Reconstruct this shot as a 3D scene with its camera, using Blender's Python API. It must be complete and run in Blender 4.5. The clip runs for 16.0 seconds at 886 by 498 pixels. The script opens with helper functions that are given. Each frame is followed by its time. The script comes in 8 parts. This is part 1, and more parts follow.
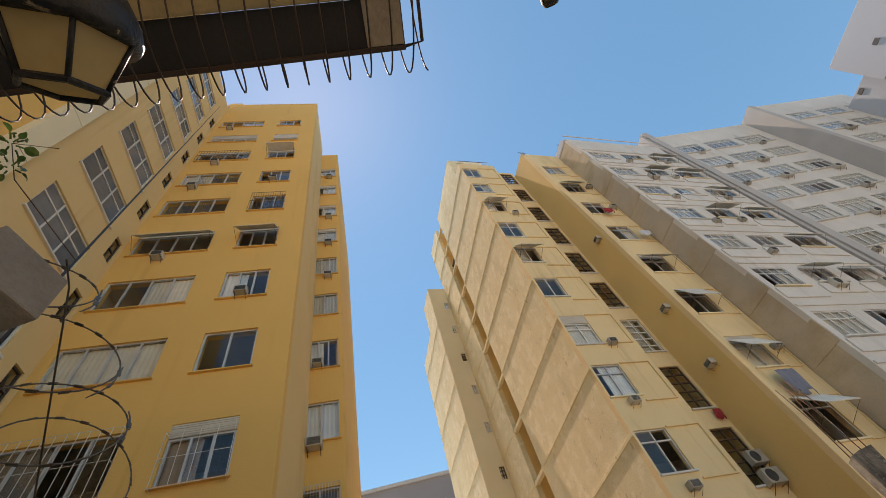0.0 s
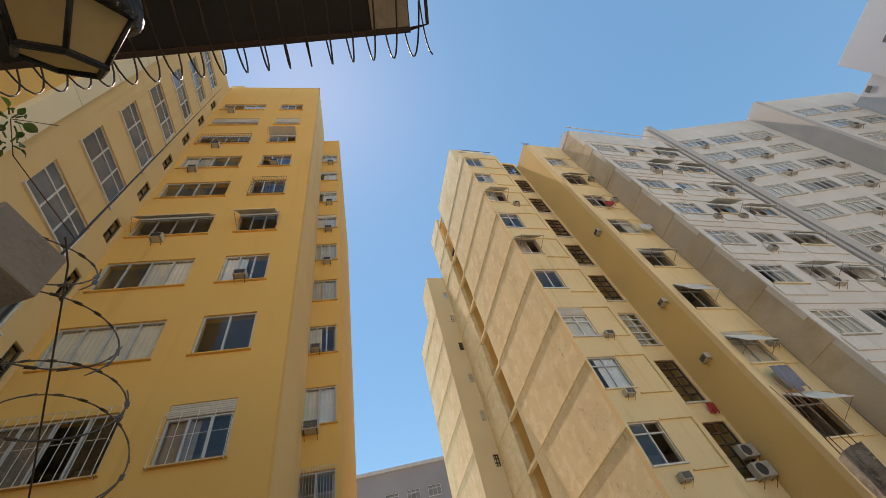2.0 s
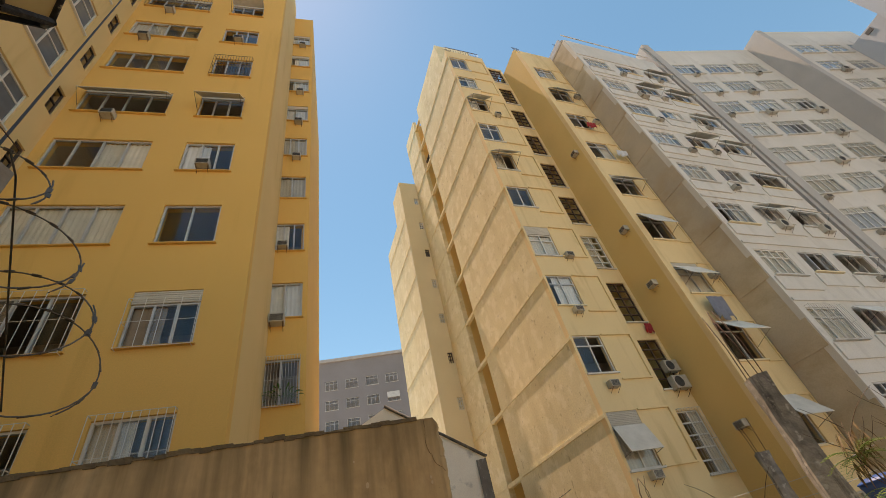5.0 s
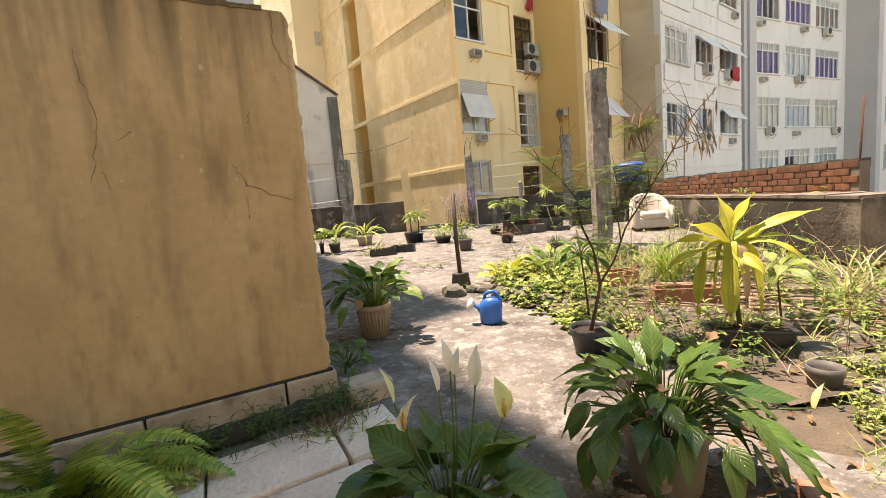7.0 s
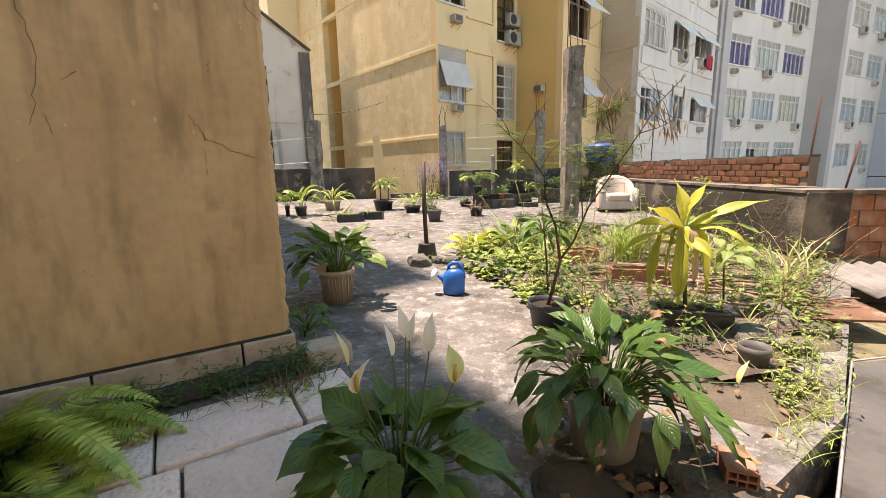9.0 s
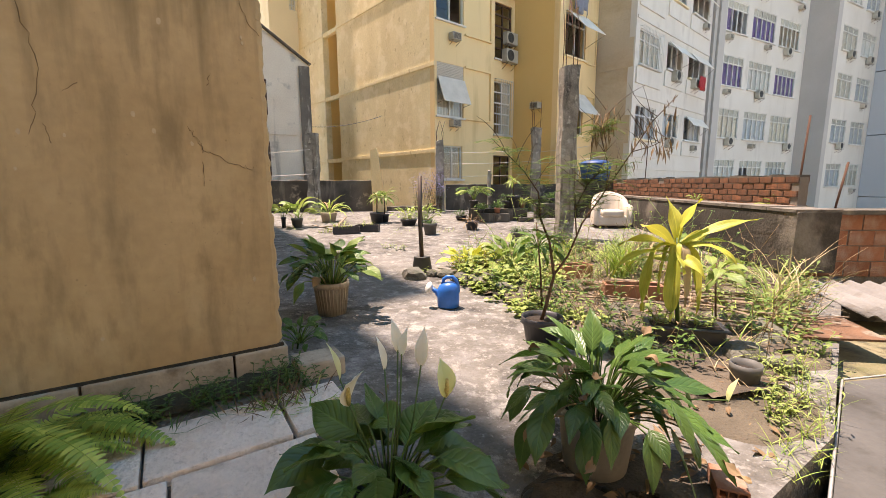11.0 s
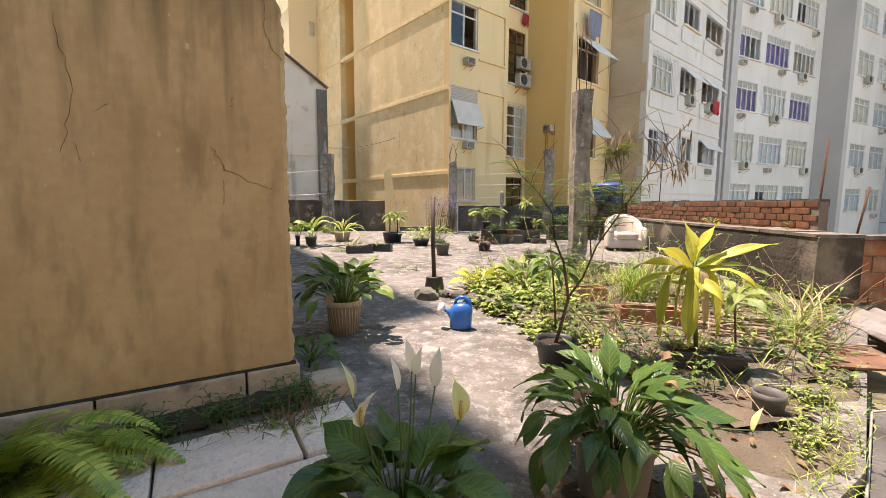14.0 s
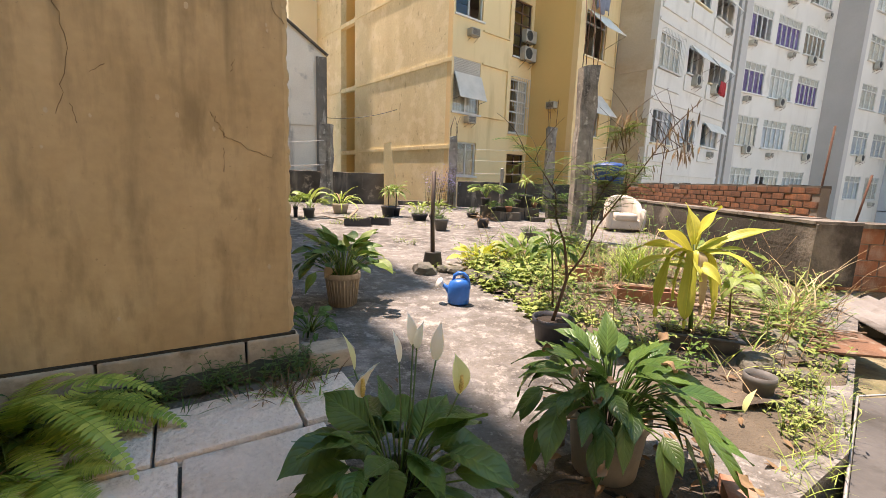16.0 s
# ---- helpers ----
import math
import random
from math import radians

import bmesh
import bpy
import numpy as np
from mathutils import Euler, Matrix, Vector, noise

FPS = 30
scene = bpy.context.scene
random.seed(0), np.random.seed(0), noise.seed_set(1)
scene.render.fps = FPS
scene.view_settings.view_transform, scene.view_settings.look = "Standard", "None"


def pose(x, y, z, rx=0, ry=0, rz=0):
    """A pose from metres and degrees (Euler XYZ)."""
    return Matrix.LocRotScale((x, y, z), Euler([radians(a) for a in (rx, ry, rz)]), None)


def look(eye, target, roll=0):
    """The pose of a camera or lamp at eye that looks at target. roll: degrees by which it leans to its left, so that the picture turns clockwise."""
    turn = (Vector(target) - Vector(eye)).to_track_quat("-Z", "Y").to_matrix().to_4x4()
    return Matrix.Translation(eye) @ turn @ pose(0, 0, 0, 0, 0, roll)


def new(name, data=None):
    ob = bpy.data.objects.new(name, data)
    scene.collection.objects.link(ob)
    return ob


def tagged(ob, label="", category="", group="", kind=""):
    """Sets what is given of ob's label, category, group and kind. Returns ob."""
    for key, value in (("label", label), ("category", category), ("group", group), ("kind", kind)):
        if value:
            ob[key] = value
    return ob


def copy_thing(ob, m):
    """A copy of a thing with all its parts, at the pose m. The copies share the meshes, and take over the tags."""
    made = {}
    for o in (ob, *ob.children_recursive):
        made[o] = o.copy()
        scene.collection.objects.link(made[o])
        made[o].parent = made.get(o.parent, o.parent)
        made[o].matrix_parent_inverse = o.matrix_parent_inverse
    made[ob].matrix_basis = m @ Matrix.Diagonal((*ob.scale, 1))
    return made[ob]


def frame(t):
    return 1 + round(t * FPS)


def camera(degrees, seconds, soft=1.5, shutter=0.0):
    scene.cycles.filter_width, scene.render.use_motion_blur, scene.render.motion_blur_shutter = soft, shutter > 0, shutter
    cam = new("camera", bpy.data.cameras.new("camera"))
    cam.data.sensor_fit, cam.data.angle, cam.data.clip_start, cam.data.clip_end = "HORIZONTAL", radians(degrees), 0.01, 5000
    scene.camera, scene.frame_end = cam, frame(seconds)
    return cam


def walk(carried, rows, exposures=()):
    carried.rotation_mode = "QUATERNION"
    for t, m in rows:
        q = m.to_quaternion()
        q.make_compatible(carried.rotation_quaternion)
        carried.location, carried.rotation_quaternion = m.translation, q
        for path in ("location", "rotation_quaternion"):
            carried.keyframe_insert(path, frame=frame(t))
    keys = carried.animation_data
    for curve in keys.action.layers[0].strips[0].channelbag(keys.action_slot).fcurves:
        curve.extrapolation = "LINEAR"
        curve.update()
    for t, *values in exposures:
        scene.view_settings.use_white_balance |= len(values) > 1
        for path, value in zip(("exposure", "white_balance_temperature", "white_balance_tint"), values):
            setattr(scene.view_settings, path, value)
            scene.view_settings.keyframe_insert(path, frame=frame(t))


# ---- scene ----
cam = camera(92.5, 16.0, soft=0.7)
EXPOSURES = [(0.0, 0.95, 8600, 30), (3.2, 0.95, 8850, 30), (5.5, 1.07, 9700, 29), (6.0, 1.48, 9600, 29), (7.0, 1.88, 8900, 28), (8.5, 1.86, 8250, 28), (9.2, 1.78, 8100, 28), (16.0, 1.78, 8100, 29)]
PATH = [
    (0, (0.001, -0.018, 1.352), (-0.257, 1.109, 2.984), -21.6),
    (0.5, (-0.002, -0.011, 1.352), (-0.263, 1.116, 2.984), -21.5),
    (1, (-0.001, -0.014, 1.352), (-0.270, 1.122, 2.976), -21.0),
    (1.5, (-0.002, -0.012, 1.352), (-0.279, 1.134, 2.968), -20.3),
    (2, (-0.004, -0.011, 1.352), (-0.288, 1.150, 2.956), -19.5),
    (2.5, (-0.003, -0.008, 1.352), (-0.290, 1.162, 2.949), -19.0),
    (3, (-0.004, -0.006, 1.352), (-0.291, 1.172, 2.943), -18.9),
    (5.3, (0.058, -0.135, 1.475), (-0.3, 1.493, 2.579), -12.9),
    (5.5, (0.036, -0.079, 1.475), (-0.296, 1.69, 2.347), -12.8),
    (5.7, (0.026, -0.056, 1.446), (-0.272, 1.805, 2.117), -12.9),
    (6, (0.008, -0.018, 1.392), (-0.228, 1.947, 1.679), -9.4),
    (6.5, (-0.022, 0.014, 1.322), (-0.173, 2.005, 1.214), -4.0),
    (7, (-0.016, 0.024, 1.308), (-0.115, 2.009, 1.085), -4.9),
    (7.5, (-0.011, 0.005, 1.308), (-0.204, 1.969, 0.986), -5.5),
    (8, (0.027, -0.014, 1.347), (-0.157, 1.948, 1.008), -9.9),
    (8.5, (-0.003, 0.023, 1.305), (-0.052, 1.989, 0.938), -5.8),
    (9, (0.015, 0.015, 1.302), (0.053, 1.981, 0.935), -1.2),
    (11.5, (0.023, -0.002, 1.309), (0.082, 1.977, 1.022), -0.3),
    (12, (0.018, 0.0, 1.306), (0.071, 1.981, 1.039), -0.4),
    (12.5, (0.008, -0.004, 1.306), (0.055, 1.982, 1.068), -0.0),
    (13, (0.017, -0.001, 1.308), (0.049, 1.985, 1.077), -0.1),
    (13.5, (0.009, -0.003, 1.307), (0.028, 1.985, 1.085), 0.1),
    (14, (0.007, -0.002, 1.305), (0.012, 1.987, 1.096), 0.3),
    (14.5, (0.009, 0.002, 1.305), (0.005, 1.991, 1.094), 0.4),
    (15, (-0.01, 0.013, 1.302), (-0.013, 1.996, 1.04), 1.0),
    (15.5, (-0.022, 0.007, 1.303), (-0.015, 1.984, 1.002), 1.8),
    (16, (-0.02, 0.007, 1.303), (0.002, 1.981, 0.98), 2.1),
]
walk(cam, [(t, look(eye, target, roll)) for t, eye, target, roll in PATH], EXPOSURES)

# ---------------------------------------------------------------- world and sun
SUN_AZ, SUN_EL = radians(144.5), radians(75.0)   # azimuth from +x towards +y
world = bpy.data.worlds.new("sky")
scene.world = world
world.use_nodes = True
wn = world.node_tree.nodes
sky = wn.new("ShaderNodeTexSky")
sky.sky_type, sky.sun_disc = "NISHITA", False
sky.sun_elevation, sky.sun_rotation = SUN_EL, radians(90) - SUN_AZ
sky.air_density, sky.dust_density, sky.ozone_density = 1.0, 0.08, 1.35
wn["Background"].inputs[1].default_value = 0.118
tone = wn.new("ShaderNodeHueSaturation")      # a clearer blue than the model gives
tone.inputs["Hue"].default_value, tone.inputs["Saturation"].default_value = 0.482, 1.26
world.node_tree.links.new(sky.outputs[0], tone.inputs["Color"])
world.node_tree.links.new(tone.outputs[0], wn["Background"].inputs[0])
sun = new("sun", bpy.data.lights.new("sun", "SUN"))
sun.data.energy, sun.data.angle, sun.data.color = 3.2, radians(0.53), (1.0, 0.975, 0.92)
sun_dir = Vector((math.cos(SUN_EL) * math.cos(SUN_AZ), math.cos(SUN_EL) * math.sin(SUN_AZ), math.sin(SUN_EL)))
sun.matrix_world = look(sun_dir * 80, (0, 0, 0))


# ---------------------------------------------------------------- materials
def mat(name, base, rough=0.85, dark=None, scale=2.0, mix=0.5, grain=60.0, bump=0.15, metal=0.0, streak=None,
        vary=0.0, spec=0.5, detail=6.0):
    """Paint or mineral: two colours by large noise, fine grain, optional vertical streaks, bump, per-object variation."""
    m = bpy.data.materials.new(name)
    m.use_nodes = True
    n, l = m.node_tree.nodes, m.node_tree.links
    bsdf = n["Principled BSDF"]
    bsdf.inputs["Roughness"].default_value = rough
    bsdf.inputs["Metallic"].default_value = metal
    bsdf.inputs["Specular IOR Level"].default_value = spec
    geo = n.new("ShaderNodeTexCoord")
    big = n.new("ShaderNodeTexNoise")
    big.inputs["Scale"].default_value, big.inputs["Detail"].default_value = scale, detail
    l.new(geo.outputs["Object"], big.inputs["Vector"])
    ramp = n.new("ShaderNodeValToRGB")
    ramp.color_ramp.elements[0].position, ramp.color_ramp.elements[1].position = 0.5 - mix / 2, 0.5 + mix / 2
    d = dark if dark else tuple(c * 0.75 for c in base)
    ramp.color_ramp.elements[0].color, ramp.color_ramp.elements[1].color = (*d, 1), (*base, 1)
    l.new(big.outputs[0], ramp.inputs[0])
    colour = ramp.outputs[0]
    fine = n.new("ShaderNodeTexNoise")
    fine.inputs["Scale"].default_value, fine.inputs["Detail"].default_value = grain, 4.0
    l.new(geo.outputs["Object"], fine.inputs["Vector"])
    if streak:
        stretch = n.new("ShaderNodeMapping")
        stretch.inputs["Scale"].default_value = streak[1]
        l.new(geo.outputs["Object"], stretch.inputs[0])
        st = n.new("ShaderNodeTexNoise")
        st.inputs["Scale"].default_value, st.inputs["Detail"].default_value, st.inputs["Roughness"].default_value = 1.0, detail, 0.62
        l.new(stretch.outputs[0], st.inputs["Vector"])
        sr = n.new("ShaderNodeValToRGB")
        sr.color_ramp.elements[0].position, sr.color_ramp.elements[1].position = streak[2], streak[3]
        l.new(st.outputs[0], sr.inputs[0])
        mx = n.new("ShaderNodeMix")
        mx.data_type = "RGBA"
        l.new(sr.outputs[0], mx.inputs[0])
        l.new(colour, mx.inputs[6])
        mx.inputs[7].default_value = (*streak[0], 1)
        colour = mx.outputs[2]
    hs = n.new("ShaderNodeHueSaturation")
    mul = n.new("ShaderNodeMath")
    mul.operation = "MULTIPLY_ADD"
    mul.inputs[1].default_value, mul.inputs[2].default_value = 0.3, 0.85
    l.new(fine.outputs[0], mul.inputs[0])
    val = mul.outputs[0]
    if vary:
        info = n.new("ShaderNodeObjectInfo")
        add = n.new("ShaderNodeMath")
        add.operation = "MULTIPLY_ADD"
        add.inputs[1].default_value = vary
        l.new(info.outputs["Random"], add.inputs[0])
        sub = n.new("ShaderNodeMath")
        sub.operation = "SUBTRACT"
        sub.inputs[1].default_value = vary / 2
        l.new(val, sub.inputs[0])
        l.new(sub.outputs[0], add.inputs[2])
        val = add.outputs[0]
    l.new(val, hs.inputs["Value"])
    l.new(colour, hs.inputs["Color"])
    l.new(hs.outputs[0], bsdf.inputs["Base Color"])
    if bump:
        bp = n.new("ShaderNodeBump")
        bp.inputs["Strength"].default_value, bp.inputs["Distance"].default_value = bump, 0.02
        l.new(fine.outputs[0], bp.inputs["Height"])
        l.new(bp.outputs[0], bsdf.inputs["Normal"])
    return m


def weather(m, tone_, scale, lo, hi, amount=1.0, stretch=(1, 1, 1), rough=0.6):
    """Adds a layer of patches of another tone, with ragged edges, to a material's base colour."""
    n, l = m.node_tree.nodes, m.node_tree.links
    tc, mp, no, rp, mx = (n.new(k) for k in ("ShaderNodeTexCoord", "ShaderNodeMapping", "ShaderNodeTexNoise", "ShaderNodeMapRange", "ShaderNodeMix"))
    mp.inputs["Scale"].default_value = stretch
    mp.inputs["Location"].default_value = (scale * 0.37, scale * 0.11, 1.3)
    no.inputs["Scale"].default_value, no.inputs["Detail"].default_value, no.inputs["Roughness"].default_value = scale, 12.0, rough
    rp.inputs[1].default_value, rp.inputs[2].default_value, rp.inputs[4].default_value = lo, hi, amount
    mx.data_type = "RGBA"
    mx.inputs[7].default_value = (*tone_, 1)
    base = n["Principled BSDF"].inputs["Base Color"]
    l.new(tc.outputs["Object"], mp.inputs[0])
    l.new(mp.outputs[0], no.inputs["Vector"])
    l.new(no.outputs[0], rp.inputs[0])
    l.new(rp.outputs[0], mx.inputs[0])
    l.new(base.links[0].from_socket, mx.inputs[6])
    l.new(mx.outputs[2], base)
    return m


def add_veins(m, count, slant, depth=0.5):
    """A pale midrib and slanting side veins, in relief, by the leaf's own length and width."""
    n, l = m.node_tree.nodes, m.node_tree.links
    def math_(op, a, b=None, c=None):
        k = n.new("ShaderNodeMath")
        k.operation = op
        for i, v in enumerate((a, b, c)):
            if v is not None:
                if hasattr(v, "links"):
                    l.new(v, k.inputs[i])
                else:
                    k.inputs[i].default_value = v
        return k.outputs[0]
    uv, sep = n.new("ShaderNodeTexCoord"), n.new("ShaderNodeSeparateXYZ")
    l.new(uv.outputs["UV"], sep.inputs[0])
    off = math_("ABSOLUTE", math_("SUBTRACT", sep.outputs[0], 0.5))
    wave = math_("SINE", math_("MULTIPLY", math_("MULTIPLY_ADD", off, -slant, sep.outputs[1]), count * math.tau))
    groove = math_("POWER", math_("MULTIPLY_ADD", wave, 0.5, 0.5), 4.0)
    rib = math_("SUBTRACT", 1.0, math_("MINIMUM", math_("MULTIPLY", off, 22.0), 1.0))
    bsdf = n["Principled BSDF"]
    bump = n.new("ShaderNodeBump")
    bump.invert = True
    bump.inputs["Strength"].default_value, bump.inputs["Distance"].default_value = depth, 0.004
    l.new(math_("ADD", groove, rib), bump.inputs["Height"])
    l.new(bump.outputs[0], bsdf.inputs["Normal"])
    old = bsdf.inputs["Base Color"].links[0].from_socket
    hs = n.new("ShaderNodeHueSaturation")
    hs.inputs["Saturation"].default_value = 0.95
    l.new(math_("ADD", math_("MULTIPLY_ADD", groove, -0.10, 1.0), math_("MULTIPLY", rib, 0.5)), hs.inputs["Value"])
    l.new(old, hs.inputs["Color"])
    l.new(hs.outputs[0], bsdf.inputs["Base Color"])
    return m


def leaf_mat(name, base, tip, rough=0.45, vary=0.5, scale=9.0, through_light=0.35):
    """Leaf: mottled colour, per-object and per-island variation, light passing through."""
    m = bpy.data.materials.new(name)
    m.use_nodes = True
    n, l = m.node_tree.nodes, m.node_tree.links
    bsdf = n["Principled BSDF"]
    bsdf.inputs["Roughness"].default_value = rough
    bsdf.inputs["Specular IOR Level"].default_value = 0.5
    tc, info, geo = n.new("ShaderNodeTexCoord"), n.new("ShaderNodeObjectInfo"), n.new("ShaderNodeNewGeometry")
    no = n.new("ShaderNodeTexNoise")
    no.inputs["Scale"].default_value = scale
    l.new(tc.outputs["Object"], no.inputs["Vector"])
    mx = n.new("ShaderNodeMix")
    mx.data_type = "RGBA"
    mx.inputs[6].default_value, mx.inputs[7].default_value = (*base, 1), (*tip, 1)
    a = n.new("ShaderNodeMath")
    a.operation = "MULTIPLY_ADD"
    a.inputs[1].default_value = vary
    l.new(info.outputs["Random"], a.inputs[0])
    b = n.new("ShaderNodeMath")
    b.operation = "MULTIPLY_ADD"
    b.inputs[1].default_value = vary
    l.new(geo.outputs["Random Per Island"], b.inputs[0])
    l.new(no.outputs[0], b.inputs[2])
    c = n.new("ShaderNodeMath")
    c.operation = "SUBTRACT"
    c.inputs[1].default_value = vary
    l.new(b.outputs[0], c.inputs[0])
    l.new(c.outputs[0], a.inputs[2])
    a.use_clamp = True
    l.new(a.outputs[0], mx.inputs[0])
    l.new(mx.outputs[2], bsdf.inputs["Base Color"])
    tr = n.new("ShaderNodeBsdfTranslucent")
    l.new(mx.outputs[2], tr.inputs[0])
    ms = n.new("ShaderNodeMixShader")
    ms.inputs[0].default_value = through_light * 0.6
    l.new(bsdf.outputs[0], ms.inputs[1])
    l.new(tr.outputs[0], ms.inputs[2])
    l.new(ms.outputs[0], n["Material Output"].inputs[0])
    return m


def glass_mat(name, tint=(0.8, 0.88, 0.9)):
    m = bpy.data.materials.new(name)
    m.use_nodes = True
    n, l = m.node_tree.nodes, m.node_tree.links
    n.remove(n["Principled BSDF"])
    t, g, f, ms = (n.new(k) for k in ("ShaderNodeBsdfTransparent", "ShaderNodeBsdfGlossy", "ShaderNodeLayerWeight", "ShaderNodeMixShader"))
    t.inputs[0].default_value = (*tint, 1)
    g.inputs["Roughness"].default_value = 0.02
    f.inputs[0].default_value = 0.5
    pw, ad = n.new("ShaderNodeMath"), n.new("ShaderNodeMath")          # Schlick's curve on the facing angle
    pw.operation, pw.inputs[1].default_value = "POWER", 5.0
    ad.operation, ad.inputs[1].default_value, ad.inputs[2].default_value = "MULTIPLY_ADD", 0.95, 0.045
    l.new(f.outputs["Facing"], pw.inputs[0])
    l.new(pw.outputs[0], ad.inputs[0])
    l.new(ad.outputs[0], ms.inputs[0])
    l.new(t.outputs[0], ms.inputs[1])
    l.new(g.outputs[0], ms.inputs[2])
    l.new(ms.outputs[0], n["Material Output"].inputs[0])
    return m


GOLD = mat("golden wall paint", (0.79, 0.455, 0.13), 0.9, (0.73, 0.415, 0.115), 0.35, 0.6, 40, 0.08, streak=((0.62, 0.34, 0.085), (1.4, 1.4, 0.12), 0.56, 0.85))
WING = mat("pale golden wall paint", (0.76, 0.53, 0.25), 0.9, (0.70, 0.47, 0.20), 0.4, 0.6, 40, 0.08, streak=((0.55, 0.35, 0.13), (1.4, 1.4, 0.12), 0.56, 0.85))
CREAM = mat("cream wall paint", (0.82, 0.615, 0.335), 0.9, (0.74, 0.54, 0.28), 0.45, 0.6, 30, 0.1, streak=((0.52, 0.34, 0.15), (1.6, 1.6, 0.15), 0.55, 0.85))
CREAM_SIDE = mat("rough cream render", (0.80, 0.685, 0.43), 0.95, (0.71, 0.585, 0.34), 0.9, 0.6, 14, 0.3, streak=((0.58, 0.45, 0.23), (0.8, 0.8, 0.25), 0.5, 0.9))
# Deeper copy of the cream: shade of return walls and shaft is in the colour.
CREAM_SHADE = mat("shaded cream wall", (0.74, 0.50, 0.20), 0.9, (0.68, 0.45, 0.17), 0.5, 0.6, 30, 0.1)
PALE = mat("pale cream paint", (0.80, 0.68, 0.45), 0.9, (0.72, 0.60, 0.38), 0.5, 0.6, 30, 0.1)
STAINED = mat("stained grey render", (0.62, 0.50, 0.34), 0.95, (0.40, 0.34, 0.27), 0.22, 0.35, 25, 0.15, streak=((0.40, 0.29, 0.17), (0.5, 0.5, 0.9), 0.45, 0.8))
WHITE = mat("dirty white paint", (0.69, 0.65, 0.58), 0.9, (0.56, 0.52, 0.45), 0.4, 0.6, 30, 0.08, streak=((0.48, 0.44, 0.38), (1.6, 1.6, 0.12), 0.55, 0.85))
weather(CREAM_SIDE, (0.86, 0.74, 0.52), 1.6, 0.52, 0.6, 0.6)
weather(CREAM_SIDE, (0.40, 0.29, 0.16), 5.0, 0.62, 0.68, 0.55, (1, 1, 0.6))
weather(WHITE, (0.40, 0.36, 0.31), 1.1, 0.58, 0.72, 0.6, (1, 1, 0.5))
weather(CREAM, (0.60, 0.42, 0.20), 1.3, 0.58, 0.72, 0.5, (1, 1, 0.5))
GREY = mat("grey pilaster paint", (0.48, 0.45, 0.41), 0.9, (0.39, 0.365, 0.33), 0.5, 0.6, 30, 0.08)
BLUEGREY = mat("pale blue grey cladding", (0.46, 0.48, 0.49), 0.8, (0.39, 0.41, 0.43), 0.15, 0.7, 20, 0.05)
GREYBLUE = mat("far grey facade", (0.29, 0.265, 0.255), 0.9, (0.22, 0.20, 0.19), 0.2, 0.6, 20, 0.05)
ALU = mat("aluminium frame", (0.60, 0.60, 0.58), 0.45, None, 3, 0.5, 50, 0.02, metal=0.35, vary=0.15)
WFRAME = mat("white frame paint", (0.68, 0.66, 0.60), 0.6, None, 3, 0.5, 50, 0.02, vary=0.15)
DARKFRAME = mat("dark iron", (0.05, 0.045, 0.04), 0.6, (0.09, 0.05, 0.03), 6, 0.5, 80, 0.1)
BROWNFRAME = mat("brown timber frame", (0.11, 0.055, 0.03), 0.6, None, 3, 0.5, 50, 0.05)
GLASS = glass_mat("window glass", (0.96, 0.97, 0.97))
FROST = mat("frosted transom glass", (0.56, 0.52, 0.42), 0.4, (0.42, 0.38, 0.30), 1.5, 0.5, 20, 0.02, vary=0.3)
# Opaque frosted pane; the grey sky it mirrors is put into its colour.
SKYPANE = mat("frosted pane with sky grey", (0.20, 0.22, 0.23), 0.16, (0.09, 0.10, 0.11), 1.2, 0.5, 40, 0.06, vary=0.7)
ROOM = mat("dim room wall", (0.42, 0.37, 0.30), 0.9, None, 1, 0.5, 10, 0)
CURTAINS = [mat("curtain " + k, c, 0.95, None, 3, 0.6, 30, 0.05, vary=0.35) for k, c in
            (("beige", (0.68, 0.60, 0.47)), ("white", (0.82, 0.79, 0.72)), ("brown", (0.30, 0.22, 0.15)), ("violet", (0.17, 0.09, 0.28)),
             ("green", (0.24, 0.32, 0.24)), ("grey", (0.52, 0.54, 0.55)))]
SHUTTER = mat("roller shutter slats", (0.60, 0.54, 0.44), 0.7, None, 1, 0.5, 20, 0.05, vary=0.2)
AWNING = mat("weathered awning panel", (0.80, 0.74, 0.64), 0.9, (0.62, 0.57, 0.48), 2, 0.5, 30, 0.1, vary=0.25)
ACWHITE = mat("yellowed plastic casing", (0.50, 0.47, 0.40), 0.6, (0.36, 0.32, 0.25), 4, 0.5, 40, 0.05, vary=0.4)
ACDARK = mat("dark grille", (0.06, 0.06, 0.055), 0.6, None, 8, 0.5, 60, 0.1)
SOOT = weather(mat("sooty concrete", (0.13, 0.115, 0.095), 0.95, (0.05, 0.044, 0.036), 1.6, 0.35, 35, 0.5, streak=((0.28, 0.24, 0.19), (3, 3, 0.5), 0.56, 0.76)), (0.36, 0.31, 0.24), 3.5, 0.60, 0.68, 0.8)
CONCRETE = weather(mat("old concrete", (0.36, 0.33, 0.28), 0.95, (0.15, 0.135, 0.115), 3.5, 0.3, 30, 0.8, streak=((0.05, 0.045, 0.04), (7, 7, 0.7), 0.54, 0.68), detail=12), (0.50, 0.47, 0.41), 9.0, 0.58, 0.66, 0.7)
RUST = mat("rusty iron", (0.13, 0.055, 0.03), 0.9, (0.09, 0.045, 0.03), 12, 0.5, 90, 0.3)
ROOFDARK = mat("roof felt", (0.12, 0.11, 0.10), 0.95)
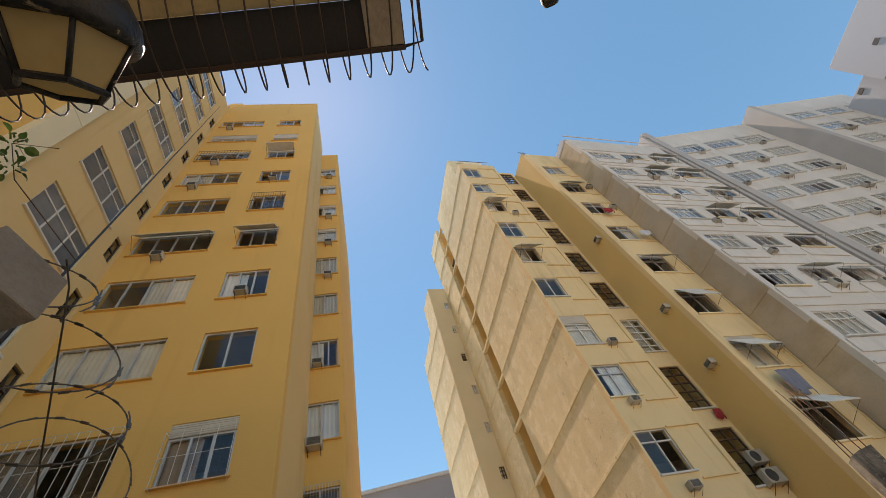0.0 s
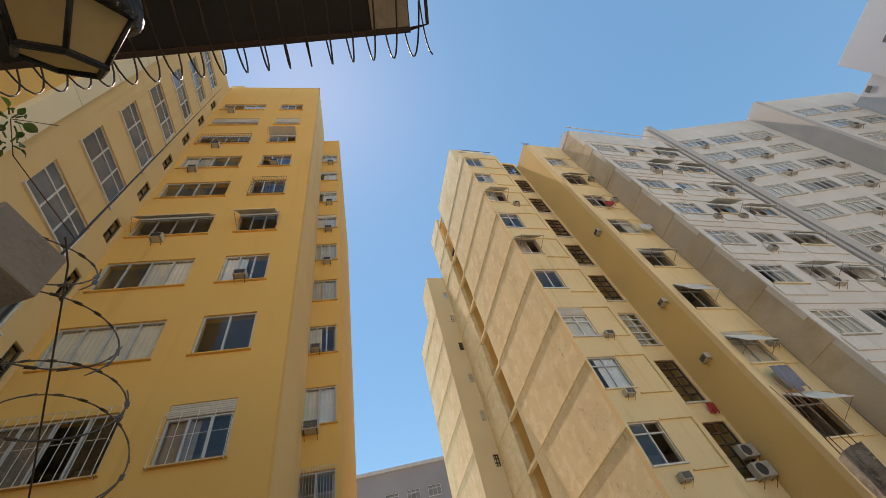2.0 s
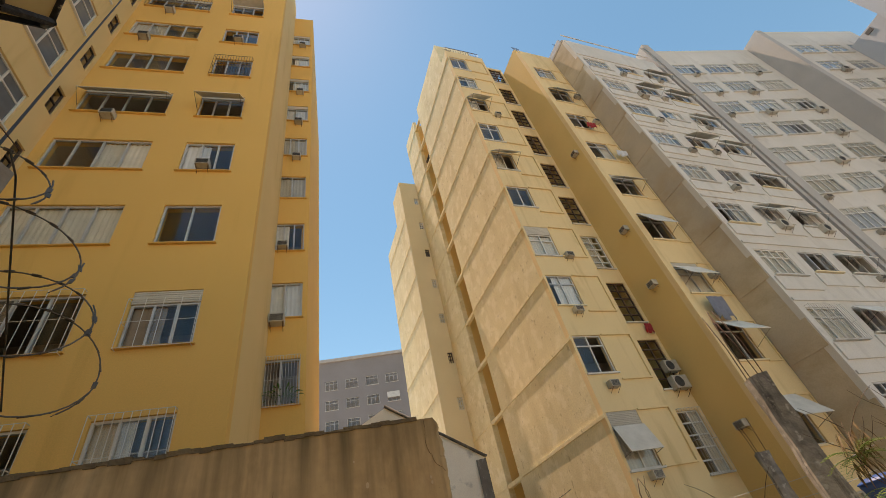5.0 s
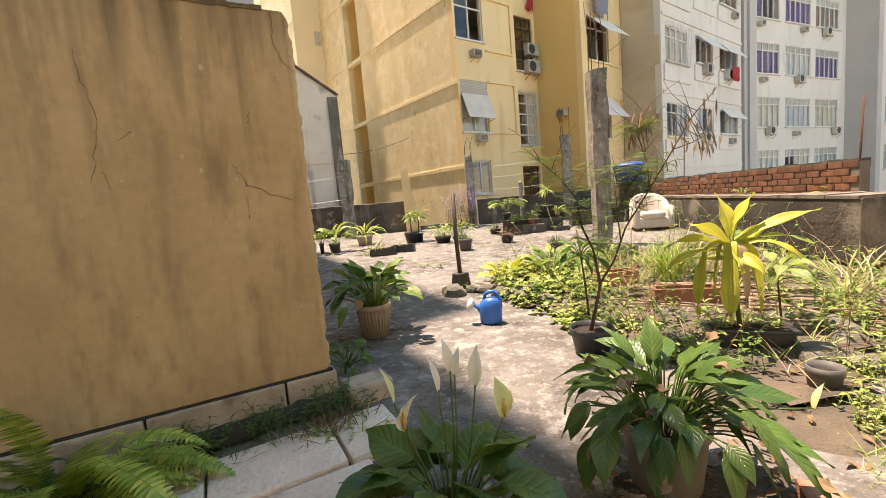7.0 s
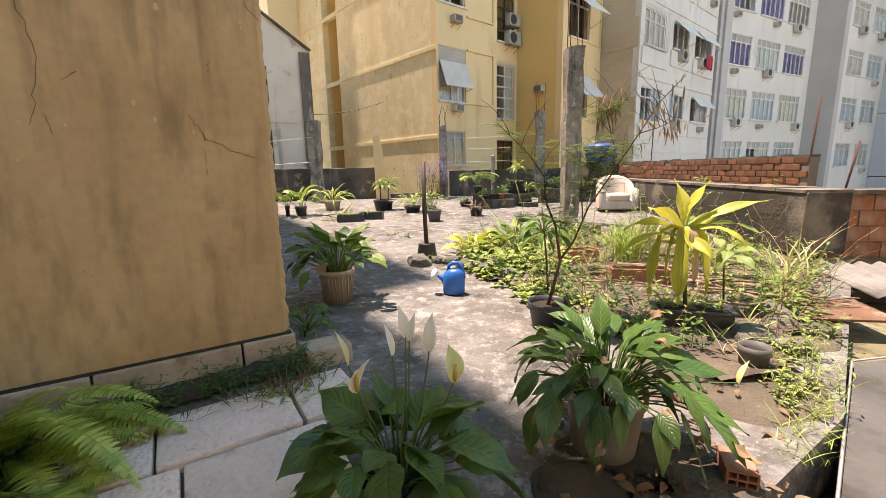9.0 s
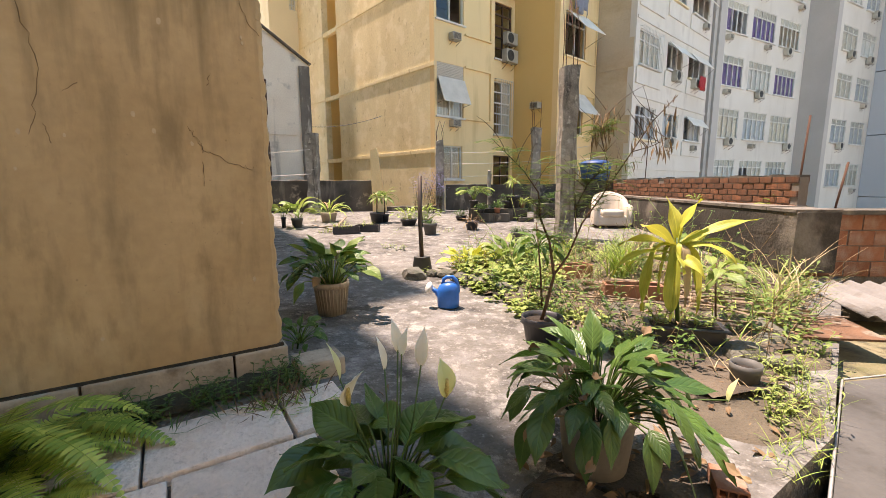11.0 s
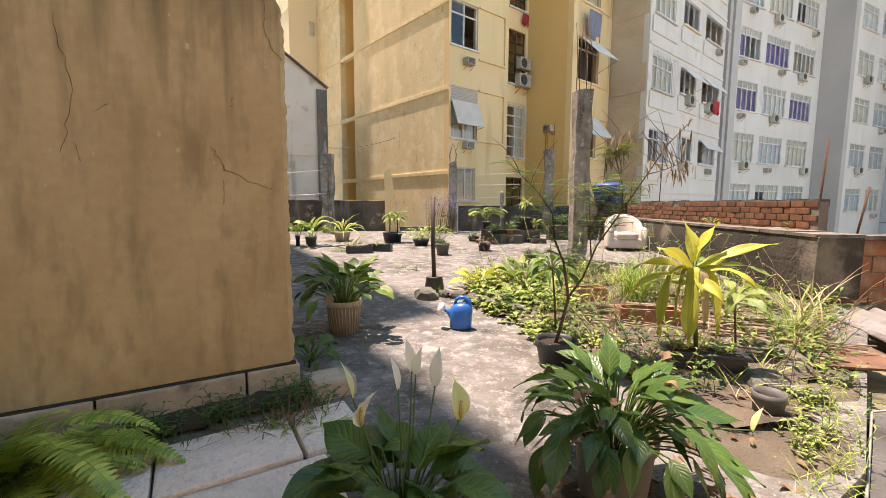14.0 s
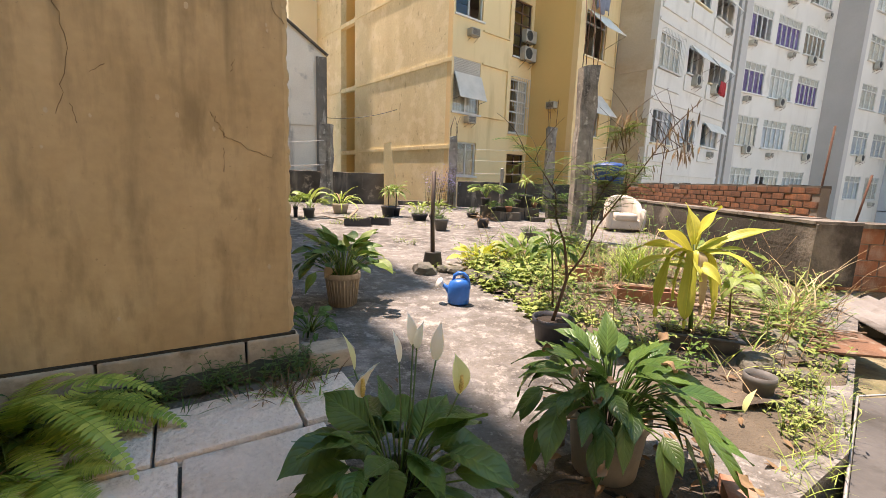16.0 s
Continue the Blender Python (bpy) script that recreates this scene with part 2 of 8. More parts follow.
GROUND = mat("yard paving", (0.42, 0.39, 0.34), 0.95, None, 0.3, 0.5, 8, 0.3)


# ---------------------------------------------------------------- mesh helpers
def link(name, mesh, material=None, parent=None, m=None):
    ob = new(name, mesh)
    if material and mesh is not None and not mesh.materials:
        mesh.materials.append(material)
    if parent is not None:
        ob.parent = parent
    if m is not None:
        ob.matrix_basis = m
    return ob


def empty(name, m=None):
    ob = new(name)
    ob.empty_display_size = 0.1
    if m is not None:
        ob.matrix_basis = m
    return ob


def finish(bm, name, material=None, smooth=False):
    me = bpy.data.meshes.new(name)
    bm.normal_update()
    bm.to_mesh(me)
    bm.free()
    if material:
        me.materials.append(material)
    if smooth:
        me.polygons.foreach_set("use_smooth", [True] * len(me.polygons))
    return me


def add_box(bm, x0, x1, y0, y1, z0, z1, m=None, bevel=0.0):
    vs = [bm.verts.new((x, y, z)) for x in (x0, x1) for y in (y0, y1) for z in (z0, z1)]
    faces = [bm.faces.new([vs[i] for i in q]) for q in ((0, 1, 3, 2), (4, 6, 7, 5), (0, 4, 5, 1), (2, 3, 7, 6), (0, 2, 6, 4), (1, 5, 7, 3))]
    if m is not None:
        bmesh.ops.transform(bm, matrix=m, verts=vs)
    if bevel:
        bmesh.ops.bevel(bm, geom=list({e for f in faces for e in f.edges}), offset=bevel, segments=2, affect="EDGES", profile=0.6)
    return vs


def box_mesh(name, x0, x1, y0, y1, z0, z1, material=None, bevel=0.0):
    bm = bmesh.new()
    add_box(bm, x0, x1, y0, y1, z0, z1, None, bevel)
    return finish(bm, name, material)


def add_tube(bm, points, radii, sides=6):
    """A tube along points, with a radius at each (or one for all)."""
    pts = [Vector(p) for p in points]
    if not hasattr(radii, "__len__"):
        radii = [radii] * len(pts)
    rings, up = [], Vector((0.3, 0.2, 1)).normalized()
    for i, p in enumerate(pts):
        d = (pts[min(i + 1, len(pts) - 1)] - pts[max(i - 1, 0)]).normalized()
        a = d.cross(up)
        if a.length < 1e-3:
            a = d.cross(Vector((1, 0, 0)))
        a.normalize()
        b = d.cross(a)
        rings.append([bm.verts.new(p + (a * math.cos(k * math.tau / sides) + b * math.sin(k * math.tau / sides)) * radii[i]) for k in range(sides)])
    for r, s in zip(rings, rings[1:]):
        for k in range(sides):
            bm.faces.new((r[k], r[(k + 1) % sides], s[(k + 1) % sides], s[k]))
    bm.faces.new(rings[0][::-1])
    bm.faces.new(rings[-1])


def tube_mesh(name, points, radii, material=None, sides=6):
    bm = bmesh.new()
    add_tube(bm, points, radii, sides)
    return finish(bm, name, material, True)


def add_lathe(bm, profile, sides=24, centre=(0, 0, 0)):
    cx, cy, cz = centre
    rings = [[bm.verts.new((cx + r * math.cos(k * math.tau / sides), cy + r * math.sin(k * math.tau / sides), cz + z)) for k in range(sides)] for r, z in profile]
    for r, s in zip(rings, rings[1:]):
        for k in range(sides):
            bm.faces.new((r[k], r[(k + 1) % sides], s[(k + 1) % sides], s[k]))
    bm.faces.new(rings[0][::-1])
    bm.faces.new(rings[-1])


def lathe_mesh(name, profile, material=None, sides=24):
    bm = bmesh.new()
    add_lathe(bm, profile, sides)
    return finish(bm, name, material, True)


def wall_mesh(name, u0, u1, z0, z1, y0, thick, holes, material):
    """A wall in the x-z plane with its front at y0, of that thickness, with through holes (u0, u1, z0, z1)."""
    us = sorted({u0, u1, *[round(h[i], 4) for h in holes for i in (0, 1)]})
    zs = sorted({z0, z1, *[round(h[i], 4) for h in holes for i in (2, 3)]})
    us, zs = [u for u in us if u0 <= u <= u1], [z for z in zs if z0 <= z <= z1]
    solid = {}
    for i in range(len(us) - 1):
        for j in range(len(zs) - 1):
            cu, cz = (us[i] + us[i + 1]) / 2, (zs[j] + zs[j + 1]) / 2
            solid[i, j] = not any(h[0] < cu < h[1] and h[2] < cz < h[3] for h in holes)
    bm, cache = bmesh.new(), {}

    def v(i, j, k):
        if (i, j, k) not in cache:
            cache[i, j, k] = bm.verts.new((us[i], y0 + k * thick, zs[j]))
        return cache[i, j, k]
    for (i, j), full in solid.items():
        if not full:
            continue
        bm.faces.new((v(i, j, 0), v(i + 1, j, 0), v(i + 1, j + 1, 0), v(i, j + 1, 0)))
        bm.faces.new((v(i, j, 1), v(i, j + 1, 1), v(i + 1, j + 1, 1), v(i + 1, j, 1)))
        for (di, dj), (a, b) in {(-1, 0): ((i, j), (i, j + 1)), (1, 0): ((i + 1, j + 1), (i + 1, j)), (0, -1): ((i + 1, j), (i, j)), (0, 1): ((i, j + 1), (i + 1, j + 1))}.items():
            if not solid.get((i + di, j + dj), False):
                bm.faces.new((v(*a, 0), v(*b, 0), v(*b, 1), v(*a, 1))[::-1])
    bmesh.ops.recalc_face_normals(bm, faces=bm.faces)
    return finish(bm, name, material)


MESHES = {}


def shared(key, make):
    if key not in MESHES:
        MESHES[key] = make()
    return MESHES[key]


def frame_mesh(w, h, cols, rows, bar, material, depth=0.06):
    """A window frame with its bars, one piece with an opening for each light."""
    def make():
        xs = [w * i / cols for i in range(cols + 1)]
        zs = [0.0, *[h * f for f in rows], h]
        holes = [(xs[i] + bar * (1 if i == 0 else 0.5), xs[i + 1] - bar * (1 if i == cols - 1 else 0.5),
                  zs[j] + bar * (1 if j == 0 else 0.5), zs[j + 1] - bar * (1 if j == len(zs) - 2 else 0.5))
                 for i in range(cols) for j in range(len(zs) - 1)]
        return wall_mesh("window_frame", 0, w, 0, h, 0, depth, holes, material)
    return shared(("frame", w, h, cols, tuple(rows), bar, material.name), make)


def curtain_mesh(w, h, material):
    def make():
        bm, n = bmesh.new(), max(8, int(w * 22))
        low = [bm.verts.new((w * i / n, 0.025 * math.sin(i * 2.2) * (0.6 + 0.4 * math.sin(i * 0.7)), 0)) for i in range(n + 1)]
        top = [bm.verts.new((w * i / n, 0.02 * math.sin(i * 2.2), h)) for i in range(n + 1)]
        for i in range(n):
            bm.faces.new((low[i], low[i + 1], top[i + 1], top[i]))
        return finish(bm, "curtain", material, True)
    return shared(("curtain", w, h, material.name), make)


def slat_mesh(w, h, material, pitch=0.055):
    def make():
        bm, n = bmesh.new(), max(2, int(h / pitch))
        prof = [(0.03, 0.0)]
        for i in range(n):
            prof += [(0.012, h * i / n), (0.0, h * (i + 0.15) / n), (0.0, h * (i + 0.85) / n), (0.012, h * (i + 1) / n)]
        prof += [(0.03, h)]
        ends = [[bm.verts.new((x, y, z)) for y, z in prof] for x in (0, w)]
        for i in range(len(prof)):
            j = (i + 1) % len(prof)
            bm.faces.new((ends[0][i], ends[1][i], ends[1][j], ends[0][j]))
        for e in ends:
            bm.faces.new(e)
        bmesh.ops.remove_doubles(bm, verts=bm.verts, dist=1e-5)
        bmesh.ops.recalc_face_normals(bm, faces=bm.faces)
        return finish(bm, "shutter", material)
    return shared(("slat", w, h, material.name), make)


rng = random.Random(7)


def window(parent, u, z, w, h, y, cols=2, rows=(), frame_m=None, curtain=None, full=False, pane_m=None, shutter=0.0, awning=0.0, sill=True, bars=0, open_dark=False, face=None, transom=0.0, inset=0.06, bars_m=None, sill_m=None):
    """A window in the opening (u..u+w, z..z+h) of a wall whose front is at y; parts of the building."""
    frame_m = frame_m or ALU
    w, h = round(w, 3), round(h, 3)
    base = (face or Matrix()) @ Matrix.Translation((u, y + inset, z))
    hh = round(h - shutter, 3)
    win = link("window", frame_mesh(w, hh, cols, rows, 0.05, frame_m), None, parent, base)
    pane = shared(("pane", w, hh, cols, pane_m.name if pane_m else ""), lambda: box_mesh("pane", 0.0, w / cols - 0.05, 0, 0.006, 0, hh - 0.1, pane_m or GLASS))
    skip = rng.randrange(cols) if open_dark else -1
    for i in range(cols):
        if i != skip:
            p = link("pane", pane, None, win, Matrix.Translation((w * i / cols + 0.025, 0.03, 0.05)))
            p.visible_shadow = pane_m is not None
    if curtain is not None:
        k = 1.0 if full else (rng.choice((1.0, 1.0, 0.5, 0.75)) if not open_dark else 0.5)
        cw = round(w * k, 3)
        link("curtain", curtain_mesh(cw, round(hh - 0.06, 3), CURTAINS[curtain]), None, win, Matrix.Translation((rng.choice((0, w - cw)), 0.10, 0.03)))
    if transom:
        link("transom_panel", shared(("transom", w, hh), lambda: box_mesh("transom_panel", 0.03, w - 0.03, 0.04, 0.05, hh * transom + 0.02, hh - 0.03, FROST)), None, win)
    if shutter:
        link("shutter", slat_mesh(w, shutter, SHUTTER), None, win, Matrix.Translation((0, -0.04, hh)))
    if sill:
        low = -0.035 if sill_m else -0.06
        link("sill", shared(("sill", w, frame_m.name, low), lambda: box_mesh("sill", -0.06, w + 0.06, -0.14, 0.04, low, 0.0, sill_m or (WFRAME if frame_m != ALU else PALE), 0.008)), None, win)
    if awning:
        ah = round(min(hh * 0.72, 0.55 if awning > 60 or w > 2 else 9), 3)
        aw = shared(("awn", w, ah), lambda: box_mesh("awning", 0.0, w, -0.012, 0.012, -ah, 0, AWNING, 0.004))
        link("awning", aw, None, win, Matrix.Translation((0, -0.11, hh)) @ Matrix.Rotation(-radians(awning), 4, "X"))
        arm = shared(("arm", round(ah, 2), awning), lambda: tube_mesh("awning_arm", [(0, -0.05, hh * 0.3), (0, -0.11 - ah * 0.98 * math.sin(radians(awning)), hh - ah * 0.98 * math.cos(radians(awning)))], 0.009, DARKFRAME, 4))
        for x in (0.0, w):
            link("awning_arm", arm, None, win, Matrix.Translation((x, 0, 0)))
    if bars:
        def make():
            bm = bmesh.new()
            for i in range(bars + 1):
                x = w * i / bars
                add_tube(bm, [(x, -0.20, -0.06), (x, -0.20, hh + 0.05)], 0.008, 4)
            for zz in (-0.06, hh * 0.5, hh + 0.05):
                add_tube(bm, [(0, 0, zz), (0, -0.2, zz), (w, -0.2, zz), (w, 0, zz)], 0.009, 4)
            return finish(bm, "window_grille", bars_m or WFRAME)
        link("grille", shared(("bars", w, hh, bars, (bars_m or WFRAME).name), make), None, win)
    return win


def box_part(name, parent, material, x0, x1, y0, y1, z0, z1, bevel=0.0):
    return link(name, box_mesh(name, x0, x1, y0, y1, z0, z1, material, bevel), None, parent)


# ---------------------------------------------------------------- air conditioners (things of their own)
def make_wall_unit():
    ob = empty("air_conditioner")
    bm = bmesh.new()
    add_box(bm, -0.30, 0.30, -0.42, 0.0, 0, 0.38, None, 0.015)
    link("casing", finish(bm, "casing", ACWHITE), None, ob)
    bm = bmesh.new()
    for i in range(9):
        add_box(bm, -0.25, 0.25, -0.432, -0.421, 0.045 + i * 0.034, 0.062 + i * 0.034)
    link("rear_grille", finish(bm, "rear_grille", ACDARK), None, ob)
    for s in (-0.24, 0.24):
        link("bracket", shared("acb", lambda: tube_mesh("bracket", [(0, 0.0, -0.24), (0, -0.40, -0.015), (0, 0.0, -0.015)], 0.012, RUST, 4)), None, ob, Matrix.Translation((s, 0, 0)))
    return tagged(ob, "weathered window air conditioner on rusty brackets on a facade", "air conditioner", "air conditioners on the facades")


def make_split_unit():
    ob = empty("air_conditioner")
    bm = bmesh.new()
    add_box(bm, -0.40, 0.40, -0.36, -0.06, 0, 0.56, None, 0.02)
    link("casing", finish(bm, "casing", ACWHITE), None, ob)
    bm = bmesh.new()
    for r in (0.21, 0.15, 0.09):
        add_tube(bm, [(-0.12 + r * math.cos(a * math.tau / 20), -0.372, 0.28 + r * math.sin(a * math.tau / 20)) for a in range(21)], 0.008, 4)
    add_lathe(bm, [(0.23, 0), (0.23, 0.006)], 20, (0, 0, 0))
    for v in bm.verts:
        if abs(v.co.z) < 0.01:
            v.co = Vector((-0.12 + v.co.x, -0.361 - v.co.z, 0.28 + v.co.y))
    link("fan_grille", finish(bm, "fan_grille", ACDARK), None, ob)
    for s in (-0.3, 0.3):
        link("bracket", shared("acb2", lambda: tube_mesh("bracket", [(0, 0.0, -0.26), (0, -0.38, -0.015), (0, 0.0, -0.015)], 0.013, RUST, 4)), None, ob, Matrix.Translation((s, 0, 0)))
    return tagged(ob, "white split air conditioner outdoor unit on wall brackets", "air conditioner", "air conditioners on the facades")


AC_WALL, AC_SPLIT = make_wall_unit(), make_split_unit()
AC_WALL.matrix_basis = pose(0, 0, -60)
AC_SPLIT.matrix_basis = pose(0, 0, -60)
AC_USED = set()


def ac(m, split=False):
    """Sets an air conditioner against a wall: at m, its back on the wall, facing local -y."""
    src = AC_SPLIT if split else AC_WALL
    m = m @ Matrix.Translation((0, 0, 0.08)) @ Matrix.Scale(0.9 if split else 0.80, 4)
    if src.name not in AC_USED:
        AC_USED.add(src.name)
        src.matrix_basis = m
        return src
    return copy_thing(src, m)


# ---------------------------------------------------------------- buildings
ST = 2.95
MA = Matrix.Translation((0.22, 15.45, 0)) @ Matrix.Rotation(radians(39.6), 4, "Z")
ML = Matrix.Translation((-7.23, 5.69, 0)) @ Matrix.Rotation(radians(33.0), 4, "Z")
MF = Matrix.Translation((15.24, 23.54, 0)) @ Matrix.Rotation(radians(27.0), 4, "Z")
FACE_MX = Matrix.Rotation(radians(-90), 4, "Z")     # local front of a wall that looks to -x
FACE_PX = Matrix.Rotation(radians(90), 4, "Z")      # local front of a wall that looks to +x


BAY = 2.10                                           # outer edge of the golden block's set-back bay


def golden_block():
    b = tagged(empty("apartment_building", ML), "golden yellow rendered apartment tower with sliding windows", "building")
    holes, wins = [], []
    for k in range(10):
        z = 5.35 + ST * k
        for u, w in ((-1.42, 1.42), (-4.95, 2.6)):
            h = 1.46 if k < 7 else 1.3
            holes.append((u, u + w, z - h, z))
            wins.append((u, w, z - h, h, k))
        holes.append((-5.38 + 0.18, -4.98 - 0.0 - 0.02, z - 1.2, z - 0.35))
    link("wall", wall_mesh("wall", -5.23, 0.92, -4, 36.0, 0, 0.3, [h for h in holes if h[1] - h[0] > 0.5], GOLD), None, b)
    for u, w, z, h, k in wins:
        wide = w > 2
        if k == 0:
            window(b, u, z, w, h, 0, 4 if wide else 3, (), WFRAME, 0, bars=16 if wide else 10)
            continue
        if wide:
            cur, shut, tilt, open_, nb = ((2, 0, 0, True, 12), (0, 0, 0, False, 0), (0, 0, 0, True, 0), (None, 0.2, 40, True, 0), (None, 0, 0, True, 0),
                                          (0, 0, 0, True, 0), (None, 0.2, 0, True, 18), (1, 0.6, 0, False, 0), (0, 0, 0, True, 0))[k - 1]
        else:
            cur, shut, tilt, open_, nb = ((2, 0.34, 0, True, 4), (None, 0, 0, False, 0), (1, 0, 0, True, 0), (None, 0.2, 40, True, 0), (None, 0, 0, True, 14),
                                          (None, 0, 0, True, 0), (None, 0.15, 75, True, 0), (1, 0.7, 0, False, 0), (None, 0, 0, True, 0))[k - 1]
        window(b, u, z, w, h, 0, 4 if wide else (2 if k == 2 else 3), (), ALU, cur, full=k == 2, shutter=shut, awning=tilt, open_dark=open_, bars=nb, bars_m=DARKFRAME if nb > 13 else WFRAME, sill_m=GOLD)
    # return wall and the recessed bay
    box_part("return_wall", b, WING, 0.62, 0.92, 0.3, 3.62, -4, 36.0)
    box_part("bay_inner_wall", b, ROOM, 0.62, 0.92, 3.92, 5.3, -4, 33.8)
    box_part("room_end_wall", b, ROOM, -5.40, -5.235, 0.31, 2.19, -4, 35.0)
    box_part("wing_end_wall", b, ROOM, -8.2, -5.62, -4.6, -4.4, -4, 35.0)
    box_part("wing_end_wall", b, ROOM, -8.2, -5.42, 0.32, 0.5, -4, 35.0)
    for k in range(12):
        box_part("wing_floor_slab", b, ROOM, -8.15, -5.56, -4.35, 0.3, 5.6 + ST * (k - 1), 5.8 + ST * (k - 1))
    holes2 = [(0.80, BAY - 0.17, 8.25 - 1.46 + ST * k - ST, 8.25 + ST * k - ST) for k in range(1, 10)]
    link("bay_wall", wall_mesh("bay_wall", 0.62, BAY, -4, 34.7, 3.62, 0.3, holes2, GOLD), None, b)
    for k, h in enumerate(holes2):
        if k == 0:
            window(b, h[0], h[2], BAY - 0.97, 1.46, 3.62, 2, (), ALU, None, bars=14, sill_m=GOLD)
        else:
            window(b, h[0], h[2], BAY - 0.97, 1.46, 3.62, 2 if k % 2 else 3, (), ALU, rng.choice((0, 1, 1)), shutter=0.0 if k < 5 else 0.25, sill_m=GOLD)
    box_part("bay_side_wall", b, GOLD, BAY - 0.3, BAY, 3.92, 14, -4, 34.7)
    # wing
    holes3 = [(1.05, 3.40, 13.05 + ST * k, 14.62 + ST * k) for k in range(-2, 7)]
    fw = Matrix.Translation((-5.23, 0, 0)) @ FACE_PX @ Matrix.Translation((-4.3, 0, 0))
    w = link("wing_wall", wall_mesh("wing_wall", 0.0, 4.3, -4, 35.0, 0, 0.3, [(4.3 - h[1], 4.3 - h[0], h[2], h[3]) for h in holes3] + [(3.75, 4.15, 12.1 + ST * k, 13.3 + ST * k) for k in range(-2, 7)], WING), None, b, fw)
    for h in holes3:
        window(b, 4.3 - h[1], h[2], 2.35, 1.57, 0, 3, (0.68,), WFRAME, None, face=fw, pane_m=SKYPANE)
        window(b, 3.75, h[2] - 0.95, 0.4, 1.2, 0, 1, (0.5,), DARKFRAME, None, face=fw, sill=False)
    for i in range(14):
        box_part("pilaster_block", b, PALE, -5.6, -5.1, -4.95, -4.3, -4 + i * ST, -4 + (i + 1) * ST - 0.03)
    box_part("outer_wing_wall", b, GOLD, -6.0, -5.4, -10, -4.95, -4, 35.0)
    box_part("roof", b, ROOFDARK, -9, 0.6, 0.3, 14, 35.2, 35.4)
    box_part("bay_roof", b, ROOFDARK, 0.92, BAY - 0.31, 3.92, 14, 33.9, 34.1)
    for k in range(10):
        box_part("floor_slab", b, ROOM, -5.2, 0.6, 0.31, 2.2, 5.5 + ST * k, 5.7 + ST * k)
        box_part("floor_slab", b, ROOM, 0.93, BAY - 0.31, 3.93, 5.2, 5.5 + ST * k, 5.7 + ST * k)
    box_part("room_wall", b, ROOM, -5.4, 0.6, 2.2, 2.3, -4, 35.1)
    box_part("bay_room_wall", b, ROOM, 0.93, BAY - 0.31, 5.2, 5.3, -4, 33.8)
    box_part("wing_room_wall", b, ROOM, -8.3, -8.2, -10, 2.2, -4, 35)
    box_part("roof_tank_room", b, GOLD, -5.9, -5.0, 0.6, 2.0, 35.4, 39.0)
    box_part("parapet_cap", b, PALE, -5.46, 0.94, -0.04, 0.32, 36.0, 36.06)
    for k in range(1, 10):
        z = 5.35 + ST * k
        if k in (3, 6):
            ac(ML @ Matrix.Translation((-0.72, 0, z - 1.62 + 0.12)))
        if k in (4, 6, 7, 9):
            ac(ML @ Matrix.Translation((-4.2 + 0.35 * (k % 3), 0, z - 1.95)))
        if k != 8:
            zz = 8.25 + ST * (k - 1)
            if k in (2, 3):
                ac(ML @ Matrix.Translation((1.18, 3.62, zz - 1.50 - 0.36 + (0.38 if k == 3 else 0))))
            elif k > 4:
                ac(ML @ Matrix.Translation((1.5, 3.62, zz - 1.86)))
    return b


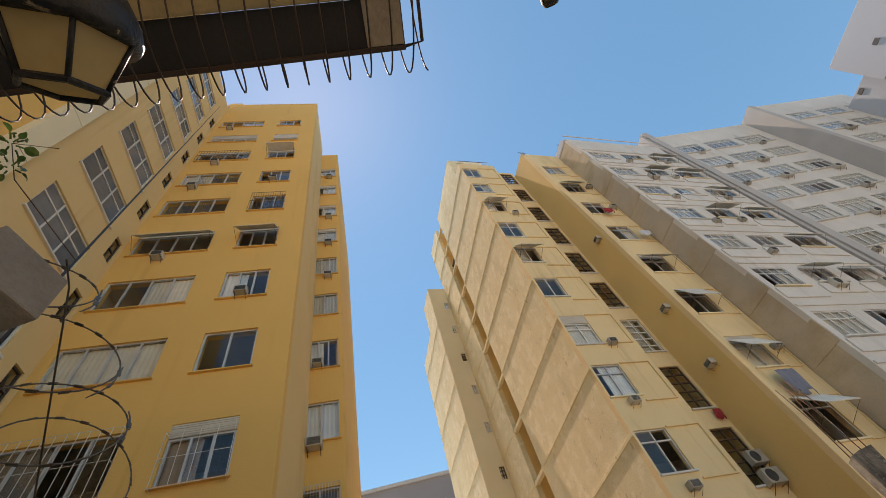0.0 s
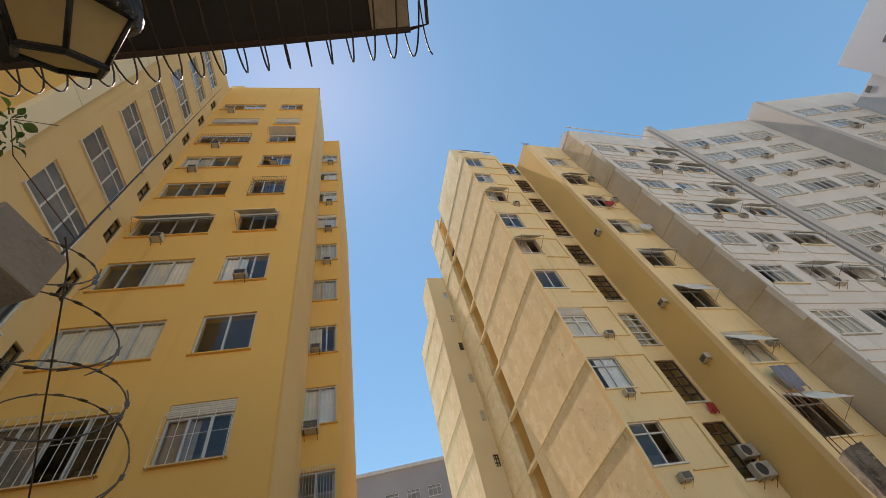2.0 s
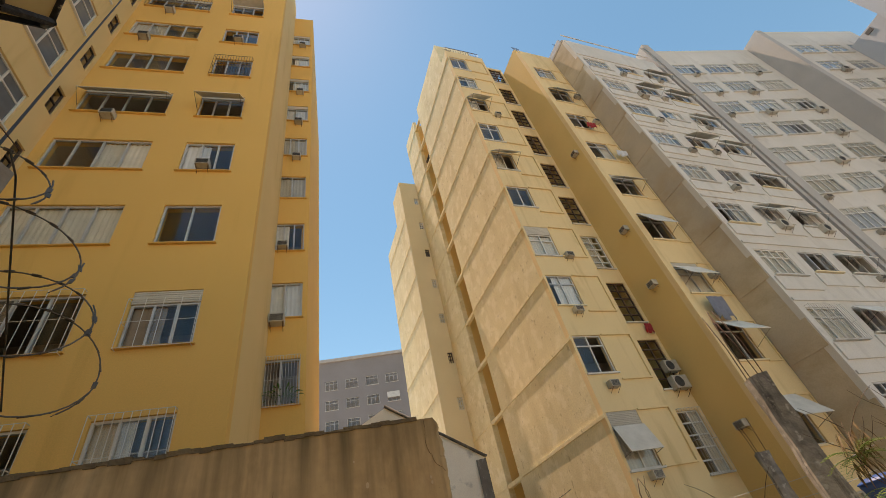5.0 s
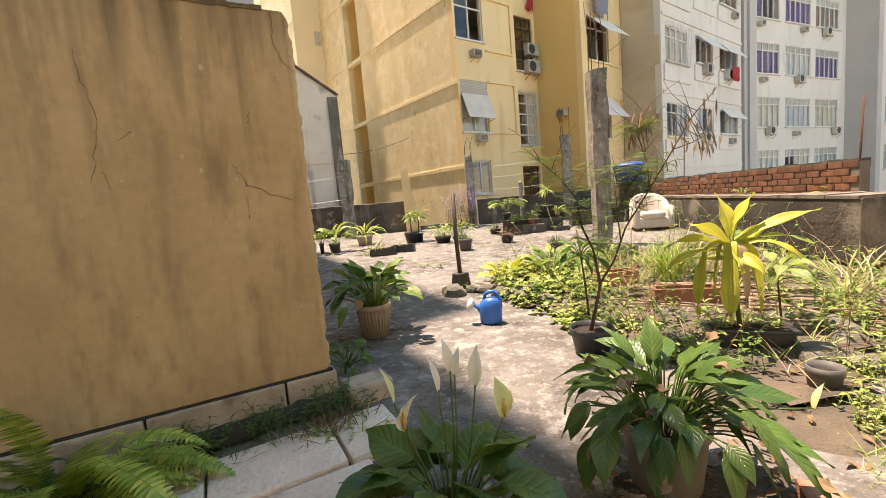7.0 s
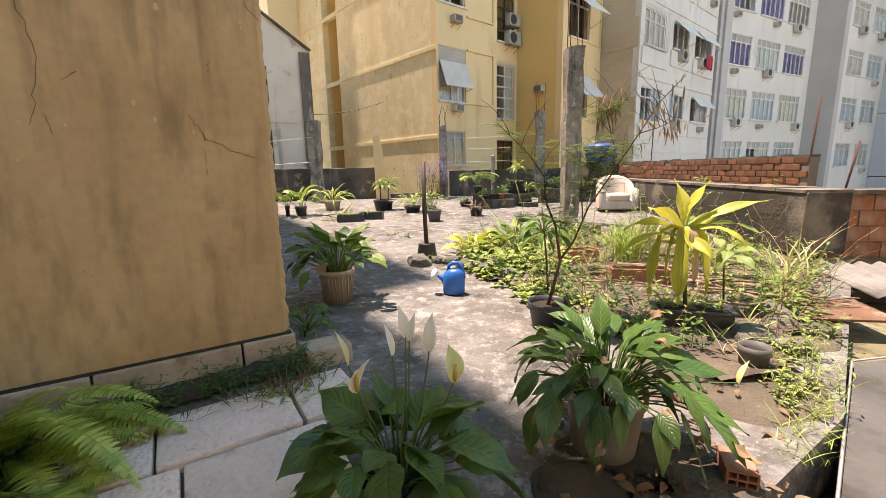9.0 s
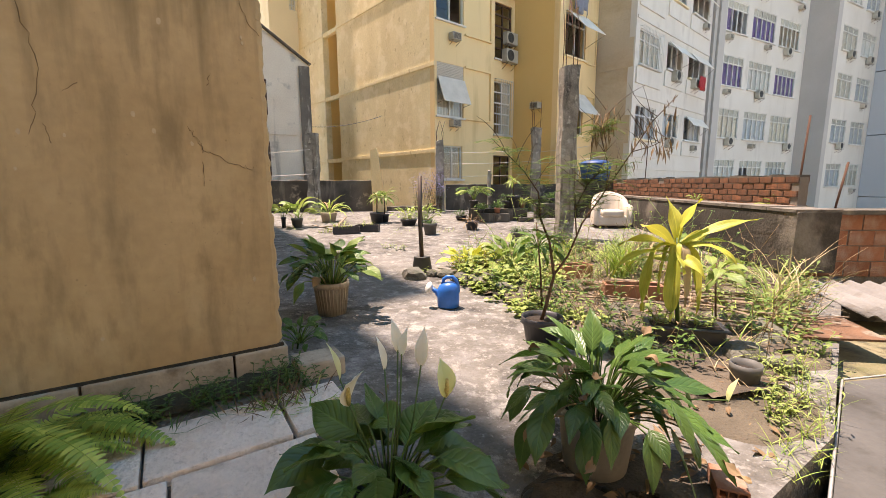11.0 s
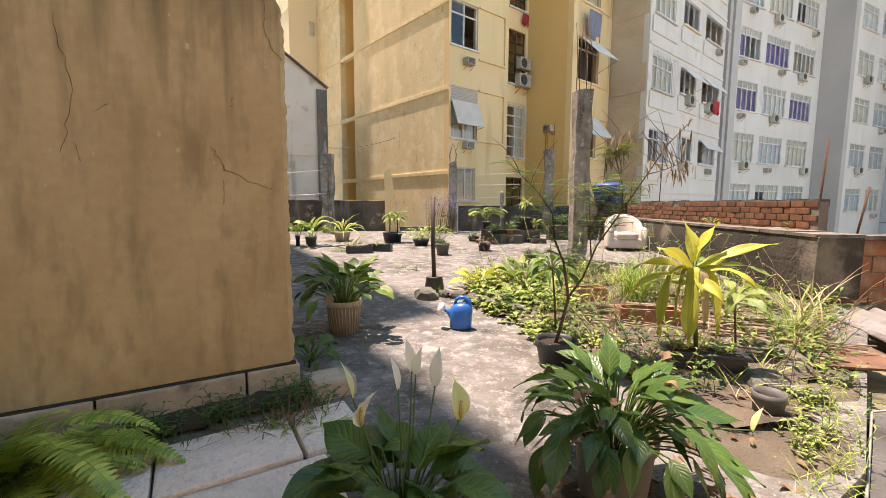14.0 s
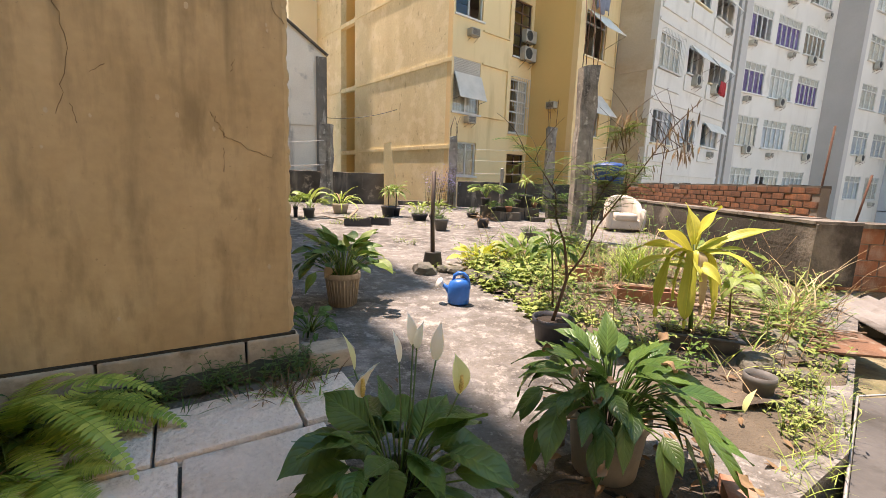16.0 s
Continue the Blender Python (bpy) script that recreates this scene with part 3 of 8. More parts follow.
def cream_block():
    b = tagged(empty("apartment_building", MA), "cream yellow apartment block with ribbed side wall and stepped front", "building")
    z0, top = -4.0, 33.0
    # front, first section, with sunk panels beside the windows
    holes, ws = [], []
    for k in range(-1, 10):
        zt = 5.52 + ST * k
        h = 1.82 if k % 3 == 0 else 1.55
        if k == -1:
            holes.append((0.39, 1.34, 1.47, 2.68))
            ws.append((0.39, 1.47, 0.95, 1.21, k))
        else:
            holes.append((0.1, 1.4, zt - h, zt))
            ws.append((0.1, zt - h, 1.3, h, k))
    link("front_wall", wall_mesh("front_wall", 0.0, 3.05, z0, top, 0, 0.25, holes, CREAM), None, b)
    for u, z, w, h, k in ws:
        kind = k % 5
        window(b, u, z, w, h, 0, 2, (0.72,) if kind in (1, 2, 3) else (), WFRAME if kind != 2 else ALU, None if kind in (1, 4) else rng.choice((0, 1)),
               shutter=0.5 if k in (0, 3) else 0.0, awning=(22 if k == 0 else 40) if k in (0, 5, 7) else 0, open_dark=k in (1, 5, 7))
        if k >= 0:
            zt = 5.52 + ST * k
            bm = bmesh.new()
            for x0, x1, a, c in ((1.44, 2.86, zt - 0.03, zt + 0.03), (1.44, 2.86, zt - 1.86, zt - 1.80), (2.80, 2.86, zt - 1.8, zt - 0.03)):
                add_box(bm, x0, x1, -0.075, 0.0, a, c)
            link("panel_moulding", finish(bm, "panel_moulding", CREAM), None, b)
    # recessed strip of stair windows
    holes = [(3.36, 4.40, 3.30 + ST * k, 5.40 + ST * k) for k in range(-1, 10)]
    link("recess_wall", wall_mesh("recess_wall", 3.05, 4.56, z0, top - 0.8, 0.25, 0.25, holes, CREAM), None, b)
    for k, h in enumerate(holes):
        window(b, h[0], h[2], 1.04, 2.1, 0.25, 2, (0.2, 0.4, 0.6, 0.8), WFRAME if k in (1, 4) else BROWNFRAME, 0 if k in (1, 4) else None, bars=8 if k == 1 else 0)
    # second section, standing forward
    box_part("return_wall", b, CREAM_SHADE, 4.56, 4.81, -1.68, 0.25, z0, 31.5)
    box_part("return_wall", b, CREAM_SHADE, 4.56, 4.81, 0.25, 2.7, z0, 31.5)
    box_part("end_wall", b, ROOM, 7.2, 7.29, -1.67, 0.7, z0, 30.1)
    holes = [(4.95, 6.40, 3.25 + ST * k, 4.85 + ST * k) for k in range(-1, 9)]
    link("front_wall", wall_mesh("front_wall", 4.56, 7.3, z0, 30.8, -1.93, 0.25, holes, CREAM), None, b)
    for k, h in enumerate(holes):
        window(b, h[0], h[2], 1.45, 1.6, -1.93, 2, (0.75,), ALU, None if k % 3 else 0, shutter=0.25 if k in (3, 5) else 0, awning=(28, 40, 45, 36)[k % 4] if k in (1, 2, 3, 4, 5, 8) else 0, open_dark=k in (2, 6, 7))
        zt = 4.85 + ST * (k - 1)
        bm = bmesh.new()
        for x0, x1, a, c in ((6.45, 7.2, zt - 0.03, zt + 0.03), (6.45, 7.2, zt - 1.7, zt - 1.64), (7.14, 7.2, zt - 1.64, zt - 0.03)):
            add_box(bm, x0, x1, -1.98, -1.93, a, c)
        link("panel_moulding", finish(bm, "panel_moulding", CREAM), None, b)
    # ribbed side: two stretches with a shaft between them
    for a, c, t in ((0.25, 6.9, 36.2), (8.3, 11.0, 36.4)):
        box_part("side_wall", b, CREAM_SIDE, 0.0, 0.3, a, c, z0, t if a > 1 else top)
    box_part("parapet", b, CREAM_SIDE, 0.0, 0.25, 1.0, 6.9, top, 36.2)
    box_part("parapet_front", b, CREAM_SIDE, 0.25, 3.05, 1.0, 1.25, top, 36.2)
    box_part("shaft_wall", b, CREAM_SHADE, 1.1, 1.3, 6.9, 8.3, z0, 36.0)
    box_part("shaft_cheek", b, CREAM_SHADE, 0.3, 1.1, 6.7, 6.9, z0, 36.0)
    box_part("shaft_cheek", b, CREAM_SHADE, 0.3, 1.1, 8.3, 8.5, z0, 36.0)
    for k in range(-1, 12):
        z = 2.47 + ST * k
        rib = shared("rib1", lambda: box_mesh("slab_rib", -0.035, 0.0, -0.02, 6.9, -0.07, 0.07, CREAM_SIDE, 0.008))
        rib2 = shared("rib2", lambda: box_mesh("slab_rib", -0.035, 0.0, 8.3, 11.0, -0.07, 0.07, CREAM_SIDE, 0.012))
        rib3 = shared("rib3", lambda: box_mesh("slab_rib", -1.535, -1.50, 11.0, 17.3, -0.06, 0.06, CREAM_SIDE, 0.012))
        if z < top:
            link("slab_rib", rib, None, b, Matrix.Translation((0, 0, z)))
        link("slab_rib", rib2, None, b, Matrix.Translation((0, 0, z)))
        link("shaft_beam", shared("beam", lambda: box_mesh("shaft_beam", 0.02, 0.22, 6.9, 8.3, -0.12, 0.06, CREAM_SIDE)), None, b, Matrix.Translation((0, 0, z)))
        if z < 27:
            link("slab_rib", rib3, None, b, Matrix.Translation((0, 0, z)))
    # rear part
    vents = [(-0.42, 0.22 - 0.3, 1.35 + ST * k, 2.1 + ST * k) for k in range(1, 10)]
    link("rear_front_wall", wall_mesh("rear_front_wall", -1.50, 0.0, z0, 30.6, 11.0, 0.25, vents, PALE), None, b)
    for k, h in enumerate(vents):
        window(b, h[0], h[2], 0.34, 0.75, 11.0, 2, (0.35, 0.7), DARKFRAME if k % 3 == 0 else WFRAME, None, sill=False)
    box_part("rear_side_wall", b, CREAM_SIDE, -1.50, -1.25, 11.25, 13.4, z0, 30.6)
    box_part("rear_side_wall", b, CREAM_SIDE, -1.50, -1.25, 13.4, 17.3, z0, 27.5)
    box_part("rear_roof", b, ROOFDARK, -1.25, 6, 11.25, 17.3, 27.0, 27.3)
    box_part("rear_end_wall", b, PALE, -1.25, 8, 17.1, 17.3, z0, 27.5)
    box_part("roof", b, ROOFDARK, 0.3, 7.3, 0.5, 11, 30.2, 30.4)
    for k in range(-1, 10):
        box_part("floor_slab", b, ROOM, 0.3, 3.04, 0.26, 2.6, 5.62 + ST * k, 5.80 + ST * k)
        box_part("floor_slab", b, ROOM, 3.06, 4.55, 0.51, 2.6, 5.62 + ST * k, 5.80 + ST * k)
        box_part("floor_slab", b, ROOM, 4.82, 7.28, -1.67, 0.6, 5.2 + ST * (k - 1), 5.38 + ST * (k - 1))
    box_part("roof_room", b, CREAM_SIDE, 0.4, 2.6, 1.4, 6.5, 33.0, 35.6)
    box_part("room_wall", b, ROOM, 0.3, 4.5, 2.6, 2.7, z0, 30.0)
    box_part("room_wall", b, ROOM, 4.9, 7.2, 0.6, 0.7, z0, 30.0)
    for k in range(-1, 9):
        z = 5.52 + ST * k
        if k in (0, 1, 2, 3, 7):
            ac(MA @ Matrix.Translation((0.85 if k < 3 else 1.75, 0, z - (2.25 if k < 2 else 2.05))), k == 6)
        if k in (0, 2, 3, 5):
            ac(MA @ Matrix.Translation((4.56, -1.0 - 0.3 * (k % 2), z - 1.35)) @ FACE_MX)
        if k in (2, 6, 7):
            ac(MA @ Matrix.Translation((6.8, -1.93, z - 1.6)))
    for dz, du in ((6.05, 4.28), (6.75, 4.30)):
        ac(MA @ Matrix.Translation((du - 0.2, 0.25, dz)), True)
    return b


def white_block():
    b = tagged(empty("apartment_building", MA), "dirty white apartment block with tilted awnings and stained flank", "building")
    z0 = -4.0
    box_part("flank_wall", b, STAINED, 7.3, 7.55, -3.30, -1.94, z0, 30.2)
    for k in range(0, 9):
        box_part("flank_band", b, STAINED, 7.27, 7.3, -3.5, -1.98, 2.9 + ST * k, 4.0 + ST * k)
    cols = ((7.65, 1.9), (10.35, 1.75), (12.85, 2.2))
    holes, ws = [], []
    for k in range(-1, 9):
        for c, (u, w) in enumerate(cols):
            zt = 4.45 + 2.9 * k
            h = 1.35 if c == 0 else 1.1
            holes.append((u, u + w, zt - h, zt))
            ws.append((u, zt - h, w, h, k, c))
    link("front_wall", wall_mesh("front_wall", 7.3, 15.5, z0, 30.2, -3.55, 0.25, holes, WHITE), None, b)
    for u, z, w, h, k, c in ws:
        window(b, u, z, w, h, -3.55, 4 if c == 0 else 3, (0.7,) if c == 0 else (), WFRAME if (k + c) % 3 else ALU, rng.choice((1, 1, 0, 5)) if c == 0 or k % 3 == 0 else None, full=rng.random() < 0.4,
               awning=rng.choice((38, 48, 42)) if c and (k * 2 + c) % 4 != 1 else 0, open_dark=bool(c) or k % 3 == 0, bars=14 if (c == 0 and k in (1,)) else 0, inset=0.03)
        link("sill_band", shared(("sband", w), lambda w=w: box_mesh("sill_band", -0.2, w + 0.2, -0.06, 0, -0.75, -0.12, WHITE, 0.01)), None, b, Matrix.Translation((u, -3.55, z)))
        if rng.random() < 0.55:
            ac(MA @ Matrix.Translation((u + rng.uniform(0.2, w - 0.1) + (w * 0.5 if c == 0 else 0), -3.55, z - 0.55)), rng.random() < 0.3)
    for k in range(-1, 10):
        box_part("storey_band", b, WHITE, 7.35, 15.45, -3.60, -3.552, 4.75 + 2.9 * k, 4.87 + 2.9 * k)
    box_part("roof", b, ROOFDARK, 7.55, 16, -3.3, 6, 29.6, 29.8)
    box_part("penthouse", b, BLUEGREY, 7.9, 16, -2.9, 4, 29.8, 32.0)
    for k in range(-1, 10):
        box_part("floor_slab", b, ROOM, 7.56, 15.4, -3.29, -1.6, 4.6 + 2.9 * k, 4.8 + 2.9 * k)
    box_part("end_wall", b, WHITE, 15.3, 15.5, -3.3, -1.5, z0, 30.0)
    box_part("room_wall", b, ROOM, 7.6, 15.3, -1.6, -1.5, z0, 29.5)
    return b


def banded_block():
    b = tagged(empty("apartment_building", MF), "white apartment block with triple window bands and grey pilasters", "building")
    z0, top = -4.0, 33.2
    holes, ws = [], []
    for k in range(-1, 10):
        for u in (0.5, 3.57, 6.6):
            zt = 5.42 + 2.81 * k
            holes.append((u, u + 2.53, zt - 1.62, zt))
            ws.append((u, zt - 1.62, 2.53, 1.62, k))
    link("front_wall", wall_mesh("front_wall", 0.2, 9.95, z0, top, 0, 0.25, holes, WHITE), None, b)
    for i, (u, z, w, h, k) in enumerate(ws):
        cur = 3 if (k == 1 and rng.random() < 0.8) else (rng.choice((3, 5, 2)) if k == 2 else rng.choice((0, 1, 1, 5)))
        window(b, u, z, w, h, 0, 5, (0.74,), WFRAME, cur, full=rng.random() < 0.7, transom=0.74, inset=0.015)
        if rng.random() < 0.6:
            ac(MF @ Matrix.Translation((u + rng.uniform(0.4, 2.2), 0, z - 0.5 - rng.random() * 0.1)), rng.random() < 0.35)
    box_part("pilaster", b, GREY, -0.35, 0.2, -0.42, 0.1, z0, top + 0.3)
    box_part("link_wall", b, GREY, -0.6, -0.35, -0.3, 6, z0, top)
    box_part("pilaster", b, GREY, 9.95, 10.5, -1.5, 0.1, z0, top + 0.3)
    holes = [(0.4 + 2.9 * j, 2.6 + 2.9 * j, 3.8 + 2.81 * k, 5.3 + 2.81 * k) for j in range(3) for k in range(-1, 10)]
    m = Matrix.Translation((10.5, -1.5, 0))
    link("outer_wall", wall_mesh("outer_wall", 0.0, 9.2, z0, top, 0, 0.25, holes, WHITE), None, b, m)
    for h in holes:
        window(b, h[0], h[2], 2.2, 1.5, 0, 3, (0.74,), WFRAME, rng.choice((0, 1, 5)), face=m, full=True, transom=0.74, inset=0.015)
        if rng.random() < 0.6:
            ac(MF @ m @ Matrix.Translation((h[0] + 1.2, 0, h[2] - 0.5)), rng.random() < 0.3)
    box_part("roof", b, ROOFDARK, 0.2, 19, 0.25, 8, top - 0.5, top - 0.3)
    for k in range(-1, 10):
        box_part("floor_slab", b, ROOM, 0.3, 19, 0.26, 2.0, 5.6 + 2.81 * k, 5.8 + 2.81 * k)
    box_part("end_wall", b, WHITE, 19.4, 19.6, -1.2, 2.1, z0, 30.0)
    box_part("room_wall", b, ROOM, 0.3, 19.4, 2.0, 2.1, z0, top - 0.6)
    return b


def ray_place(az, dist):
    return Vector((math.cos(radians(az)) * dist, math.sin(radians(az)) * dist, 0))


def cladded_tower():
    p = ray_place(46.6, 44)
    m = Matrix.Translation(p) @ Matrix.Rotation(radians(-62), 4, "Z")
    b = tagged(empty("tower_block", m), "tall pale blue grey clad tower with panel joints", "building")
    for i, (w, t, y) in enumerate(((2.2, 28.5, 0), (2.8, 30.0, -0.7), (14, 32.3, -1.6))):
        x0 = (0, 2.2, 5.0)[i]
        for k in range(8):
            za, zb = -4 + k * (t + 4) / 8, -4 + (k + 1) * (t + 4) / 8
            box_part("cladding_panel", b, BLUEGREY, x0, x0 + w, y, y + 8, za, zb - 0.05, 0.02)
    for k in range(9):
        for x in (3.4, 7.2, 12):
            box_part("vent", b, ACDARK, x, x + 0.5, -0.76 if x < 5 else -1.66, -0.69 if x < 5 else -1.59, 3 + k * 3.3, 3.35 + k * 3.3)
    return b


def far_block():
    p = ray_place(131.0, 66)
    m = Matrix.Translation(p) @ Matrix.Rotation(radians(27), 4, "Z")
    b = tagged(empty("office_building", m), "distant grey building with rows of blue windows", "building")
    holes = [(-14 + 3.1 * i, -12.1 + 3.1 * i, 15.0 + 3.1 * k, 16.5 + 3.1 * k) for i in range(11) for k in range(6)]
    link("front_wall", wall_mesh("front_wall", -16, 22, -4, 35.2, 0, 0.4, holes, GREYBLUE), None, b)
    for h in holes:
        window(b, h[0], h[2], 1.9, 1.5, 0, 3, (0.7,), WFRAME, None)
        if rng.random() < 0.25:
            box_part("shutter", b, WFRAME, h[0], h[1], -0.1, 0.05, h[2] + 0.6, h[3])
    box_part("roof_ledge", b, GREY, -16.2, 22.2, -0.3, 0.6, 35.2, 35.7)
    box_part("room_wall", b, ROOM, -15, 21, 2, 2.2, -4, 34)
    bm = bmesh.new()
    add_tube(bm, [(1.5, 1, 35.7), (1.5, 1, 38.2)], 0.04, 5)
    link("aerial", finish(bm, "aerial", DARKFRAME), None, b)
    return b


golden_block()
cream_block()
white_block()
banded_block()
cladded_tower()
far_block()
ground = tagged(link("ground", box_mesh("ground", -3000, 3000, -3000, 3000, -4.5, -4.0, GROUND)), "pale paving between the buildings", "ground", kind="structure")

# ---------------------------------------------------------------- terrace
def gz(y):
    """Height of the gently rising terrace floor."""
    return 0.03 * y


TERRACE = mat("weathered terrace concrete", (0.200, 0.187, 0.167), 0.9, (0.068, 0.061, 0.052), 1.1, 0.5, 45, 0.8, streak=((0.235, 0.227, 0.218), (4.5, 6.5, 5), 0.46, 0.68), detail=15)
weather(TERRACE, (0.032, 0.030, 0.028), 2.3, 0.55, 0.66, 0.75)
weather(TERRACE, (0.36, 0.345, 0.315), 7.0, 0.53, 0.62, 0.75, rough=0.72)
weather(TERRACE, (0.40, 0.39, 0.36), 34.0, 0.60, 0.67, 0.5)
weather(TERRACE, (0.05, 0.047, 0.042), 60.0, 0.60, 0.68, 0.5)
bm = bmesh.new()
N = 24
grid = {}
for i in range(N + 1):
    for j in range(N + 1):
        x, y = -12 + 18.4 * i / N, -2.5 + 16.9 * j / N
        grid[i, j] = bm.verts.new((x, y, gz(y) + 0.008 * noise.noise(Vector((x * 0.8, y * 0.8, 0)))))
for i in range(N):
    for j in range(N):
        bm.faces.new((grid[i, j], grid[i + 1, j], grid[i + 1, j + 1], grid[i, j + 1]))
bmesh.ops.bisect_plane(bm, geom=bm.verts[:] + bm.edges[:] + bm.faces[:], plane_co=(1.5, 1.36, 0), plane_no=(1, -1, 0), clear_outer=True)
bmesh.ops.bisect_plane(bm, geom=bm.verts[:] + bm.edges[:] + bm.faces[:], plane_co=(1.2, 1.38, 0), plane_no=(0.49, -0.8, 0), clear_outer=True)
low = bmesh.ops.extrude_face_region(bm, geom=bm.faces[:])
bmesh.ops.translate(bm, vec=(0, 0, -0.35), verts=[v for v in low["geom"] if isinstance(v, bmesh.types.BMVert)])
bmesh.ops.recalc_face_normals(bm, faces=bm.faces)
landing = bmesh.new()
add_box(landing, -12, 6.0, -5.0, 1.0, -0.35, -0.008)
for v in landing.verts:
    v.co.z += gz(v.co.y)
tagged(link("floor_landing", finish(landing, "floor_landing", TERRACE)), "weathered concrete landing at the near end of the terrace", "floor", kind="structure")
floor = tagged(link("floor", finish(bm, "floor", TERRACE, False)), "sunlit weathered concrete terrace floor with dark stains", "floor", kind="structure")

# near wall
MW = Matrix.Translation((-0.93, 2.64, 0)) @ Matrix.Rotation(radians(31.0), 4, "Z")
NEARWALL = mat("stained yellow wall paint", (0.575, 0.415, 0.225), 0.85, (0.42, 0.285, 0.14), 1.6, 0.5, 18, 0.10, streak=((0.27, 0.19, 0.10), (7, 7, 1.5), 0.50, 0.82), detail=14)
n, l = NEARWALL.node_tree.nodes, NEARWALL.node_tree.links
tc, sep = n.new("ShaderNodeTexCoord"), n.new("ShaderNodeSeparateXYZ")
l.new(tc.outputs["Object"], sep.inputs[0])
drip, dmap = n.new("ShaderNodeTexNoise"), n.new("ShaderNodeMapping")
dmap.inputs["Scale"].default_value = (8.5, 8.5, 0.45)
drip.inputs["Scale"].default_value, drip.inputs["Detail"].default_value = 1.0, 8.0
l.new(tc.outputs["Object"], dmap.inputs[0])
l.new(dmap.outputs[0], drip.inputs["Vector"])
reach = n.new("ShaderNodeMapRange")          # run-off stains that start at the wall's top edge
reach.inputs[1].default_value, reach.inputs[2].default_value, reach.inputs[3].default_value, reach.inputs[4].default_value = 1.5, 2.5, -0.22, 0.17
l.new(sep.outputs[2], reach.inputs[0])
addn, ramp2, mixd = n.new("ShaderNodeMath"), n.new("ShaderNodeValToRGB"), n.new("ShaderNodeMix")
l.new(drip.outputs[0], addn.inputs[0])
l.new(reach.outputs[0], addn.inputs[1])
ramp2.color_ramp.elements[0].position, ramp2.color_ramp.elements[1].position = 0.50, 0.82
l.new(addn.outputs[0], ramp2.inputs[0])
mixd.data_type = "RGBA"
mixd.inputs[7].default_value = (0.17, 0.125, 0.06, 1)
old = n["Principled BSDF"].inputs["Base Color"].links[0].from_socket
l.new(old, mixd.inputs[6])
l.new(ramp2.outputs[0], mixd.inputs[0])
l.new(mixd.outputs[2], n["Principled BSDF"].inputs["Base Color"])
weather(NEARWALL, (0.66, 0.50, 0.29), 2.2, 0.54, 0.66, 0.5, (1, 1, 0.45))
weather(NEARWALL, (0.24, 0.165, 0.08), 3.4, 0.58, 0.70, 0.55, (1.6, 1.6, 0.5))
weather(NEARWALL, (0.30, 0.21, 0.11), 40, 0.66, 0.70, 0.6)
STONE = mat("pale stone base", (0.58, 0.48, 0.36), 0.9, (0.30, 0.26, 0.20), 4, 0.5, 40, 0.3, vary=0.2)
bm = bmesh.new()
secs = []
for i in range(74):
    z = 0.30 + 2.19 * i / 73
    worn = 0.030 * max(0.0, noise.noise(Vector((3.1, 0, z * 9)))) + 0.012 * noise.noise(Vector((1.7, 0, z * 31)))
    worn += 0.04 * max(0.0, (z - 2.42) / 0.07) ** 2
    swell = [0.010 * noise.noise(Vector((x * 1.3, 5.0, z * 1.6))) for x in (-5.0, -3.4, -2.2, -1.4, -0.8, -0.4)]
    front = [(x, sw) for x, sw in zip((-5.0, -3.4, -2.2, -1.4, -0.8, -0.4), swell)]
    ring = [(-7, 0.0), *front, (-0.035 - worn * 0.4, 0.003), (-0.012 - worn, 0.012), (-worn, 0.04 + 0.01 * noise.noise(Vector((9.0, 0, z * 22)))), (0, 0.35), (0, 1.6), (-7, 1.6)]
    secs.append([bm.verts.new((x, y, z)) for x, y in ring])
for lo, hi in zip(secs, secs[1:]):
    for k in range(len(lo)):
        q = (k + 1) % len(lo)
        bm.faces.new((lo[k], lo[q], hi[q], hi[k]))
bm.faces.new(secs[0][::-1])
bm.faces.new(secs[-1])
bmesh.ops.recalc_face_normals(bm, faces=bm.faces)
weather(STONE, (0.15, 0.12, 0.075), 4.5, 0.52, 0.64, 0.75)
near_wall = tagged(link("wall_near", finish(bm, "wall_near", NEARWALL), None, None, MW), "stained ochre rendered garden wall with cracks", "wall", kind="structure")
CRACK = mat("dark crack", (0.20, 0.13, 0.065), 0.95)
for pts in ([(-0.42, 1.62), (-0.36, 1.50), (-0.20, 1.42), (-0.09, 1.40)], [(-2.2, 0.72), (-1.75, 0.62), (-1.55, 0.78), (-1.32, 0.77)], [(-2.6, 1.72), (-1.9, 1.42), (-1.45, 1.17), (-1.15, 1.0)],
            [(-0.10, 2.49), (-0.12, 2.3), (-0.02, 2.12)], [(-0.95, 0.8), (-0.6, 0.74)], [(-1.6, 1.9), (-1.52, 1.55), (-1.6, 1.1)], [(-1.05, 2.2), (-1.0, 1.8), (-1.08, 1.5)]):
    fine_pts = []
    for (xa, za), (xb, zb) in zip(pts, pts[1:]):
        for i in range(8):
            t = i / 8
            fine_pts.append((xa + (xb - xa) * t + rng.uniform(-0.012, 0.012), 0.0, za + (zb - za) * t + rng.uniform(-0.012, 0.012)))
    link("crack", tube_mesh("crack", fine_pts, [0.0009 + 0.0012 * rng.random() for _ in fine_pts], CRACK, 4), None, near_wall)
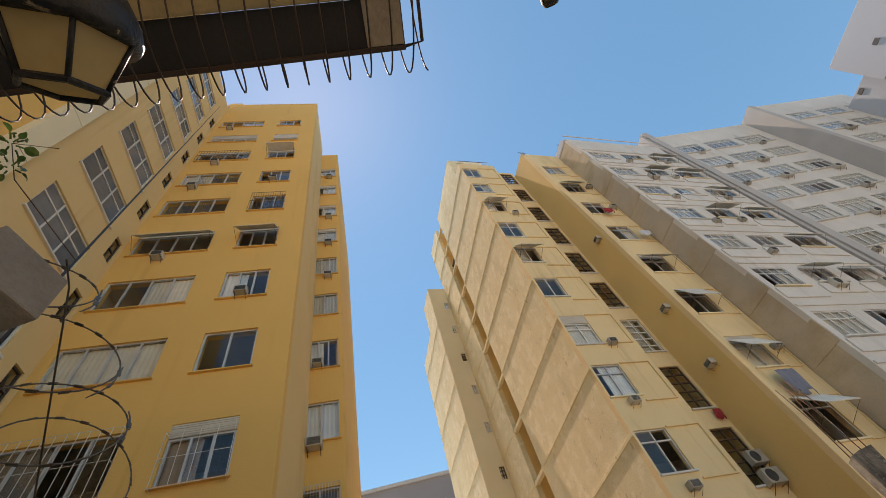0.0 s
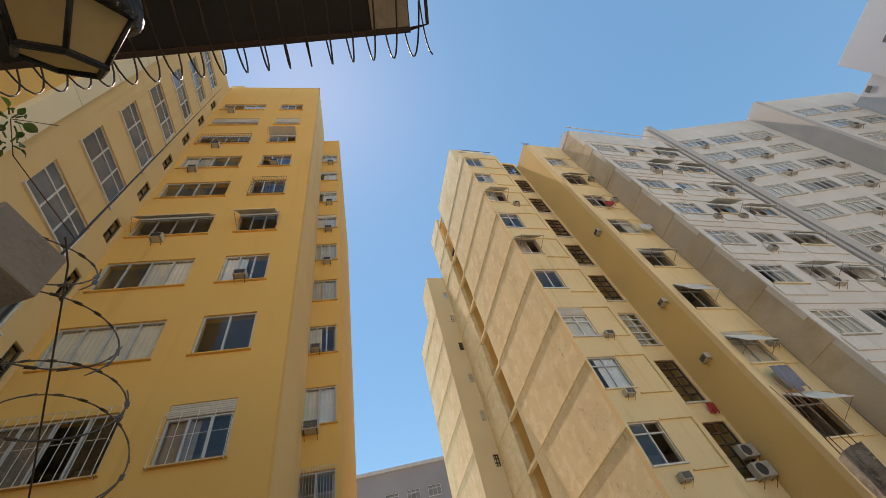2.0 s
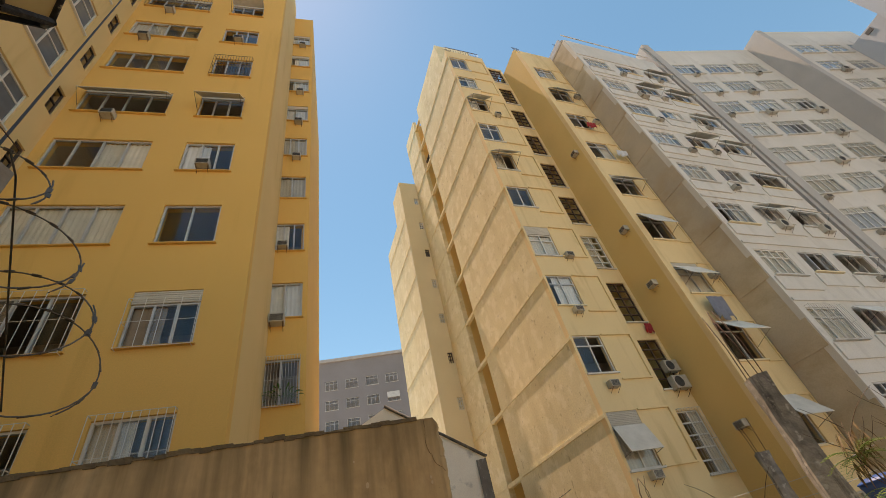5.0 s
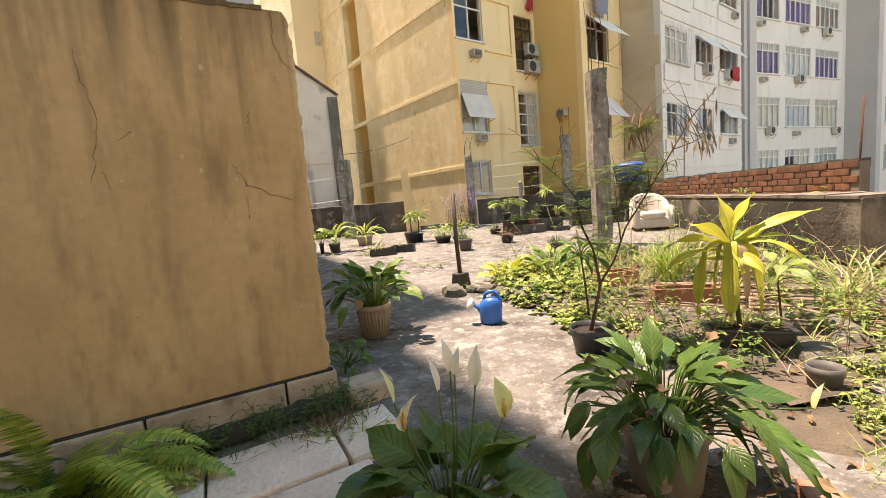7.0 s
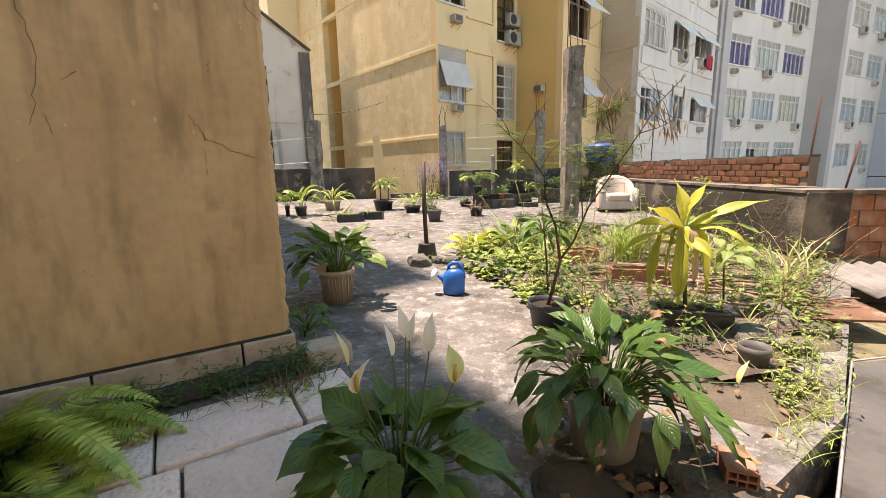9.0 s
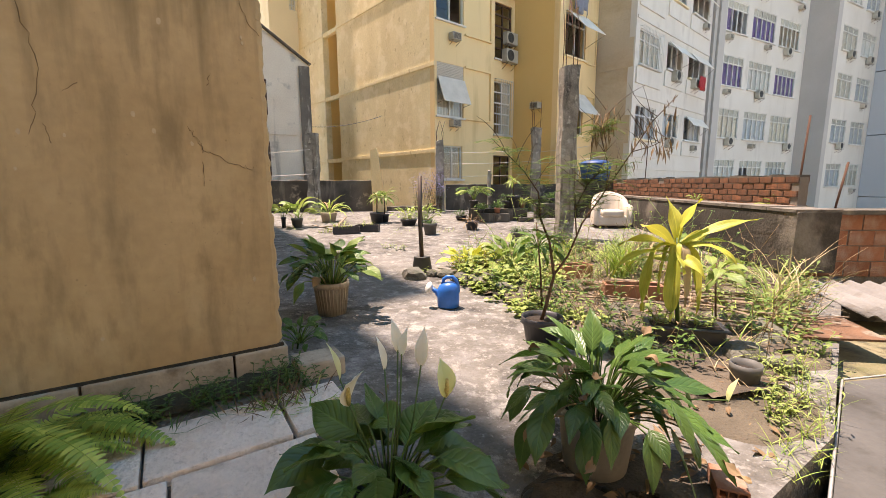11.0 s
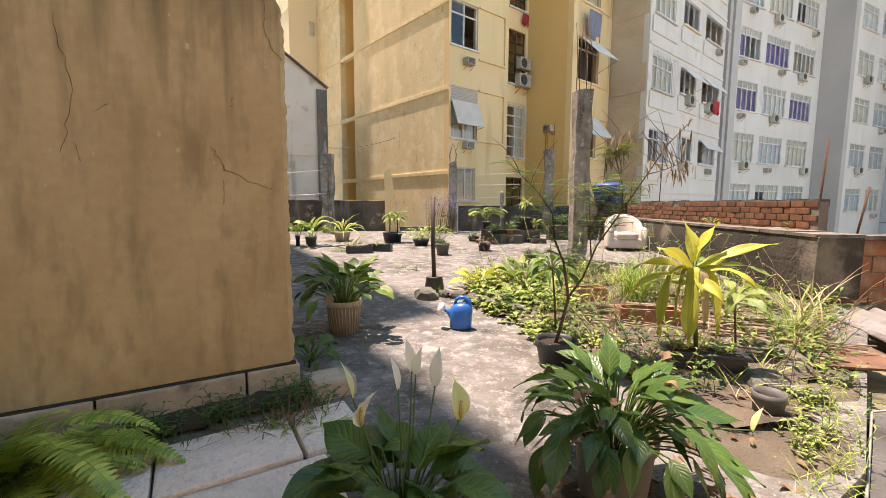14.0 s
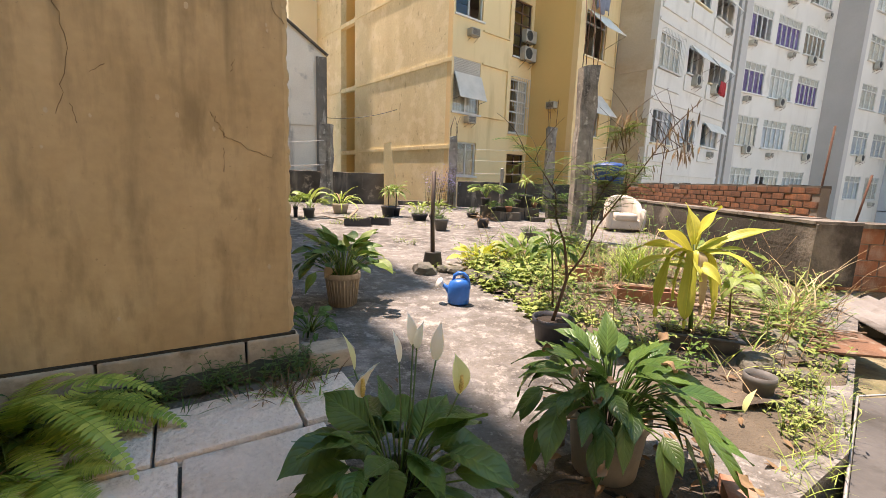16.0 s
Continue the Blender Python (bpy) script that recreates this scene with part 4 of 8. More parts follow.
for i in range(22):
    cx, cz, dx, dz = -rng.uniform(0.25, 2.6), rng.uniform(0.8, 2.1), rng.uniform(-0.06, 0.03), rng.uniform(-0.14, -0.03)
    pts = [(cx + dx * q / 6 + rng.uniform(-0.006, 0.006), 0.0, cz + dz * q / 6) for q in range(7)]
    link("scratch", tube_mesh("scratch", pts, [0.0006 + 0.002 * rng.random() for _ in pts], CRACK, 4), None, near_wall)
CHIP = mat("bare plaster chip", (0.60, 0.47, 0.30), 0.95)
for i in range(48):
    cx, cz, r = -rng.uniform(0.1, 3.0), rng.uniform(0.45, 2.35), rng.uniform(0.003, 0.009)
    ring = [(cx + r * (1 + 0.5 * rng.random()) * math.cos(k * math.tau / 8), -0.0015, cz + 1.6 * r * (1 + 0.5 * rng.random()) * math.sin(k * math.tau / 8)) for k in range(8)]
    bm = bmesh.new()
    bm.faces.new([bm.verts.new(p) for p in ring])
    ex = bmesh.ops.extrude_face_region(bm, geom=bm.faces[:])
    bmesh.ops.translate(bm, vec=(0, 0.004, 0), verts=[v for v in ex["geom"] if isinstance(v, bmesh.types.BMVert)])
    link("paint_chip", finish(bm, "paint_chip", CHIP), None, near_wall)
bm = bmesh.new()
TOPMORTAR = mat("mouldy wall top", (0.22, 0.165, 0.09), 0.95, (0.08, 0.062, 0.04), 6, 0.45, 50, 0.5)
top_pts = [(-7 + 0.06 * i, 0.16 + 0.12 * math.sin(i * 1.7), 2.49) for i in range(114)]
for i, p in enumerate(top_pts):
    add_box(bm, p[0], p[0] + 0.062, -0.004 - 0.006 * rng.random(), 1.6, 2.482 - 0.012 * rng.random() ** 2, 2.503 + 0.022 * noise.noise(Vector((i * 0.35, 0, 0))))
JOINT = mat("dark open joint", (0.03, 0.024, 0.018), 0.95, (0.06, 0.05, 0.03), 12, 0.5, 60, 0.4)
seam = bmesh.new()
for i in range(330):
    add_box(seam, -6.6 + 0.02 * i, -6.6 + 0.02 * i + 0.0205, -0.012 - 0.004 * noise.noise(Vector((i * 0.21, 4, 0))), 0.02, 0.283, 0.297 + 0.010 * noise.noise(Vector((i * 0.13, 1, 0))) + 0.005 * noise.noise(Vector((i * 0.5, 8, 0))))
link("base_joint", finish(seam, "base_joint", JOINT), None, near_wall)
link("worn_top_edge", finish(bm, "worn_top_edge", TOPMORTAR), None, near_wall)
x = 0.02
for w in (0.32, 0.72, 0.75, 0.7, 0.74, 0.7, 0.72, 0.7, 0.72):
    link("stone_block", box_mesh("stone_block", x - w + 0.012, x, -0.03, 0.3, -0.02, 0.285, STONE, 0.012), None, near_wall)
    x -= w

BRICK = mat("red brick", (0.34, 0.13, 0.058), 0.95, (0.14, 0.06, 0.032), 3, 0.55, 60, 0.5, vary=0.7)


DAMPWALL = mat("damp black wall", (0.075, 0.063, 0.05), 0.95, (0.022, 0.02, 0.016), 1.4, 0.45, 22, 0.6, streak=((0.20, 0.175, 0.145), (1.3, 1.3, 1.0), 0.53, 0.66), detail=13)


# back wall, retaining wall, brick courses
def terrace_wall(name, a, b, height, thick, material, label):
    a, b = Vector(a), Vector(b)
    d = b - a
    m = Matrix.Translation((a.x, a.y, gz(a.y) - 0.1)) @ Matrix.Rotation(math.atan2(d.y, d.x), 4, "Z")
    bm = bmesh.new()
    n = max(2, int(d.length / 0.25))
    secs = []
    for i in range(n + 1):
        x, h = d.length * i / n, height + 0.1 + rng.uniform(-0.014, 0.014)
        secs.append([bm.verts.new(p) for p in ((x, rng.uniform(-0.006, 0.006), 0), (x, rng.uniform(-0.008, 0.004), h * 0.6), (x, 0.012, h - 0.012), (x, 0.03, h), (x, thick, h), (x, thick, 0))])
    for s, e in zip(secs, secs[1:]):
        for k in range(6):
            bm.faces.new((s[k], e[k], e[(k + 1) % 6], s[(k + 1) % 6]))
    bm.faces.new(secs[0])
    bm.faces.new(secs[-1][::-1])
    bmesh.ops.recalc_face_normals(bm, faces=bm.faces)
    return tagged(link(name, finish(bm, name, material), None, None, m), label, "wall", kind="structure")


terrace_wall("wall_back", (-7.5, 13.6), (-1.75, 14.1), 1.02, 0.18, SOOT, "soot-black low concrete parapet at the end of the terrace")
terrace_wall("wall_back", (0.55, 14.2), (6.3, 14.3), 0.85, 0.18, SOOT, "soot-black low concrete parapet below the apartment block")
terrace_wall("curb", (-1.7, 14.05), (0.5, 14.2), 0.15, 0.2, SOOT, "low dark concrete curb at the end of the terrace")
terrace_wall("wall_retaining", (4.88, 11.3), (4.3, 4.82), 0.62, 0.5, DAMPWALL, "dark damp retaining wall with a pale ledge")
BLOCKBRICK = mat("orange hollow brick", (0.36, 0.15, 0.08), 0.9, (0.25, 0.10, 0.055), 5, 0.5, 50, 0.3, vary=0.25)
weather(BRICK, (0.05, 0.038, 0.03), 2.6, 0.50, 0.62, 0.85)
weather(BRICK, (0.38, 0.28, 0.20), 14, 0.64, 0.72, 0.3)
weather(BLOCKBRICK, (0.40, 0.31, 0.25), 3.0, 0.52, 0.68, 0.6)
MORTAR = mat("grey mortar", (0.22, 0.19, 0.16), 0.95, None, 8, 0.5, 60, 0.4)


def brick_wall(name, a, b, z0, rows, bl, bh, thick, brick_m, label, ragged=0.0):
    a, b = Vector(a), Vector(b)
    d = b - a
    m = Matrix.Translation((a.x, a.y, z0)) @ Matrix.Rotation(math.atan2(d.y, d.x), 4, "Z")
    w = tagged(link(name, box_mesh(name, 0, d.length, 0.012, thick - 0.012, -0.6, rows * bh - 0.012, MORTAR), None, None, m), label, "wall", kind="structure")
    me = box_mesh("brick", 0.006, bl - 0.006, 0, thick, 0.006, bh - 0.006, brick_m, 0.005)
    for r in range(rows):
        x = -bl * 0.5 * (r % 2)
        while x < d.length - bl * 0.4:
            if not (r == rows - 1 and rng.random() < ragged) and x >= 0:
                link("brick", me, None, w, Matrix.Translation((x, rng.uniform(-0.006, 0.006), r * bh)) @ Matrix.Rotation(rng.uniform(-0.02, 0.02), 4, "Z"))
            x += bl
    return w


brick_wall("wall_brick", (4.95, 5.42), (5.25, 11.9), 0.92, 5, 0.235, 0.092, 0.14, BRICK, "old red brick parapet with soot and missing bricks", 0.2)
brick_wall("wall_hollow_brick", (4.47, 4.98), (7.6, 4.6), 0.16, 4, 0.29, 0.19, 0.14, BLOCKBRICK, "bare orange hollow brick wall in shade")
bm = bmesh.new()
add_box(bm, 0, 3.2, -0.12, 0.3, 0, 0.05)
LEDGE = weather(mat("ledge concrete", (0.25, 0.225, 0.19), 0.95, (0.12, 0.105, 0.09), 3, 0.5, 40, 0.3), (0.07, 0.06, 0.05), 6, 0.52, 0.62, 0.8)
tagged(link("coping", finish(bm, "coping", SOOT), None, None, Matrix.Translation((4.45, 4.98, 0.925)) @ Matrix.Rotation(radians(-7), 4, "Z")), "dark weathered coping on the brick wall", "coping", kind="structure")
bm = bmesh.new()
for i in range(13):
    add_box(bm, i * 0.5, i * 0.5 + 0.49, -0.03, 0.5, 0, 0.035 + rng.uniform(0, 0.012))
tagged(link("ledge", finish(bm, "ledge", LEDGE), None, None, Matrix.Translation((4.80, 4.80, gz(4.85) + 0.805)) @ pose(0, 0, 0, 0, 0, 84.9)), "pale concrete ledge along the retaining wall", "ledge", kind="structure")

bm = bmesh.new()
for i in range(60):
    add_box(bm, i * 0.108, i * 0.108 + 0.107, 0.005, 0.135, 0.445, 0.46 + 0.035 * (0.5 + noise.noise(Vector((i * 0.4, 2, 0)))))
tagged(link("mortar_cap", finish(bm, "mortar_cap", SOOT), None, None, Matrix.Translation((4.95, 5.42, 0.92)) @ Matrix.Rotation(math.atan2(6.48, 0.3), 4, "Z")), "uneven sooty mortar cap on the brick parapet", "coping", kind="structure")

MOSSWALL = mat("mossy gutter wall", (0.24, 0.20, 0.12), 0.95, (0.10, 0.10, 0.04), 4, 0.5, 40, 0.6, streak=((0.05, 0.045, 0.03), (6, 6, 1.0), 0.5, 0.7))
tagged(link("gutter", box_mesh("gutter", 0.9, 7.5, 0.85, 4.7, -0.9, -0.40, MOSSWALL)), "dark damp gutter below the terrace edge", "gutter", kind="structure")
tagged(link("gutter_step", box_mesh("gutter_step", 2.62, 7.5, 2.58, 4.7, -0.9, -0.05, MOSSWALL)), "mossy concrete strip between the roof sheets", "concrete strip", kind="structure")
# right edge: lower grey roof, corrugated sheets, rusty sheet
ZINC = mat("grey roof sheet", (0.105, 0.102, 0.097), 0.9, (0.06, 0.058, 0.054), 2.5, 0.5, 30, 0.25, streak=((0.05, 0.047, 0.04), (2.2, 2.2, 2.2), 0.56, 0.66), detail=10)
WHITELINE = mat("white flashing", (0.35, 0.35, 0.34), 0.6)
roof_low = tagged(empty("low_roof"), "grey flat roof sheet with white flashing beside the terrace", "roof")
bm = bmesh.new()
vs = [bm.verts.new(p) for p in ((1.15, 1.02, -0.03), (6, 1.02, -0.03), (6, 3.0, 0.0), (2.75, 2.55, 0.0))]
bm.faces.new(vs)
r = bmesh.ops.extrude_face_region(bm, geom=bm.faces[:])
bmesh.ops.translate(bm, vec=(0, 0, -0.03), verts=[v for v in r["geom"] if isinstance(v, bmesh.types.BMVert)])
bmesh.ops.recalc_face_normals(bm, faces=bm.faces)
link("sheet", finish(bm, "sheet", ZINC), None, roof_low)
link("flashing", tube_mesh("flashing", [(1.14, 1.02, -0.02), (2.74, 2.56, 0.01), (6, 3.02, 0.02)], 0.008, WHITELINE, 4), None, roof_low)
bm = bmesh.new()
foot = [bm.verts.new(p) for p in ((1.17, 1.03, -4), (5.9, 1.06, -4), (5.9, 2.94, -4), (2.74, 2.52, -4))]
bm.faces.new(foot)
r = bmesh.ops.extrude_face_region(bm, geom=bm.faces[:])
bmesh.ops.translate(bm, vec=(0, 0, 3.955), verts=[v for v in r["geom"] if isinstance(v, bmesh.types.BMVert)])
bmesh.ops.recalc_face_normals(bm, faces=bm.faces)
link("support_wall", finish(bm, "support_wall", MOSSWALL), None, roof_low)


FIBRE = weather(mat("grey fibre cement", (0.27, 0.26, 0.245), 0.9, (0.17, 0.16, 0.15), 2, 0.5, 40, 0.3), (0.12, 0.105, 0.085), 3, 0.55, 0.68, 0.8)


def corrugated(name, w, d, material, amp=0.025, pitch=0.18):
    bm = bmesh.new()
    n = int(w / pitch * 8)
    rows_ = []
    for z in (0, -0.008):
        rows_.append([[bm.verts.new((w * i / n, y, z + amp * math.sin(i * math.tau / 8))) for i in range(n + 1)] for y in (0, d)])
    for a, c in rows_:
        for i in range(n):
            bm.faces.new((a[i], a[i + 1], c[i + 1], c[i]))
    for q in (0, 1):
        for i in range(n):
            bm.faces.new((rows_[0][q][i], rows_[0][q][i + 1], rows_[1][q][i + 1], rows_[1][q][i]))
    bmesh.ops.recalc_face_normals(bm, faces=bm.faces)
    return finish(bm, name, material, True)


lean = tagged(empty("corrugated_roof", Matrix.Translation((3.95, 3.55, 0.10)) @ pose(0, 0, 0, 4, 0, -12)), "grey corrugated fibre cement roof sheets", "roof")
for i in range(3):
    link("roof_sheet", shared("corr", lambda: corrugated("roof_sheet", 1.05, 1.15, FIBRE)), None, lean, Matrix.Translation((i * 1.0, 0, 0.012 * i)))
link("purlin", box_mesh("purlin", 0, 3, 0.3, 0.4, -0.15, -0.04, SOOT), None, lean)
link("prop", box_mesh("prop", 1.4, 1.6, 0.3, 0.45, -4.0, -0.15, SOOT), None, lean)
RUSTSHEET = mat("rust-orange sheet", (0.20, 0.10, 0.055), 0.9, (0.10, 0.055, 0.035), 5, 0.5, 50, 0.3)
weather(RUSTSHEET, (0.24, 0.21, 0.16), 6, 0.54, 0.64, 0.8)
tagged(link("rusty_sheet", box_mesh("rusty_sheet", -0.45, 0.4, -0.22, 0.25, 0, 0.02, RUSTSHEET, 0.004), None, None, Matrix.Translation((3.12, 3.22, 0.12)) @ pose(0, 0, 0, 3, 0, -10)), "rust-orange metal sheet lying on the bed edge", "metal sheet")


# ---------------------------------------------------------------- posts, pipes and wires
def rebar(parent, h0, h1, half, n):
    for i in range(n):
        x, y = half * (1 if i % 2 else -1) * 0.7, half * (1 if i // 2 else -1) * 0.7
        link("rebar", tube_mesh("rebar", [(x, y, h0), (x + rng.uniform(-0.03, 0.03), y, (h0 + h1) / 2), (x + rng.uniform(-0.1, 0.1), y + rng.uniform(-0.05, 0.05), h1)], 0.008, RUST, 5), None, parent)


def post(x, y, top, half, bars, bar_h, label, taper=1.0):
    p = tagged(empty("concrete_post", Matrix.Translation((x, y, gz(y)))), label, "post", "unfinished concrete posts on the terrace")
    bm = bmesh.new()
    n = 9
    h = top - gz(y)
    rings = []
    for i in range(n + 1):
        k = half * (1 + (taper - 1) * i / n)
        rings.append([bm.verts.new((sx * k + rng.uniform(-0.022, 0.022), sy * k + rng.uniform(-0.022, 0.022), h * i / n - (0.02 if i == 0 else 0) + (rng.uniform(-0.05, 0.02) if i == n else 0))) for sx, sy in ((-1, -1), (0, -1.02), (1, -1), (1, 1), (-1, 1))])
    for a, c in zip(rings, rings[1:]):
        for k in range(5):
            bm.faces.new((a[k], a[(k + 1) % 5], c[(k + 1) % 5], c[k]))
    bm.faces.new(rings[-1])
    bm.faces.new(rings[0][::-1])
    link("shaft", finish(bm, "shaft", CONCRETE), None, p)
    if bars:
        rebar(p, h - 0.1, h + bar_h, half, bars)
    return p


post(2.62, 8.15, 3.42, 0.145, 4, 1.25, "tall raw concrete column with bare rusty rebar on top")
post(-3.58, 13.45, 2.85, 0.165, 0, 0, "raw concrete post before the back parapet")
post(0.35, 14.0, 2.68, 0.13, 4, 0.6, "dark concrete post with rebar stubs beside the apartment block")
post(3.40, 13.7, 3.05, 0.135, 3, 0.8, "dark concrete post with thin rebar beside the parapet")
post(1.95, 13.85, 1.75, 0.05, 0, 0, "thin concrete stub behind the parapet")
bm = bmesh.new()
vs = [bm.verts.new(p) for p in ((-0.10, -0.12, 0), (0.34, -0.12, 0), (0.34, 0.12, 0), (-0.10, 0.12, 0), (-0.14, -0.10, 1.95), (0.06, -0.10, 2.0), (0.06, 0.1, 2.0), (-0.14, 0.1, 1.9))]
for q in ((0, 1, 5, 4), (1, 2, 6, 5), (2, 3, 7, 6), (3, 0, 4, 7), (4, 5, 6, 7), (3, 2, 1, 0)):
    bm.faces.new([vs[i] for i in q])
tagged(link("buttress", finish(bm, "buttress", CREAM), None, None, Matrix.Translation((-1.72, 13.85, gz(13.8)))), "cream rendered buttress at the end of the parapet", "buttress")
for x, y, z, lean_ in ((6.2, 12.2, 2.75, 0.05), (4.80, 12.9, 2.72, 0.1), (4.86, 5.50, 2.15, 0.06), (5.25, 5.36, 1.55, 0.12)):
    z0 = gz(y) if y > 12 else 0.80
    tagged(link("rusty_pipe", tube_mesh("rusty_pipe", [(0, 0, 0), (lean_ * 0.5, 0, (z - z0) / 2), (lean_, 0, z - z0)], 0.013, RUST, 8), None, None, Matrix.Translation((x, y, z0))), "upright rusty iron pipe by the brick parapet", "pipe", "rusty pipes")


def wire(name, a, b, sag, r, material, label, cat="cable"):
    a, b = Vector(a), Vector(b)
    pts = [a.lerp(b, i / 14) - Vector((0, 0, sag * 4 * (i / 14) * (1 - i / 14))) for i in range(15)]
    return tagged(link(name, tube_mesh(name, pts, r, material, 5)), label, cat)


BLACKRUB = mat("black cable", (0.02, 0.02, 0.02), 0.6)
LINE = mat("pale line", (0.55, 0.53, 0.5), 0.7)
wire("clothes_line", (-7.3, 13.3, 2.2), (-3.6, 13.28, 2.35), 0.06, 0.008, LINE, "pale clothes line tied to a concrete post")
wire("clothes_line", (-7.3, 13.3, 1.55), (-3.6, 13.28, 1.62), 0.05, 0.012, LINE, "pale clothes line tied to a concrete post")
for z in (1.55, 1.95, 2.3):
    wire("fence_wire", (0.5, 14.0, z), (3.3, 13.7, z + 0.05), 0.03, 0.006, LINE, "slack fence wire between concrete posts", "wire")
    wire("fence_wire", (3.5, 13.7, z), (4.85, 11.7, z + 0.1), 0.05, 0.006, LINE, "slack fence wire between concrete posts", "wire")
wire("overhead_cable", (-9.98, 2.0, 29.6), (-2.6, 0.40, 2.9), 0.05, 0.011, BLACKRUB, "black cable running down from the tower", "cable")
wire("overhead_cable", (-4.5, 16.2, 3.4), (-1.8, 17.0, 3.9), 0.15, 0.012, BLACKRUB, "thin black cable by the grey house", "cable")

# ---------------------------------------------------------------- grey house behind the parapet
HOUSE = weather(mat("dirty grey render", (0.84, 0.75, 0.62), 0.95, (0.70, 0.60, 0.48), 0.9, 0.45, 25, 0.3, streak=((0.30, 0.26, 0.21), (2.2, 2.2, 0.3), 0.58, 0.74), detail=10), (0.40, 0.35, 0.29), 1.2, 0.58, 0.66, 0.8)
house = tagged(empty("house", Matrix.Translation((-4.25, 16.0, 0)) @ Matrix.Rotation(radians(20), 4, "Z")), "old grey rendered house with a sloping roof edge", "house")
bm = bmesh.new()
pts = [(-7, -4.0), (0, -4.0), (0, 5.45), (-3.4, 8.0), (-7, 6.2)]
fr = [bm.verts.new((x, 0, z)) for x, z in pts]
bk = [bm.verts.new((x, 0.3, z)) for x, z in pts]
bm.faces.new(fr)
bm.faces.new(bk[::-1])
for i in range(5):
    bm.faces.new((fr[i], bk[i], bk[(i + 1) % 5], fr[(i + 1) % 5]))
bmesh.ops.recalc_face_normals(bm, faces=bm.faces)
link("gable_wall", finish(bm, "gable_wall", HOUSE), None, house)
box_part("side_wall", house, HOUSE, -0.3, 0, 0.3, 6, -4, 5.3)
link("roof_edge", tube_mesh("roof_edge", [(0.06, -0.05, 5.48), (-3.4, -0.05, 8.05)], 0.06, SOOT, 4), None, house)
for z in (1.6, 3.7):
    link("window", frame_mesh(0.62, 1.2, 2, (0.6,), 0.05, BROWNFRAME), None, house, Matrix.Translation((-2.05, -0.03, z)))
    # Black sheet on the solid wall paints the dark of the opening.
    box_part("window_reveal", house, ACDARK, -2.0, -1.48, -0.012, 0.0, z + 0.05, z + 1.15)

DARKSTAIN = weather(mat("blackened corner render", (0.22, 0.19, 0.155), 0.95, (0.10, 0.085, 0.07), 1.4, 0.5, 25, 0.4), (0.50, 0.45, 0.38), 2.2, 0.52, 0.62, 0.9, (2, 2, 0.4))
box_part("corner_pilaster", house, DARKSTAIN, -0.34, 0.02, -0.07, -0.003, -4, 5.42)
box_part("string_course", house, HOUSE, -6.9, -0.345, -0.04, -0.002, 3.05, 3.17)

# ---------------------------------------------------------------- armchair, tank, watering can
FABRIC = mat("worn cream upholstery", (0.66, 0.60, 0.52), 0.95, (0.50, 0.45, 0.38), 4, 0.5, 120, 0.2)


def armchair():
    a = tagged(empty("armchair", Matrix.Translation((4.20, 9.75, gz(9.75))) @ Matrix.Rotation(radians(-10), 4, "Z") @ Matrix.Scale(0.88, 4)), "worn cream upholstered armchair standing on the terrace", "armchair")
    bm = bmesh.new()
    add_box(bm, -0.42, 0.42, -0.38, 0.40, 0.06, 0.30, None, 0.04)
    link("base", finish(bm, "base", FABRIC, True), None, a)
    bm = bmesh.new()
    add_box(bm, -0.27, 0.27, -0.42, 0.22, 0.29, 0.46, None, 0.06)
    link("seat_cushion", finish(bm, "seat_cushion", FABRIC, True), None, a)
    # one rounded shell for the back, dropping into an arm on each side
    def shell(a0, a1, n):
        bm = bmesh.new()
        rings = []
        for i in range(n + 1):
            t = radians(a0 + (a1 - a0) * i / n)
            top = 0.60 + 0.32 * max(0.0, math.cos(t)) ** 0.6
            cx, cy = math.sin(t) * 0.40, 0.02 + math.cos(t) * 0.36 if abs(t) < math.pi / 2 else 0.02 - (abs(t) - math.pi / 2) * 0.55
            cx = cx if abs(t) < math.pi / 2 else math.copysign(0.40, t)
            nx, ny = math.sin(t), math.cos(t)
            if abs(t) > math.pi / 2:
                nx, ny = math.copysign(1, t), 0.0
            lean_ = 0.08 * max(0.0, math.cos(t))
            prof = [(0.07, 0.10), (0.08, top - 0.10), (0.055, top - 0.03), (0.0, top), (-0.055, top - 0.03), (-0.08, top - 0.12), (-0.07, 0.10)]
            rings.append([bm.verts.new((cx + nx * d, cy + ny * d + lean_ * z, z)) for d, z in prof])
        for p, q in zip(rings, rings[1:]):
            for k in range(6):
                bm.faces.new((p[k], p[k + 1], q[k + 1], q[k]))
        bm.faces.new(rings[0])
        bm.faces.new(rings[-1][::-1])
        bmesh.ops.recalc_face_normals(bm, faces=bm.faces)
        return bm
    link("backrest", finish(shell(-58, 58, 14), "backrest", FABRIC, True), None, a)
    for s in (-1, 1):
        link("armrest", finish(shell(s * 58, s * 132, 10), "armrest", FABRIC, True), None, a)
        for y in (-0.32, 0.32):
            link("foot", lathe_mesh("foot", [(0.025, 0.0), (0.03, 0.07)], BROWNFRAME, 8), None, a, Matrix.Translation((s * 0.34, y, 0)))
    return a


